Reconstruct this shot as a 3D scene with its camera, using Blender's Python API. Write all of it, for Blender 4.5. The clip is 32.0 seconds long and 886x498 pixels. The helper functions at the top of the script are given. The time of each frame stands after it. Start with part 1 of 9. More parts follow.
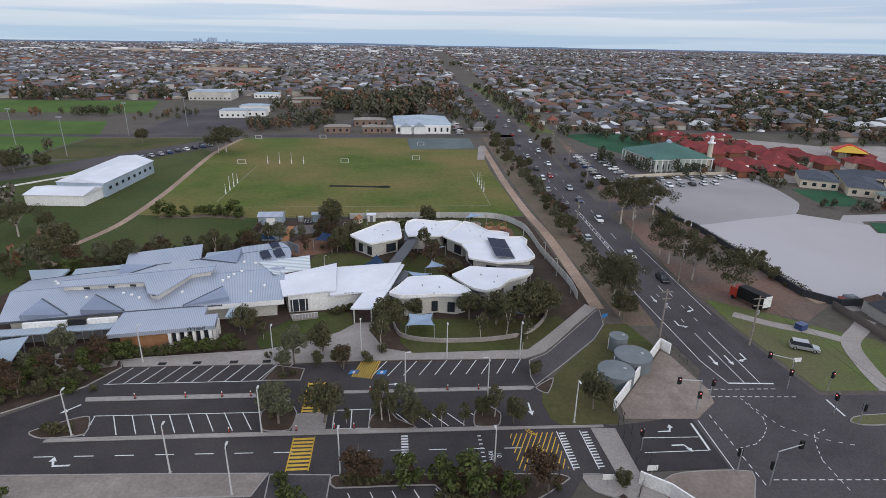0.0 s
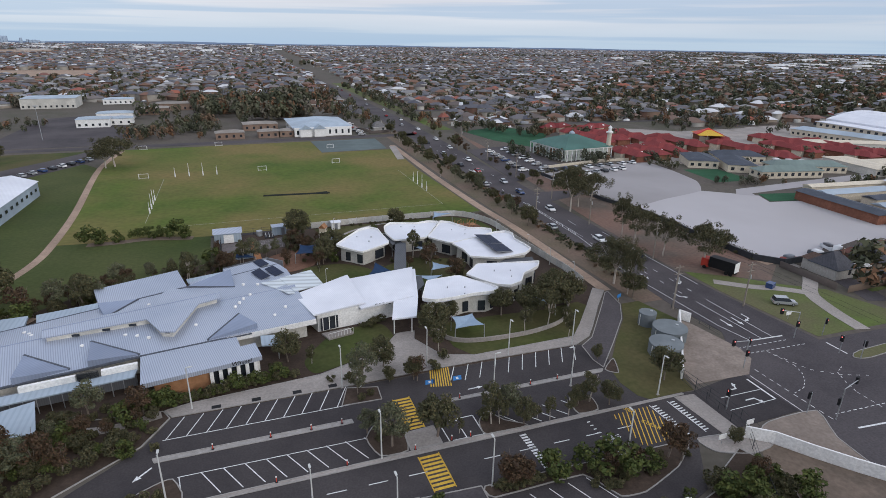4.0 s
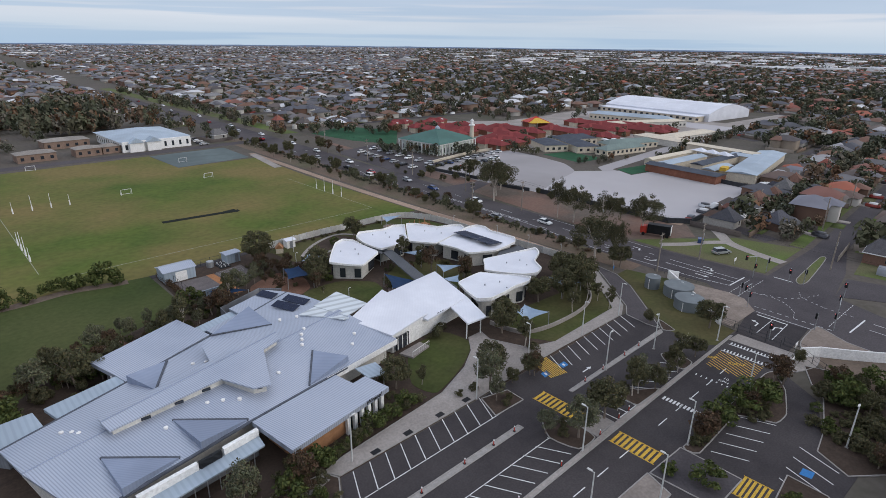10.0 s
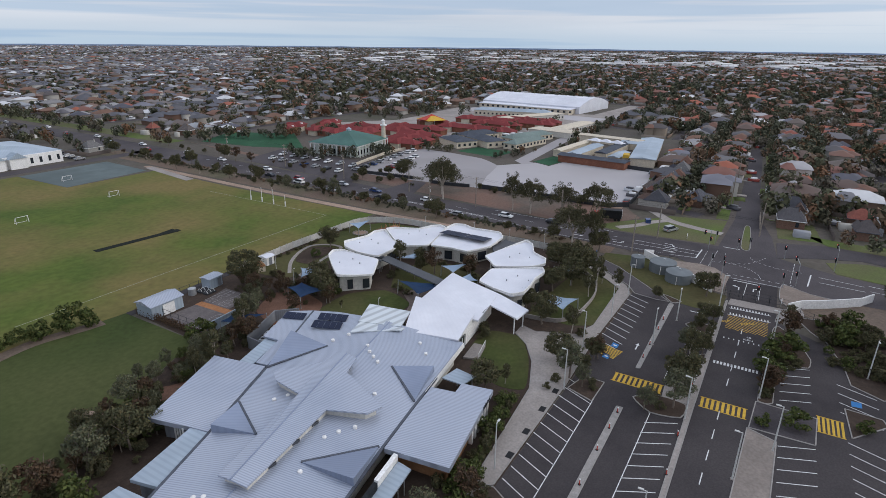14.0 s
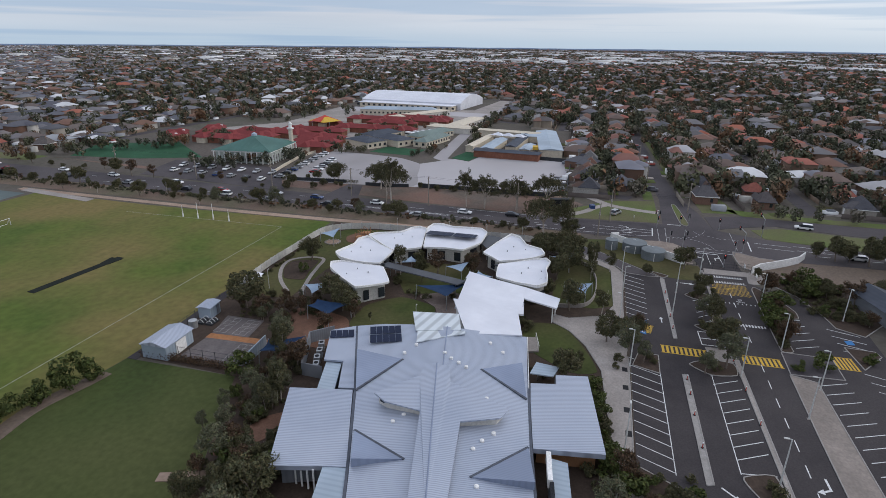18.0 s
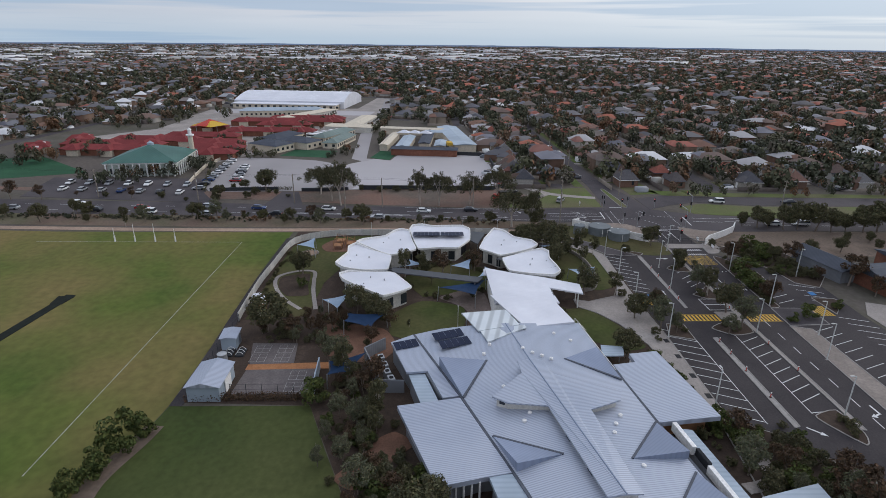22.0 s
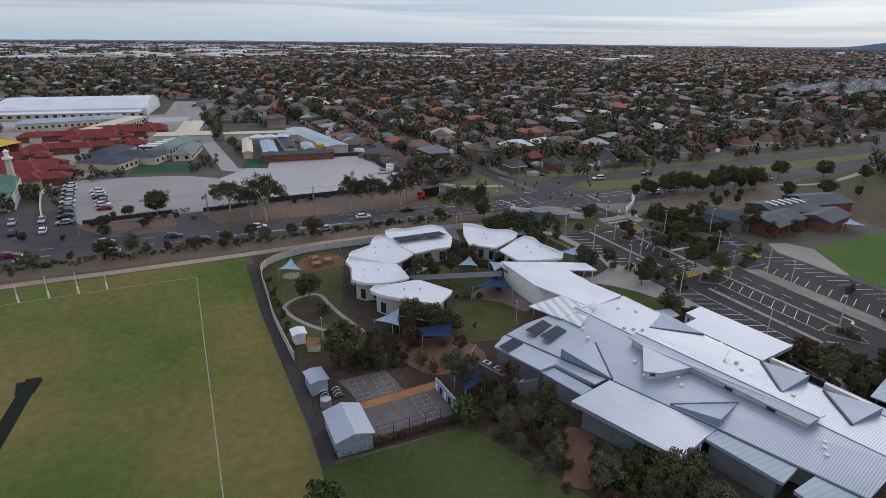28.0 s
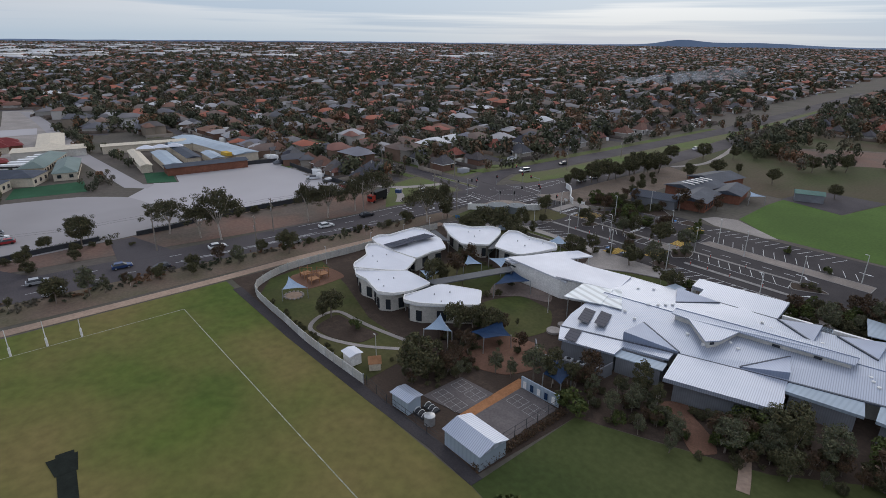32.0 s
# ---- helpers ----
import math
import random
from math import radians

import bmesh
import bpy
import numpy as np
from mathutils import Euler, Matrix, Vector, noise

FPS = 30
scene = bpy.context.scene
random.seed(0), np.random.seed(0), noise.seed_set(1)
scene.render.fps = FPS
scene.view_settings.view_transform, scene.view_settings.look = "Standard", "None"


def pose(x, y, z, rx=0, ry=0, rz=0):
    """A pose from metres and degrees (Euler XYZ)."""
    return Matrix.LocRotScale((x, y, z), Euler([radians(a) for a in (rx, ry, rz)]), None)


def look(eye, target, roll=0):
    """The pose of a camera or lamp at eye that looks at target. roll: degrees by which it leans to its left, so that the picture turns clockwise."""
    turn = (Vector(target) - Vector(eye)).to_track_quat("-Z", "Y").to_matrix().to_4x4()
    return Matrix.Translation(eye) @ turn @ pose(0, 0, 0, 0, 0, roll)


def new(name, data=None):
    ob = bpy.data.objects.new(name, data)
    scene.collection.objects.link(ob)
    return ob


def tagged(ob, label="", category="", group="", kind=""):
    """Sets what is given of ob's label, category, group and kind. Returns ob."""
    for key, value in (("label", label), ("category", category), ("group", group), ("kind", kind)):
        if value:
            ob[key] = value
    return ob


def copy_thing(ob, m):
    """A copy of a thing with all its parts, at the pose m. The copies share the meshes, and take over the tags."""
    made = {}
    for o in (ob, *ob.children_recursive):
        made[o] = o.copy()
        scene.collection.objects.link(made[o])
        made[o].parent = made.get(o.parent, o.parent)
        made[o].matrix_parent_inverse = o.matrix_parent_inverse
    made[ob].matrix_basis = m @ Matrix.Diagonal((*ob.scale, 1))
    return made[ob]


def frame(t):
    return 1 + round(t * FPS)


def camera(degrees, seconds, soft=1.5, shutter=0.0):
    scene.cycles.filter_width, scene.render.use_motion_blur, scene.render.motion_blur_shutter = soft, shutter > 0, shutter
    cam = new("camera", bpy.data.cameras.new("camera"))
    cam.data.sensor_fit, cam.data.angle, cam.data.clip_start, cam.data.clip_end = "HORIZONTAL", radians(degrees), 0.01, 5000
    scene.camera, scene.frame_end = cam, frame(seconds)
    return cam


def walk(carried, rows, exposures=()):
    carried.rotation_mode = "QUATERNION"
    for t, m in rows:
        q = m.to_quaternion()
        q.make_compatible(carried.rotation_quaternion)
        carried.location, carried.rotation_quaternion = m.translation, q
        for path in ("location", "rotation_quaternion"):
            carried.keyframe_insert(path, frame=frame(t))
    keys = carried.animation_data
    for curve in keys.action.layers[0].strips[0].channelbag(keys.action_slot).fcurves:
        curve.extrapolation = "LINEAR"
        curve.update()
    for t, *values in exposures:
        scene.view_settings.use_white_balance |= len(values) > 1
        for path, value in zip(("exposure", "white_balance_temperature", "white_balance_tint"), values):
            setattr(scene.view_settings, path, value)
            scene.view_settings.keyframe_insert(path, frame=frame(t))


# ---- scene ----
cam = camera(76.6, 32.0, soft=0.75)
METRES, EYE, TILT, LEAN, TURN = 280.9, 52.84, 0.421, 0.496, -5.3
ROWS = [
    (0.0, 0.0, 0.0, 0.0, 0.54, -20.81, -1.42),
    (0.5, -0.0154, 0.0004, -0.0001, -1.42, -20.79, -1.43),
    (1.0, -0.0309, 0.0012, -0.0003, -3.39, -20.76, -1.42),
    (1.5, -0.0464, 0.0026, -0.0006, -5.36, -20.71, -1.43),
    (2.0, -0.0617, 0.0044, -0.0008, -7.32, -20.68, -1.43),
    (2.5, -0.077, 0.0068, -0.0011, -9.28, -20.66, -1.43),
    (3.0, -0.0922, 0.0097, -0.0013, -11.26, -20.64, -1.42),
    (3.5, -0.1072, 0.0132, -0.0014, -13.2, -20.62, -1.42),
    (5.5, -0.1661, 0.0327, -0.0026, -21.14, -20.47, -1.44),
    (6.0, -0.1804, 0.0385, -0.0027, -23.06, -20.45, -1.45),
    (6.5, -0.1945, 0.0449, -0.0028, -25.01, -20.42, -1.45),
    (7.0, -0.2082, 0.0517, -0.0029, -26.95, -20.41, -1.43),
    (7.5, -0.222, 0.0592, -0.0032, -28.94, -20.37, -1.47),
    (8.0, -0.2353, 0.0671, -0.0033, -30.88, -20.36, -1.43),
    (8.5, -0.2483, 0.0754, -0.0033, -32.86, -20.35, -1.4),
    (9.0, -0.261, 0.0841, -0.0038, -34.79, -20.31, -1.37),
    (9.5, -0.2738, 0.0933, -0.0038, -36.75, -20.28, -1.39),
    (10.0, -0.2859, 0.1029, -0.0038, -38.72, -20.27, -1.32),
    (10.5, -0.2979, 0.1131, -0.0041, -40.71, -20.23, -1.36),
    (11.0, -0.3094, 0.1236, -0.0042, -42.65, -20.22, -1.34),
    (11.5, -0.3206, 0.1344, -0.0046, -44.63, -20.19, -1.31),
    (12.0, -0.3315, 0.1456, -0.0047, -46.58, -20.17, -1.31),
    (12.5, -0.3417, 0.1574, -0.0046, -48.53, -20.15, -1.3),
    (13.0, -0.3516, 0.1693, -0.0048, -50.46, -20.12, -1.27),
    (13.5, -0.3612, 0.1817, -0.005, -52.43, -20.08, -1.27),
    (14.0, -0.3703, 0.1944, -0.0052, -54.39, -20.05, -1.26),
    (14.5, -0.379, 0.2076, -0.0053, -56.37, -20.04, -1.24),
    (16.5, -0.4098, 0.2628, -0.006, -64.33, -19.94, -1.21),
    (17.0, -0.4161, 0.2769, -0.0059, -66.26, -19.93, -1.17),
    (17.5, -0.4219, 0.2914, -0.006, -68.26, -19.92, -1.17),
    (18.0, -0.4272, 0.306, -0.0061, -70.23, -19.91, -1.15),
    (18.5, -0.4319, 0.3207, -0.006, -72.19, -19.93, -1.09),
    (19.0, -0.4363, 0.3358, -0.0062, -74.17, -19.93, -1.09),
    (19.5, -0.4402, 0.3509, -0.0062, -76.12, -19.93, -1.06),
    (20.0, -0.4437, 0.3663, -0.0062, -78.08, -19.93, -1.06),
    (20.5, -0.4464, 0.3817, -0.0065, -80.07, -19.92, -1.05),
    (21.0, -0.4486, 0.3973, -0.0062, -82.05, -19.94, -1.02),
    (21.5, -0.4504, 0.4129, -0.0061, -84.02, -19.95, -0.99),
    (22.0, -0.4515, 0.4286, -0.0062, -85.98, -19.95, -1.0),
    (22.5, -0.452, 0.4442, -0.0063, -87.96, -19.95, -0.94),
    (23.0, -0.4521, 0.4589, -0.0062, -89.79, -19.96, -0.94),
    (23.5, -0.4515, 0.4746, -0.0063, -91.77, -19.95, -0.92),
    (24.0, -0.4504, 0.4901, -0.0063, -93.75, -19.95, -0.89),
    (24.5, -0.4488, 0.5058, -0.0061, -95.73, -19.98, -0.88),
    (25.0, -0.4468, 0.5212, -0.0062, -97.69, -19.99, -0.86),
    (25.5, -0.4441, 0.5367, -0.0062, -99.65, -19.99, -0.85),
    (27.5, -0.4276, 0.5983, -0.0056, -107.64, -20.03, -0.81),
    (28.0, -0.4222, 0.6131, -0.0056, -109.59, -20.03, -0.81),
    (28.5, -0.4162, 0.6279, -0.0055, -111.58, -20.02, -0.8),
    (29.0, -0.4097, 0.6424, -0.0056, -113.54, -20.01, -0.78),
    (29.5, -0.4028, 0.6565, -0.0056, -115.5, -20.0, -0.77),
    (30.0, -0.3953, 0.6703, -0.0057, -117.48, -19.99, -0.75),
    (30.5, -0.3873, 0.6839, -0.0058, -119.46, -19.98, -0.73),
    (31.0, -0.3788, 0.6972, -0.0056, -121.44, -19.99, -0.7),
    (31.5, -0.3699, 0.7102, -0.0055, -123.41, -20.0, -0.68),
    (32.0, -0.3607, 0.7228, -0.0054, -125.37, -20.02, -0.63),
]
walk(cam, [(t, pose(0, 0, EYE, TILT, LEAN, TURN) @ pose(METRES * x, METRES * y, METRES * z, 90 + pitch, roll, yaw)) for t, x, y, z, yaw, pitch, roll in ROWS], ((0.0, 0.23), (14.0, 0.18), (25.0, 0.02), (32.0, -0.08)))

# ---- sky, sun ----
SUN_AZ, SUN_EL = 150.0, 24.0
world = bpy.data.worlds.new("dusk_sky")
scene.world = world
world.use_nodes = True
wt = world.node_tree
wt.nodes.clear()


def wn(kind, **kw):
    n = wt.nodes.new(kind)
    for k, v in kw.items():
        n.inputs[k].default_value = v
    return n


w_out = wn("ShaderNodeOutputWorld")
w_bg = wn("ShaderNodeBackground", Strength=1.0)
w_sky = wn("ShaderNodeTexSky")
w_sky.sky_type = "NISHITA"
w_sky.sun_disc = False
w_sky.sun_elevation = radians(SUN_EL)
w_sky.sun_rotation = radians(SUN_AZ)
w_sky.air_density, w_sky.dust_density, w_sky.ozone_density = 1.0, 0.6, 3.0
w_gain = wn("ShaderNodeVectorMath")
w_gain.operation = "SCALE"
w_gain.inputs["Scale"].default_value = 0.10
w_co = wn("ShaderNodeTexCoord")
w_map = wn("ShaderNodeMapping")
w_map.inputs["Scale"].default_value = (1.0, 1.0, 14.0)
w_noise = wn("ShaderNodeTexNoise", Scale=1.8, Detail=4.0, Roughness=0.5)
w_ramp = wn("ShaderNodeValToRGB")
w_ramp.color_ramp.elements[0].position, w_ramp.color_ramp.elements[1].position = 0.36, 0.68
w_ramp.color_ramp.elements[0].color = (0.56, 0.57, 0.65, 1)
w_ramp.color_ramp.elements[1].color = (0.75, 0.725, 0.775, 1)
w_dark = wn("ShaderNodeTexNoise", Scale=1.15, Detail=4.0, Roughness=0.5)
w_map2 = wn("ShaderNodeMapping")
w_map2.inputs["Scale"].default_value = (1.0, 1.0, 36.0)
w_map2.inputs["Location"].default_value = (3.1, 1.7, 2.2)
w_dramp = wn("ShaderNodeValToRGB")
w_dramp.color_ramp.elements[0].position, w_dramp.color_ramp.elements[1].position = 0.475, 0.555
w_dramp.color_ramp.elements[0].color = (0, 0, 0, 1)
w_dramp.color_ramp.elements[1].color = (0.6, 0.6, 0.6, 1)
w_mixd = wn("ShaderNodeMixRGB", Color2=(0.31, 0.45, 0.64, 1))
w_mix = wn("ShaderNodeMixRGB", Fac=0.9)
# overcast: brighter overhead than at the horizon, and paler round the low sun
w_sep = wn("ShaderNodeSeparateXYZ")
w_up = wn("ShaderNodeMapRange")
w_up.inputs["From Min"].default_value, w_up.inputs["From Max"].default_value = 0.06, 0.9
w_up.inputs["To Min"].default_value, w_up.inputs["To Max"].default_value = 1.0, 1.45
w_lift = wn("ShaderNodeVectorMath")
w_lift.operation = "SCALE"
w_dot = wn("ShaderNodeVectorMath")
w_dot.operation = "DOT_PRODUCT"
w_dot.inputs[1].default_value = (math.sin(radians(SUN_AZ)), math.cos(radians(SUN_AZ)), 0)
w_glow = wn("ShaderNodeMapRange")
w_glow.inputs["From Min"].default_value, w_glow.inputs["From Max"].default_value = 0.42, 1.0
w_glow.inputs["To Min"].default_value, w_glow.inputs["To Max"].default_value = 0.0, 0.95
w_pale = wn("ShaderNodeMixRGB", Color2=(0.93, 0.95, 1.0, 1))
w_low = wn("ShaderNodeMapRange")
w_low.inputs["From Min"].default_value, w_low.inputs["From Max"].default_value = 0.0, 0.06
w_low.inputs["To Min"].default_value, w_low.inputs["To Max"].default_value = 0.85, 0.1
w_blue = wn("ShaderNodeMixRGB", Color2=(0.42, 0.555, 0.70, 1))
for a, b in (
    (w_sep.outputs["Z"], w_low.inputs["Value"]), (w_low.outputs[0], w_blue.inputs[0]), (w_ramp.outputs[0], w_pale.inputs[1]), (w_pale.outputs[0], w_blue.inputs[1]), (w_blue.outputs[0], w_mixd.inputs[1]),
    (w_co.outputs["Generated"], w_sep.inputs[0]), (w_sep.outputs["Z"], w_up.inputs["Value"]),
    (w_co.outputs["Generated"], w_dot.inputs[0]), (w_dot.outputs["Value"], w_glow.inputs["Value"]), (w_glow.outputs[0], w_pale.inputs[0]),
    (w_mix.outputs[0], w_lift.inputs[0]), (w_up.outputs[0], w_lift.inputs["Scale"]),
    (w_co.outputs["Generated"], w_map.inputs["Vector"]), (w_map.outputs[0], w_noise.inputs["Vector"]),
    (w_noise.outputs["Fac"], w_ramp.inputs[0]), (w_co.outputs["Generated"], w_map2.inputs["Vector"]),
    (w_map2.outputs[0], w_dark.inputs["Vector"]), (w_dark.outputs["Fac"], w_dramp.inputs[0]),
    (w_dramp.outputs[0], w_mixd.inputs[0]), 
    (w_sky.outputs[0], w_gain.inputs[0]), (w_gain.outputs[0], w_mix.inputs[1]), (w_mixd.outputs[0], w_mix.inputs[2]),
    (w_lift.outputs[0], w_bg.inputs["Color"]), (w_bg.outputs[0], w_out.inputs["Surface"])):
    wt.links.new(a, b)
sun = new("sun", bpy.data.lights.new("sun", "SUN"))
sun.data.energy, sun.data.angle, sun.data.color = 0.9, radians(35), (1.0, 0.93, 0.86)
sun.matrix_world = look((0, 0, 100), (-math.sin(radians(SUN_AZ)) * 100, -math.cos(radians(SUN_AZ)) * 100, 100 - 100 * math.tan(radians(SUN_EL))))

# ---- materials ----


def material(name, a, b=None, scale=1.0, rough=0.8, metal=0.0, big=0.0, grain=0.0, bump=0.0, stripes=None, random_ob=None, island=None, spec=0.12, c=None):
    """Two colours mixed by noise at one scale, a second, larger noise, fine grain and relief; stripes: (period, degrees, depth);
    random_ob, island: colour stops picked per object or per loose piece."""
    m = bpy.data.materials.new(name)
    m.use_nodes = True
    nt = m.node_tree
    N, L = nt.nodes, nt.links
    p = N["Principled BSDF"]
    p.inputs["Roughness"].default_value, p.inputs["Metallic"].default_value = rough, metal
    p.inputs["Specular IOR Level"].default_value = spec
    b = b or tuple(x * 0.8 for x in a)
    co = N.new("ShaderNodeTexCoord")
    n1 = N.new("ShaderNodeTexNoise")
    n1.inputs["Scale"].default_value, n1.inputs["Detail"].default_value, n1.inputs["Roughness"].default_value = scale, 6, 0.6
    L.new(co.outputs["Object"], n1.inputs["Vector"])
    r1 = N.new("ShaderNodeMapRange")
    r1.inputs["From Min"].default_value, r1.inputs["From Max"].default_value = 0.35, 0.65
    L.new(n1.outputs["Fac"], r1.inputs["Value"])
    mix = N.new("ShaderNodeMixRGB")
    mix.inputs[1].default_value, mix.inputs[2].default_value = (*a, 1), (*b, 1)
    L.new(r1.outputs[0], mix.inputs[0])
    col = mix.outputs[0]
    stops = random_ob or island
    if stops:
        ramp = N.new("ShaderNodeValToRGB")
        ramp.color_ramp.interpolation = "CONSTANT"
        el = ramp.color_ramp.elements
        while len(el) < len(stops):
            el.new(0.5)
        for i, s in enumerate(stops):
            el[i].position, el[i].color = i / len(stops), (*s, 1)
        if random_ob:
            src = N.new("ShaderNodeObjectInfo").outputs["Random"]
        else:
            src = N.new("ShaderNodeNewGeometry").outputs["Random Per Island"]
        L.new(src, ramp.inputs[0])
        mul = N.new("ShaderNodeMixRGB")
        mul.blend_type = "MULTIPLY"
        mul.inputs[0].default_value = 1
        L.new(ramp.outputs[0], mul.inputs[1])
        L.new(col, mul.inputs[2])
        col = mul.outputs[0]
    if big:
        n2 = N.new("ShaderNodeTexNoise")
        n2.inputs["Scale"].default_value, n2.inputs["Detail"].default_value = big, 4
        L.new(co.outputs["Object"], n2.inputs["Vector"])
        r2 = N.new("ShaderNodeMapRange")
        r2.inputs["From Min"].default_value, r2.inputs["From Max"].default_value = 0.38, 0.62
        L.new(n2.outputs["Fac"], r2.inputs["Value"])
        m2 = N.new("ShaderNodeMixRGB")
        cc = c or tuple(0.5 * (x + y) * 0.8 for x, y in zip(a, b))
        m2.inputs[2].default_value = (*cc, 1)
        L.new(r2.outputs[0], m2.inputs[0])
        L.new(col, m2.inputs[1])
        col = m2.outputs[0]
    if grain:
        n3 = N.new("ShaderNodeTexNoise")
        n3.inputs["Scale"].default_value, n3.inputs["Detail"].default_value = grain, 5
        L.new(co.outputs["Object"], n3.inputs["Vector"])
        r3 = N.new("ShaderNodeMapRange")
        r3.inputs["From Min"].default_value, r3.inputs["From Max"].default_value = 0.3, 0.7
        r3.inputs["To Min"].default_value, r3.inputs["To Max"].default_value = 0.84, 1.12
        L.new(n3.outputs["Fac"], r3.inputs["Value"])
        m3 = N.new("ShaderNodeVectorMath")
        m3.operation = "SCALE"
        L.new(col, m3.inputs[0])
        L.new(r3.outputs[0], m3.inputs["Scale"])
        col = m3.outputs[0]
    height = n1.outputs["Fac"]
    if stripes:
        period, deg, depth = stripes
        mp = N.new("ShaderNodeMapping")
        mp.inputs["Rotation"].default_value = (0, 0, radians(-deg))
        L.new(co.outputs["Object"], mp.inputs["Vector"])
        wv = N.new("ShaderNodeTexWave")
        wv.wave_type, wv.bands_direction = "BANDS", "X"
        wv.inputs["Scale"].default_value = 0.3142 / period
        L.new(mp.outputs[0], wv.inputs["Vector"])
        rs = N.new("ShaderNodeMapRange")
        rs.inputs["To Min"].default_value, rs.inputs["To Max"].default_value = 1 - depth, 1
        rs.inputs["From Min"].default_value, rs.inputs["From Max"].default_value = 0.1, 0.6
        L.new(wv.outputs["Fac"], rs.inputs["Value"])
        m4 = N.new("ShaderNodeVectorMath")
        m4.operation = "SCALE"
        L.new(col, m4.inputs[0])
        L.new(rs.outputs[0], m4.inputs["Scale"])
        col = m4.outputs[0]
        height = wv.outputs["Fac"]
    L.new(col, p.inputs["Base Color"])
    if bump:
        bp = N.new("ShaderNodeBump")
        bp.inputs["Strength"].default_value, bp.inputs["Distance"].default_value = min(1, bump), 0.05
        L.new(height, bp.inputs["Height"])
        L.new(bp.outputs[0], p.inputs["Normal"])
    return m


M_GROUND = material("suburb_ground", (0.115, 0.100, 0.088), (0.080, 0.078, 0.056), 0.06, 0.95, big=0.011, c=(0.108, 0.092, 0.08), grain=0.7)
M_LAWN = material("lawn", (0.070, 0.084, 0.025), (0.042, 0.054, 0.018), 0.11, 0.95, big=0.045, c=(0.088, 0.078, 0.036), grain=1.2)
M_OVAL = material("oval_grass", (0.096, 0.125, 0.027), (0.069, 0.101, 0.022), 0.05, 0.95, big=0.022, c=(0.168, 0.134, 0.052), grain=0.6)
M_WLAWN = material("west_lawn", (0.054, 0.074, 0.021), (0.040, 0.057, 0.018), 0.07, 0.95, big=0.025, c=(0.072, 0.082, 0.030), grain=1.0)
M_SCRUB = material("scrubby_verge", (0.135, 0.112, 0.082), (0.095, 0.094, 0.052), 0.15, 0.95, big=0.05, c=(0.165, 0.118, 0.092), grain=1.6)
M_PARK = material("park_grass", (0.058, 0.072, 0.028), (0.072, 0.070, 0.036), 0.05, 0.95, big=0.02, c=(0.092, 0.072, 0.048), grain=1.0)
M_VERGE = material("verge_grass", (0.11, 0.145, 0.042), (0.078, 0.112, 0.032), 0.2, 0.95, big=0.05, c=(0.12, 0.115, 0.06), grain=2.0)
M_BRIGHT = material("irrigated_grass", (0.085, 0.145, 0.032), (0.07, 0.12, 0.028), 0.1, 0.95, big=0.03, grain=1.2)
M_DIRT = material("bare_dirt", (0.29, 0.24, 0.205), (0.20, 0.162, 0.138), 0.35, 0.95, big=0.09, grain=2.0)
M_DRYDIRT = material("dry_dirt", (0.150, 0.118, 0.102), (0.108, 0.092, 0.074), 0.12, 0.95, big=0.05, c=(0.180, 0.112, 0.088), grain=1.2)
M_SOIL = material("brown_soil", (0.185, 0.140, 0.112), (0.125, 0.100, 0.080), 0.25, 0.95, big=0.06, c=(0.15, 0.115, 0.09), grain=1.6)
M_SAND = material("sandy_track", (0.40, 0.29, 0.22), (0.32, 0.235, 0.18), 0.3, 0.95, big=0.08, grain=1.5)
M_MULCH = material("mulch", (0.084, 0.060, 0.047), (0.052, 0.039, 0.031), 0.8, 0.95, big=0.15, grain=3.0)
M_BARK = material("red_bark_ground", (0.21, 0.115, 0.08), (0.15, 0.085, 0.06), 0.7, 0.95, big=0.15, grain=4.0)
M_ASPHALT = material("asphalt", (0.055, 0.049, 0.051), (0.044, 0.040, 0.042), 0.4, 0.85, big=0.06, c=(0.068, 0.061, 0.062), grain=4.0, spec=0.05)
M_ROAD = material("worn_road_asphalt", (0.078, 0.070, 0.074), (0.061, 0.055, 0.059), 0.2, 0.85, big=0.04, c=(0.096, 0.086, 0.089), grain=3.0, spec=0.05)
M_CONC = material("concrete", (0.36, 0.325, 0.30), (0.30, 0.27, 0.25), 0.35, 0.9, big=0.08, grain=3.0)
M_PAVER = material("pinkish_pavers", (0.215, 0.17, 0.15), (0.165, 0.13, 0.115), 0.8, 0.9, big=0.2, grain=3.0)
M_COURT = material("worn_court_asphalt", (0.155, 0.135, 0.132), (0.125, 0.11, 0.108), 0.4, 0.9, big=0.1, grain=3.0)
M_OLDCONC = material("stained_concrete", (0.29, 0.25, 0.222), (0.215, 0.186, 0.166), 0.3, 0.9, big=0.1, grain=2.5)
M_KERB = material("concrete_kerb", (0.33, 0.31, 0.295), (0.26, 0.245, 0.23), 1.5, 0.9, grain=6.0)
M_GRAVELN = material("worn_gravel_parking", (0.36, 0.34, 0.345), (0.335, 0.315, 0.32), 0.03, 0.95, big=0.014, c=(0.27, 0.254, 0.254))
M_GRAVEL = material("pale_gravel_lot", (0.42, 0.40, 0.41), (0.405, 0.385, 0.395), 0.02, 0.95, big=0.012, c=(0.36, 0.34, 0.342))
M_PAINT = material("white_road_paint", (0.72, 0.72, 0.72), (0.5, 0.5, 0.5), 2.5, 0.7, grain=7.0)
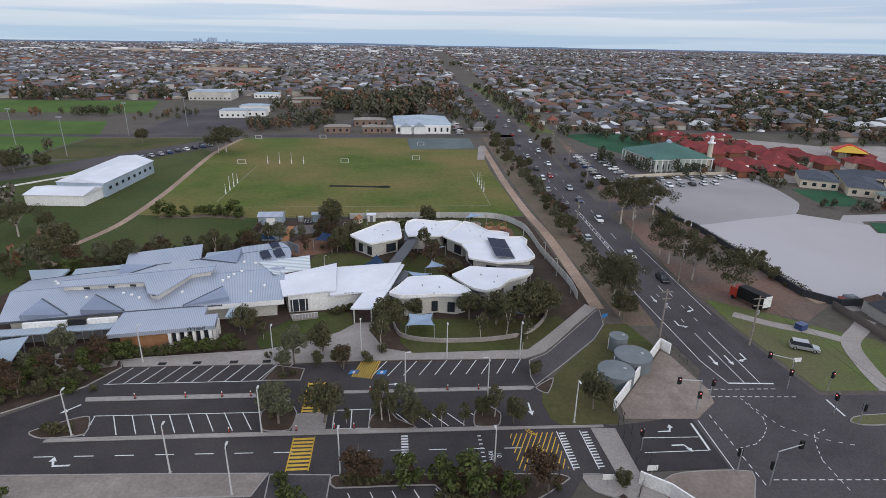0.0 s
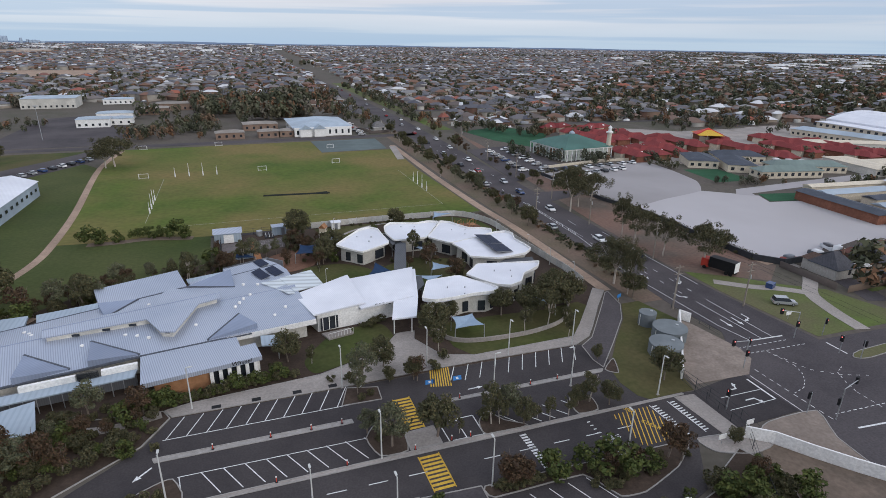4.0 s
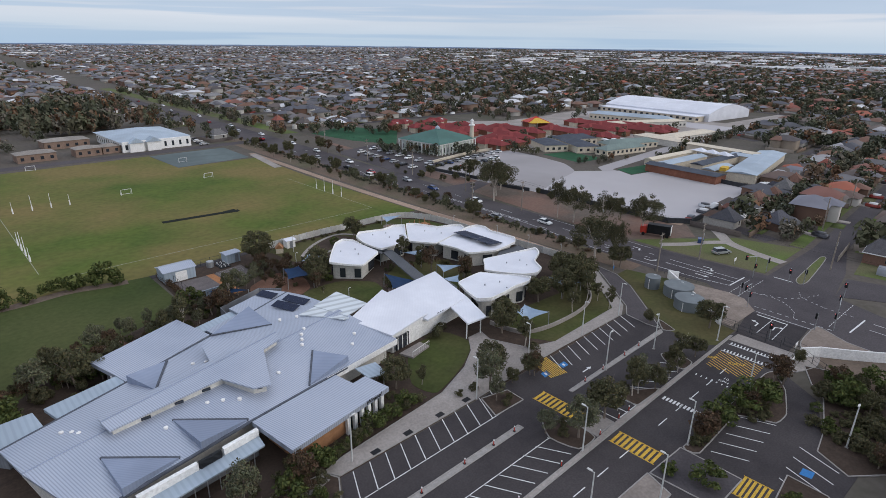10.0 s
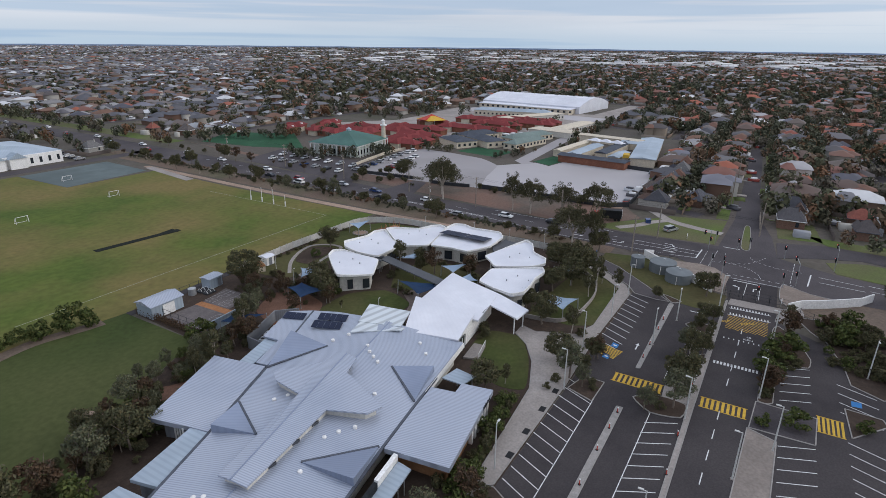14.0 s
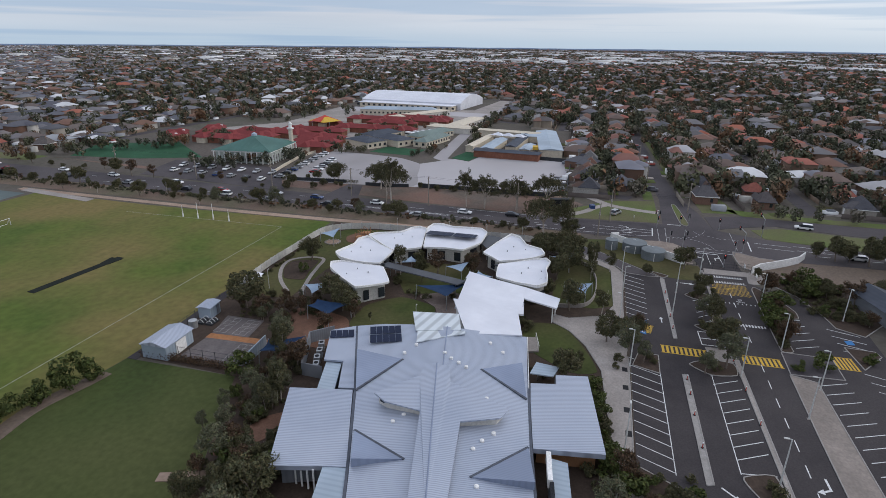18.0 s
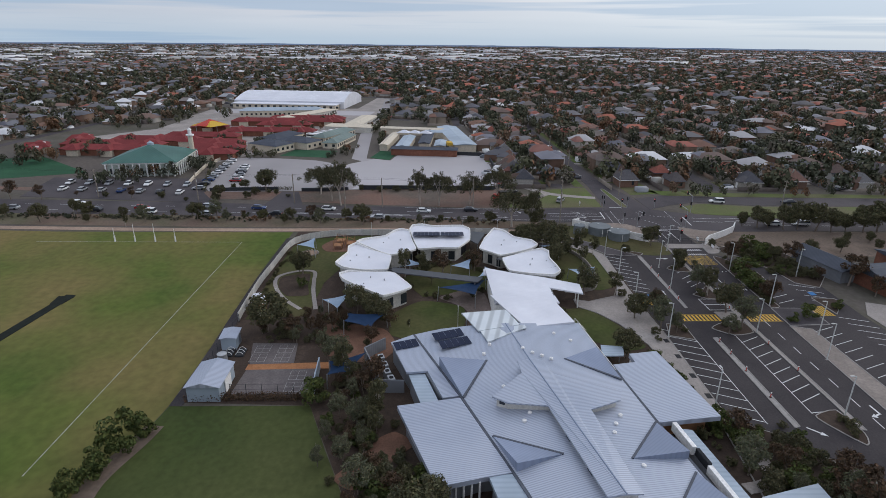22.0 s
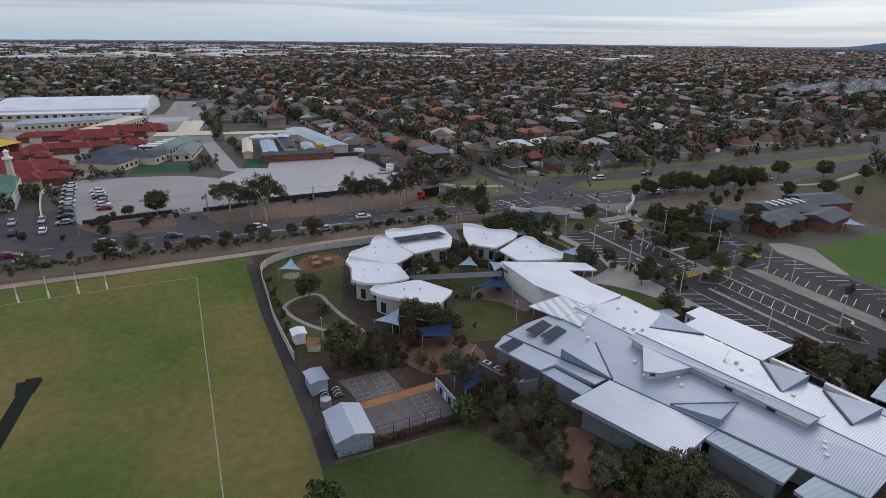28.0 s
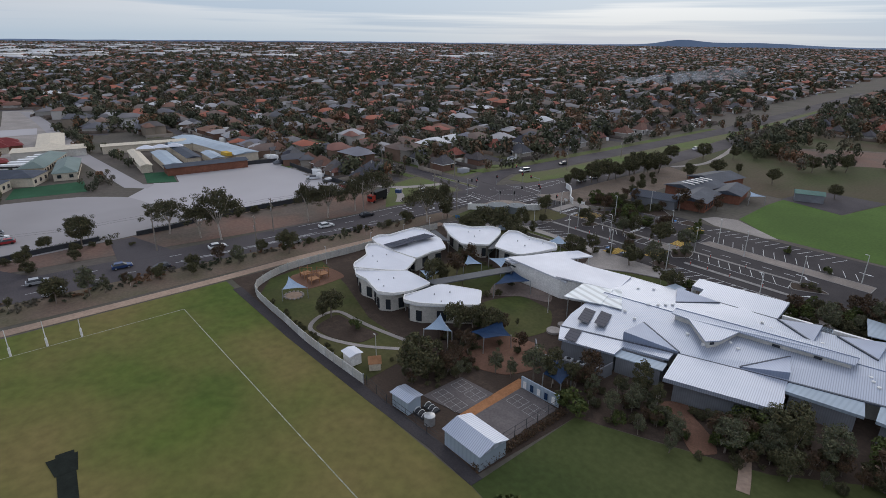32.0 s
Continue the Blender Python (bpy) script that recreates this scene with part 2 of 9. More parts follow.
M_OLDPAINT = material("worn_court_paint", (0.42, 0.41, 0.40), (0.26, 0.25, 0.24), 2.5, 0.8, grain=7.0)
M_YELLOW = material("yellow_road_paint", (0.62, 0.40, 0.06), (0.5, 0.31, 0.05), 2.0, 0.7, grain=6.0)
M_BLUEP = material("blue_road_paint", (0.05, 0.20, 0.45), (0.04, 0.16, 0.38), 2.0, 0.7, grain=6.0)
M_ROOF = material("blue_grey_steel_roof", (0.385, 0.425, 0.51), (0.35, 0.39, 0.475), 0.25, 0.4, 0.3, big=0.07, c=(0.42, 0.455, 0.535), stripes=(0.32, 13, 0.26), bump=0.3, spec=0.35)
# steel roof again, with the tilted planes' shade put into a darker blue
M_ROOFT = material("grey_steel_cladding", (0.29, 0.335, 0.44), (0.265, 0.31, 0.41), 0.3, 0.4, 0.2, big=0.08, stripes=(0.4, 40, 0.08), bump=0.15)
M_WROOF = material("white_steel_roof", (0.74, 0.75, 0.80), (0.67, 0.68, 0.73), 0.3, 0.45, 0.0, big=0.08, c=(0.62, 0.63, 0.68), stripes=(0.32, 13, 0.08), bump=0.12)
M_CANOPY = material("striped_canopy_roof", (0.62, 0.66, 0.68), (0.56, 0.60, 0.63), 0.3, 0.4, 0.1, stripes=(1.9, 77, 0.3), bump=0.3)
M_GUTTER = material("dark_gutter", (0.10, 0.11, 0.135), (0.07, 0.078, 0.095), 1.0, 0.6)
M_RENDER = material("pale_render", (0.62, 0.60, 0.55), (0.54, 0.52, 0.48), 0.5, 0.85, big=0.15, grain=3.0)
M_WHITE = material("white_paint", (0.80, 0.79, 0.77), (0.72, 0.71, 0.69), 0.6, 0.6, grain=3.0)
M_GREYW = material("grey_cladding", (0.24, 0.25, 0.27), (0.19, 0.20, 0.22), 0.5, 0.7, big=0.2, stripes=(0.3, 0, 0.12))
M_TIMBER = material("orange_brown_timber", (0.36, 0.19, 0.10), (0.28, 0.14, 0.07), 1.0, 0.7, grain=4.0)
M_GLASS = material("dark_window_glass", (0.03, 0.035, 0.045), (0.02, 0.025, 0.03), 0.5, 0.12, 0.0, spec=0.6)
M_SOLAR = material("solar_panel_glass", (0.015, 0.022, 0.05), (0.012, 0.018, 0.04), 0.5, 0.5, 0.0, spec=0.15)
M_STEEL = material("galvanised_steel", (0.45, 0.46, 0.47), (0.36, 0.37, 0.38), 2.0, 0.45, 0.6)
M_POLE = material("pale_painted_pole", (0.55, 0.55, 0.53), (0.46, 0.46, 0.45), 2.0, 0.55)
M_WOODPOLE = material("weathered_timber_pole", (0.30, 0.26, 0.22), (0.22, 0.19, 0.16), 2.0, 0.9, grain=5.0)
M_BLACK = material("black_plastic", (0.02, 0.02, 0.022), (0.015, 0.015, 0.016), 2.0, 0.5)
M_RED = material("red_plastic", (0.5, 0.06, 0.04), (0.42, 0.05, 0.035), 2.0, 0.5)
M_SAILN = material("navy_shade_cloth", (0.02, 0.045, 0.10), (0.015, 0.035, 0.08), 0.8, 0.8, stripes=(0.3, 30, 0.1))
M_SAILP = material("pale_blue_shade_cloth", (0.30, 0.38, 0.48), (0.25, 0.33, 0.43), 0.8, 0.8, stripes=(0.3, 30, 0.08))
M_FENCE = material("pale_fence_panel", (0.58, 0.57, 0.54), (0.48, 0.47, 0.45), 0.7, 0.8, random_ob=((1, 1, 1), (0.9, 0.9, 0.88), (0.8, 0.8, 0.8), (0.95, 0.93, 0.9)), grain=3.0)
M_DFENCE = material("dark_steel_fence", (0.05, 0.055, 0.06), (0.04, 0.04, 0.045), 1.0, 0.6)
M_TRUNK = material("grey_bark_trunk", (0.22, 0.18, 0.15), (0.14, 0.115, 0.095), 1.2, 0.95, grain=5.0)
M_GUMTRUNK = material("pale_gum_trunk", (0.50, 0.45, 0.40), (0.33, 0.28, 0.24), 0.8, 0.9, grain=4.0)
LEAFC = ((1, 1, 1), (0.82, 0.9, 0.8), (1.15, 1.05, 0.9), (0.7, 0.8, 0.75), (1.2, 1.2, 1.0), (0.9, 1.0, 0.85))
M_LEAF = material("gum_leaves", (0.115, 0.105, 0.062), (0.068, 0.064, 0.039), 0.9, 0.9, island=LEAFC, grain=4.0)
M_LEAFD = material("dark_leaves", (0.105, 0.094, 0.058), (0.064, 0.060, 0.038), 0.9, 0.9, island=LEAFC, grain=4.0)
M_LEAFG = material("grey_green_leaves", (0.145, 0.142, 0.098), (0.092, 0.092, 0.062), 0.9, 0.8, island=LEAFC, grain=4.0)
M_LEAFY = material("bright_leaves", (0.085, 0.098, 0.036), (0.054, 0.068, 0.025), 0.9, 0.85, island=LEAFC, grain=4.0)
M_LEAFA = material("autumn_leaves", (0.105, 0.064, 0.044), (0.066, 0.044, 0.032), 0.9, 0.75, island=LEAFC, grain=4.0)
M_FARLEAF = material("far_tree_leaves", (0.92, 0.92, 0.92), (0.66, 0.66, 0.66), 0.6, 0.95, island=((1, 1, 1), (0.85, 0.88, 0.85), (1.15, 1.12, 1.1)))


def per_tree(m, cell, stops):
    """Gives every patch of about one crown its own leaf colour."""
    N, L = m.node_tree.nodes, m.node_tree.links
    p = N["Principled BSDF"]
    old = p.inputs["Base Color"].links[0].from_socket
    co = N.new("ShaderNodeTexCoord")
    flat = N.new("ShaderNodeVectorMath")
    flat.operation = "MULTIPLY"
    flat.inputs[1].default_value = (1, 1, 0.1)
    vo = N.new("ShaderNodeTexVoronoi")
    vo.inputs["Scale"].default_value = 1 / cell
    ramp = N.new("ShaderNodeValToRGB")
    ramp.color_ramp.interpolation = "CONSTANT"
    el = ramp.color_ramp.elements
    while len(el) < len(stops):
        el.new(0.5)
    for i, c in enumerate(stops):
        el[i].position, el[i].color = i / len(stops), (*c, 1)
    mul = N.new("ShaderNodeMixRGB")
    mul.blend_type = "MULTIPLY"
    mul.inputs[0].default_value = 1
    L.new(co.outputs["Object"], flat.inputs[0])
    L.new(flat.outputs[0], vo.inputs["Vector"])
    sep = N.new("ShaderNodeSeparateXYZ")
    L.new(vo.outputs["Color"], sep.inputs[0])
    L.new(sep.outputs[0], ramp.inputs[0])
    L.new(ramp.outputs[0], mul.inputs[1])
    L.new(old, mul.inputs[2])
    L.new(mul.outputs[0], p.inputs["Base Color"])


per_tree(M_FARLEAF, 7.0, ((0.113, 0.115, 0.069), (0.082, 0.090, 0.059), (0.134, 0.125, 0.084), (0.095, 0.100, 0.072), (0.077, 0.082, 0.056), (0.186, 0.128, 0.087), (0.118, 0.122, 0.079), (0.160, 0.143, 0.113), (0.087, 0.093, 0.061), (0.211, 0.122, 0.074)))
ROOFC = ((0.075, 0.075, 0.085), (0.11, 0.11, 0.12), (0.085, 0.07, 0.065), (0.15, 0.145, 0.145), (0.065, 0.065, 0.078), (0.125, 0.085, 0.07), (0.09, 0.09, 0.105), (0.12, 0.105, 0.10), (0.20, 0.195, 0.195), (0.07, 0.07, 0.08), (0.10, 0.095, 0.10))
REDC = ((0.10, 0.095, 0.10), (0.15, 0.085, 0.065), (0.085, 0.075, 0.075), (0.17, 0.085, 0.07), (0.12, 0.10, 0.09), (0.13, 0.125, 0.13), (0.17, 0.10, 0.08), (0.075, 0.075, 0.085), (0.23, 0.085, 0.065), (0.11, 0.08, 0.07))
M_TILE = material("roof_tiles", (1, 1, 1), (0.78, 0.78, 0.78), 0.8, 0.85, random_ob=tuple(tuple(1.2 * q for q in c) for c in ROOFC), grain=4.0, bump=0.4, stripes=(0.35, 0, 0.15))
# same roof colours as M_TILE, lifted further to stand in for distance haze
M_FARROOF = material("haze_paled_roof_tiles", (1, 1, 1), (0.8, 0.8, 0.8), 0.1, 0.85, island=tuple(tuple(1.6 * q for q in c) for c in ROOFC) + ((0.6, 0.6, 0.61), (0.32, 0.33, 0.35), (0.10, 0.10, 0.11), (0.12, 0.115, 0.125), (0.19, 0.11, 0.08)))
M_FARRED = material("far_brown_red_roof_tiles", (1, 1, 1), (0.8, 0.8, 0.8), 0.1, 0.85, island=tuple(tuple(1.25 * q for q in c) for c in REDC) + ((0.36, 0.35, 0.36), (0.34, 0.12, 0.08), (0.19, 0.19, 0.22)))
M_TILER = material("brown_red_roof_tiles", (1, 1, 1), (0.78, 0.78, 0.78), 0.8, 0.85, random_ob=tuple(tuple(1.3 * q for q in c) for c in REDC), grain=4.0, stripes=(0.35, 0, 0.15))
M_GGREEN = material("grey_green_steel_roof", (0.19, 0.245, 0.225), (0.16, 0.21, 0.195), 0.3, 0.5, stripes=(0.6, 90, 0.12), big=0.08)
WALLC = ((0.55, 0.53, 0.50), (0.20, 0.12, 0.09), (0.30, 0.25, 0.20), (0.16, 0.10, 0.075), (0.36, 0.33, 0.29), (0.24, 0.165, 0.125), (0.42, 0.40, 0.37))
M_BRICK = material("house_brickwork", (1, 1, 1), (0.82, 0.82, 0.82), 1.5, 0.9, random_ob=WALLC, grain=6.0)
M_FARWALL = material("far_house_walls", (1, 1, 1), (0.85, 0.85, 0.85), 0.2, 0.9, island=WALLC)
M_REDROOF = material("red_tile_roof", (0.265, 0.056, 0.056), (0.20, 0.045, 0.046), 0.4, 0.8, big=0.08, stripes=(0.5, 0, 0.18), grain=3.0)
M_GREENROOF = material("green_steel_roof", (0.075, 0.165, 0.14), (0.06, 0.14, 0.12), 0.3, 0.5, stripes=(0.6, 90, 0.15), big=0.08)
M_DARKROOF = material("dark_slate_roof", (0.085, 0.095, 0.12), (0.065, 0.075, 0.095), 0.4, 0.7, big=0.1, stripes=(0.5, 0, 0.15))
M_BLUEROOF = material("pale_blue_steel_roof", (0.42, 0.49, 0.56), (0.36, 0.43, 0.50), 0.3, 0.5, 0.1, big=0.08, stripes=(0.8, 0, 0.10))
M_REDBRICK = material("red_brick", (0.26, 0.115, 0.075), (0.19, 0.085, 0.06), 1.2, 0.9, big=0.3, grain=6.0)
M_TANBRICK = material("tan_brick", (0.29, 0.205, 0.16), (0.23, 0.16, 0.125), 1.2, 0.9, big=0.3, grain=6.0)
M_TANROOF = material("weathered_tan_roof", (0.34, 0.305, 0.27), (0.27, 0.245, 0.22), 0.4, 0.8, big=0.1, stripes=(0.5, 0, 0.12), grain=2.0)
M_CREAM = material("cream_render", (0.62, 0.55, 0.44), (0.54, 0.48, 0.39), 0.6, 0.85, grain=3.0)
M_TURF = material("synthetic_turf", (0.035, 0.105, 0.055), (0.028, 0.085, 0.045), 0.3, 0.95, big=0.08, grain=3.0)
M_PITCH = material("dark_pitch_cover", (0.018, 0.022, 0.018), (0.012, 0.015, 0.012), 0.6, 0.95, grain=4.0)
M_WATER = material("bay_water", (0.30, 0.36, 0.42), (0.26, 0.32, 0.38), 0.002, 0.25, spec=0.5)
M_FARWHITE = material("far_pale_sheds", (1, 1, 1), (0.9, 0.9, 0.9), 0.02, 0.8, island=((0.75, 0.74, 0.72), (0.55, 0.54, 0.53), (0.66, 0.66, 0.68), (0.42, 0.40, 0.38), (0.8, 0.8, 0.8)))
# blue haze of distance is put into the hills' base colour
M_HAZE = material("haze_blue_hills", (0.15, 0.20, 0.29), (0.13, 0.175, 0.25), 0.002, 1.0)
# towers take a pale blue base colour in place of air haze
M_CITY = material("haze_coloured_towers", (0.34, 0.41, 0.50), (0.29, 0.36, 0.45), 0.01, 1.0)
M_TANK = material("green_grey_tank", (0.19, 0.21, 0.22), (0.16, 0.18, 0.19), 0.6, 0.7, big=0.2)
M_CARW = material("white_car_paint", (0.75, 0.75, 0.75), (0.72, 0.72, 0.72), 0.5, 0.25, spec=0.5)
M_CARS = material("silver_car_paint", (0.42, 0.43, 0.45), (0.4, 0.41, 0.43), 0.5, 0.3, 0.4, spec=0.5)
M_CARB = material("dark_car_paint", (0.03, 0.032, 0.04), (0.025, 0.027, 0.033), 0.5, 0.25, spec=0.5)
M_CARR = material("red_car_paint", (0.30, 0.02, 0.025), (0.26, 0.018, 0.02), 0.5, 0.25, spec=0.5)
M_CARL = material("blue_car_paint", (0.03, 0.06, 0.16), (0.025, 0.05, 0.14), 0.5, 0.25, spec=0.5)
M_CARY = material("lime_car_paint", (0.45, 0.50, 0.04), (0.4, 0.45, 0.035), 0.5, 0.3, spec=0.5)
M_TYRE = material("tyre_rubber", (0.02, 0.02, 0.02), (0.015, 0.015, 0.015), 2.0, 0.8)


# ---- mesh helpers ----
class Shape:
    """Verts and faces gathered for one mesh."""

    def __init__(self):
        self.v, self.f = [], []

    def add(self, verts, faces):
        o = len(self.v)
        self.v.extend(verts)
        self.f.extend(tuple(i + o for i in f) for f in faces)
        return self

    def slab(self, top, thick):
        """A plate: a polygon of 3D points, and the same thickness below it; thick may be a floor height as a string 'z'."""
        n = len(top)
        low = [(x, y, z - thick) for x, y, z in top]
        area = sum(top[i][0] * top[(i + 1) % n][1] - top[(i + 1) % n][0] * top[i][1] for i in range(n))
        if area < 0:
            top, low = top[::-1], low[::-1]
        return self.add(list(top) + low, [tuple(range(n)), tuple(range(2 * n - 1, n - 1, -1))] + [(i, i + n, (i + 1) % n + n, (i + 1) % n) for i in range(n)])

    def prism(self, poly, z0, z1):
        """An upright block on a 2D outline."""
        return self.slab([(p[0], p[1], z1 if len(p) < 3 else p[2]) for p in poly], z1 - z0) if all(len(p) < 3 for p in poly) else self.wallblock(poly, z0)

    def wallblock(self, poly, z0):
        n = len(poly)
        area = sum(poly[i][0] * poly[(i + 1) % n][1] - poly[(i + 1) % n][0] * poly[i][1] for i in range(n))
        if area < 0:
            poly = poly[::-1]
        low = [(p[0], p[1], z0) for p in poly]
        return self.add([tuple(p) for p in poly] + low, [tuple(range(n)), tuple(range(2 * n - 1, n - 1, -1))] + [(i, i + n, (i + 1) % n + n, (i + 1) % n) for i in range(n)])

    def box(self, cx, cy, cz, sx, sy, sz, turn=0.0):
        """A block centred at cx, cy with its base at cz."""
        c, s = math.cos(radians(turn)), math.sin(radians(turn))
        q = [(cx + c * a * sx / 2 - s * b * sy / 2, cy + s * a * sx / 2 + c * b * sy / 2) for a, b in ((-1, -1), (1, -1), (1, 1), (-1, 1))]
        return self.slab([(x, y, cz + sz) for x, y in q], sz)

    def tube(self, a, b, r0, r1=None, n=8):
        a, b = Vector(a), Vector(b)
        r1 = r0 if r1 is None else r1
        d = (b - a).normalized()
        u = d.orthogonal().normalized()
        w = d.cross(u)
        ring = lambda c, r: [tuple(c + r * (math.cos(2 * math.pi * i / n) * u + math.sin(2 * math.pi * i / n) * w)) for i in range(n)]
        return self.add(ring(a, r0) + ring(b, r1), [(i, (i + 1) % n, (i + 1) % n + n, i + n) for i in range(n)] + [tuple(range(n - 1, -1, -1)), tuple(range(n, 2 * n))])

    def disc(self, cx, cy, z0, z1, r, n=24, cone=0.0):
        ring = [(cx + r * math.cos(2 * math.pi * i / n), cy + r * math.sin(2 * math.pi * i / n)) for i in range(n)]
        v = [(x, y, z0) for x, y in ring] + [(x, y, z1) for x, y in ring] + [(cx, cy, z1 + cone)]
        return self.add(v, [(i, (i + 1) % n, (i + 1) % n + n, i + n) for i in range(n)] + [(i + n, (i + 1) % n + n, 2 * n) for i in range(n)])

    def hip(self, cx, cy, z, sx, sy, h, turn=0.0, ridge=None, over=0.0):
        """A hipped roof over a rectangle."""
        c, s = math.cos(radians(turn)), math.sin(radians(turn))
        sx, sy = sx + 2 * over, sy + 2 * over
        e = (max(sx - sy, 0) / 2 if ridge is None else ridge / 2)
        e2 = max(sy - sx, 0) / 2 if ridge is None else 0
        pts = [(-sx / 2, -sy / 2, 0), (sx / 2, -sy / 2, 0), (sx / 2, sy / 2, 0), (-sx / 2, sy / 2, 0), (-e, -e2, h), (e, e2, h)]
        v = [(cx + c * x - s * y, cy + s * x + c * y, z + k) for x, y, k in pts]
        f = [(0, 1, 5, 4), (1, 2, 5), (2, 3, 4, 5), (3, 0, 4)] if e2 == 0 else [(0, 1, 4), (1, 2, 5, 4), (2, 3, 5), (3, 0, 4, 5)]
        return self.add(v, f + [(3, 2, 1, 0)])

    def gable(self, cx, cy, z, sx, sy, h, turn=0.0):
        """A gabled roof block, ridge along its x."""
        c, s = math.cos(radians(turn)), math.sin(radians(turn))
        pts = [(-sx / 2, -sy / 2, 0), (sx / 2, -sy / 2, 0), (sx / 2, sy / 2, 0), (-sx / 2, sy / 2, 0), (-sx / 2, 0, h), (sx / 2, 0, h)]
        v = [(cx + c * x - s * y, cy + s * x + c * y, z + k) for x, y, k in pts]
        return self.add(v, [(0, 1, 5, 4), (1, 2, 5), (2, 3, 4, 5), (3, 0, 4), (3, 2, 1, 0)])

    def mesh(self, name, mat):
        me = bpy.data.meshes.new(name)
        me.from_pydata(self.v, [], self.f)
        me.materials.append(mat)
        return me


def part(name, shape, mat, parent=None, label="", smooth=False):
    ob = new(name, shape.mesh(name, mat))
    if smooth:
        ob.data.polygons.foreach_set("use_smooth", [True] * len(ob.data.polygons))
    ob.parent = parent
    return tagged(ob, label)


def structure(name, shape, mat, label, category):
    return tagged(part(name, shape, mat), label, category, kind="structure")


def thing(name, label, category, group="", at=(0, 0, 0)):
    ob = new(name)
    ob.location = at
    return tagged(ob, label, category, group)


def inset(poly, d):
    """The outline drawn in towards its middle by about d."""
    cx, cy = sum(p[0] for p in poly) / len(poly), sum(p[1] for p in poly) / len(poly)
    out = []
    for p in poly:
        r = math.hypot(p[0] - cx, p[1] - cy)
        k = max(0.2, 1 - d * 1.3 / r)
        out.append((cx + (p[0] - cx) * k, cy + (p[1] - cy) * k) + tuple(p[2:]))
    return out


def smooth_loop(poly, steps=5, tight=0.5):
    """A rounded outline through the given corners."""
    out = []
    n = len(poly)
    for i in range(n):
        p0, p1, p2, p3 = (Vector(poly[(i + k) % n]) for k in (-1, 0, 1, 2))
        for s in range(steps):
            t = s / steps
            m1, m2 = (p2 - p0) * tight * 0.6, (p3 - p1) * tight * 0.6
            q = (2 * t ** 3 - 3 * t ** 2 + 1) * p1 + (t ** 3 - 2 * t ** 2 + t) * m1 + (-2 * t ** 3 + 3 * t ** 2) * p2 + (t ** 3 - t ** 2) * m2
            out.append(tuple(q))
    return out


def smooth_line(pts, steps=6):
    out = []
    for i in range(len(pts) - 1):
        p0, p1, p2, p3 = (Vector(pts[min(max(i + k, 0), len(pts) - 1)]) for k in (-1, 0, 1, 2))
        for s in range(steps):
            t = s / steps
            out.append(tuple(0.5 * (2 * p1 + (p2 - p0) * t + (2 * p0 - 5 * p1 + 4 * p2 - p3) * t * t + (3 * p1 - p0 - 3 * p2 + p3) * t ** 3)))
    return out + [tuple(pts[-1])]


def band(pts, width, z, thick=0.05):
    """A strip of that width along a line of 2D points, as quads of a thin plate."""
    sh = Shape()
    n = len(pts)
    L, R = [], []
    for i in range(n):
        a, b = Vector(pts[max(i - 1, 0)][:2]), Vector(pts[min(i + 1, n - 1)][:2])
        d = (b - a).normalized()
        w = width[i] if isinstance(width, (list, tuple)) else width
        k = Vector((-d.y, d.x)) * w / 2
        p = Vector(pts[i][:2])
        L.append(p + k), R.append(p - k)
    v = [(q.x, q.y, z) for q in L] + [(q.x, q.y, z) for q in R] + [(q.x, q.y, z - thick) for q in L] + [(q.x, q.y, z - thick) for q in R]
    f = []
    for i in range(n - 1):
        f += [(i + n, i + 1 + n, i + 1, i), (i, i + 1, i + 1 + 2 * n, i + 2 * n), (i + 1 + n, i + n, i + 3 * n, i + 1 + 3 * n)]
    f += [(0, 2 * n, 3 * n, n), (n - 1, 2 * n - 1, 4 * n - 1, 3 * n - 1)]
    return sh.add(v, f)


def sheet(poly, z, thick=0.1):
    return Shape().slab([(x, y, z) for x, y in poly], thick)

# ---- ground, roads, lots ----
Z_GRASS, Z_ROAD, Z_PATH, Z_BED = 0.03, 0.05, 0.09, 0.11

ground = Shape()
ground.add([(x, y, 0) for x, y in ((-6000, -6000), (6000, -6000), (6000, 6000), (-6000, 6000))], [(0, 1, 2, 3)])
structure("ground", ground, M_GROUND, "dark suburban ground of soil and dry grass", "ground")

structure("oval_grass", sheet(((41.2, 171.5), (41.5, 240), (44.5, 289), (8, 289), (7, 324), (-86, 322), (-87, 278), (-83, 209), (-82, 176), (-52, 173), (-42, 171.6)), Z_GRASS), M_OVAL, "worn green and straw-coloured sports oval grass", "grass")
structure("lawn_west", sheet(((-42, 171.5), (-52, 172.9), (-82, 175.9), (-83, 209), (-87, 278), (-95, 290), (-150, 260), (-190, 170), (-140, 100), (-88, 108), (-80, 128), (-66, 140), (-52, 146), (-42, 150)), Z_GRASS - 0.01), M_WLAWN, "dark green lawn beside the school", "grass")
structure("lawn_far", sheet(((-340, 272), (-168, 276), (-166, 335), (-186, 388), (-340, 396)), Z_GRASS), M_BRIGHT, "bright green playing fields", "grass")
structure("school_grounds", sheet(((-88, 84), (-46, 86.2), (22, 85), (42, 106), (41.5, 170), (-41, 171), (-42, 150), (-66, 140), (-80, 128), (-88, 108)), 0.02), M_MULCH, "dark mulched garden ground round the school", "ground")
structure("ring_lawn", sheet(smooth_loop(((-20, 139), (-11, 139), (-5, 133), (-8, 124.5), (-17, 125), (-22, 132))), Z_GRASS + 0.03), M_LAWN, "round green lawn in the courtyard", "grass")
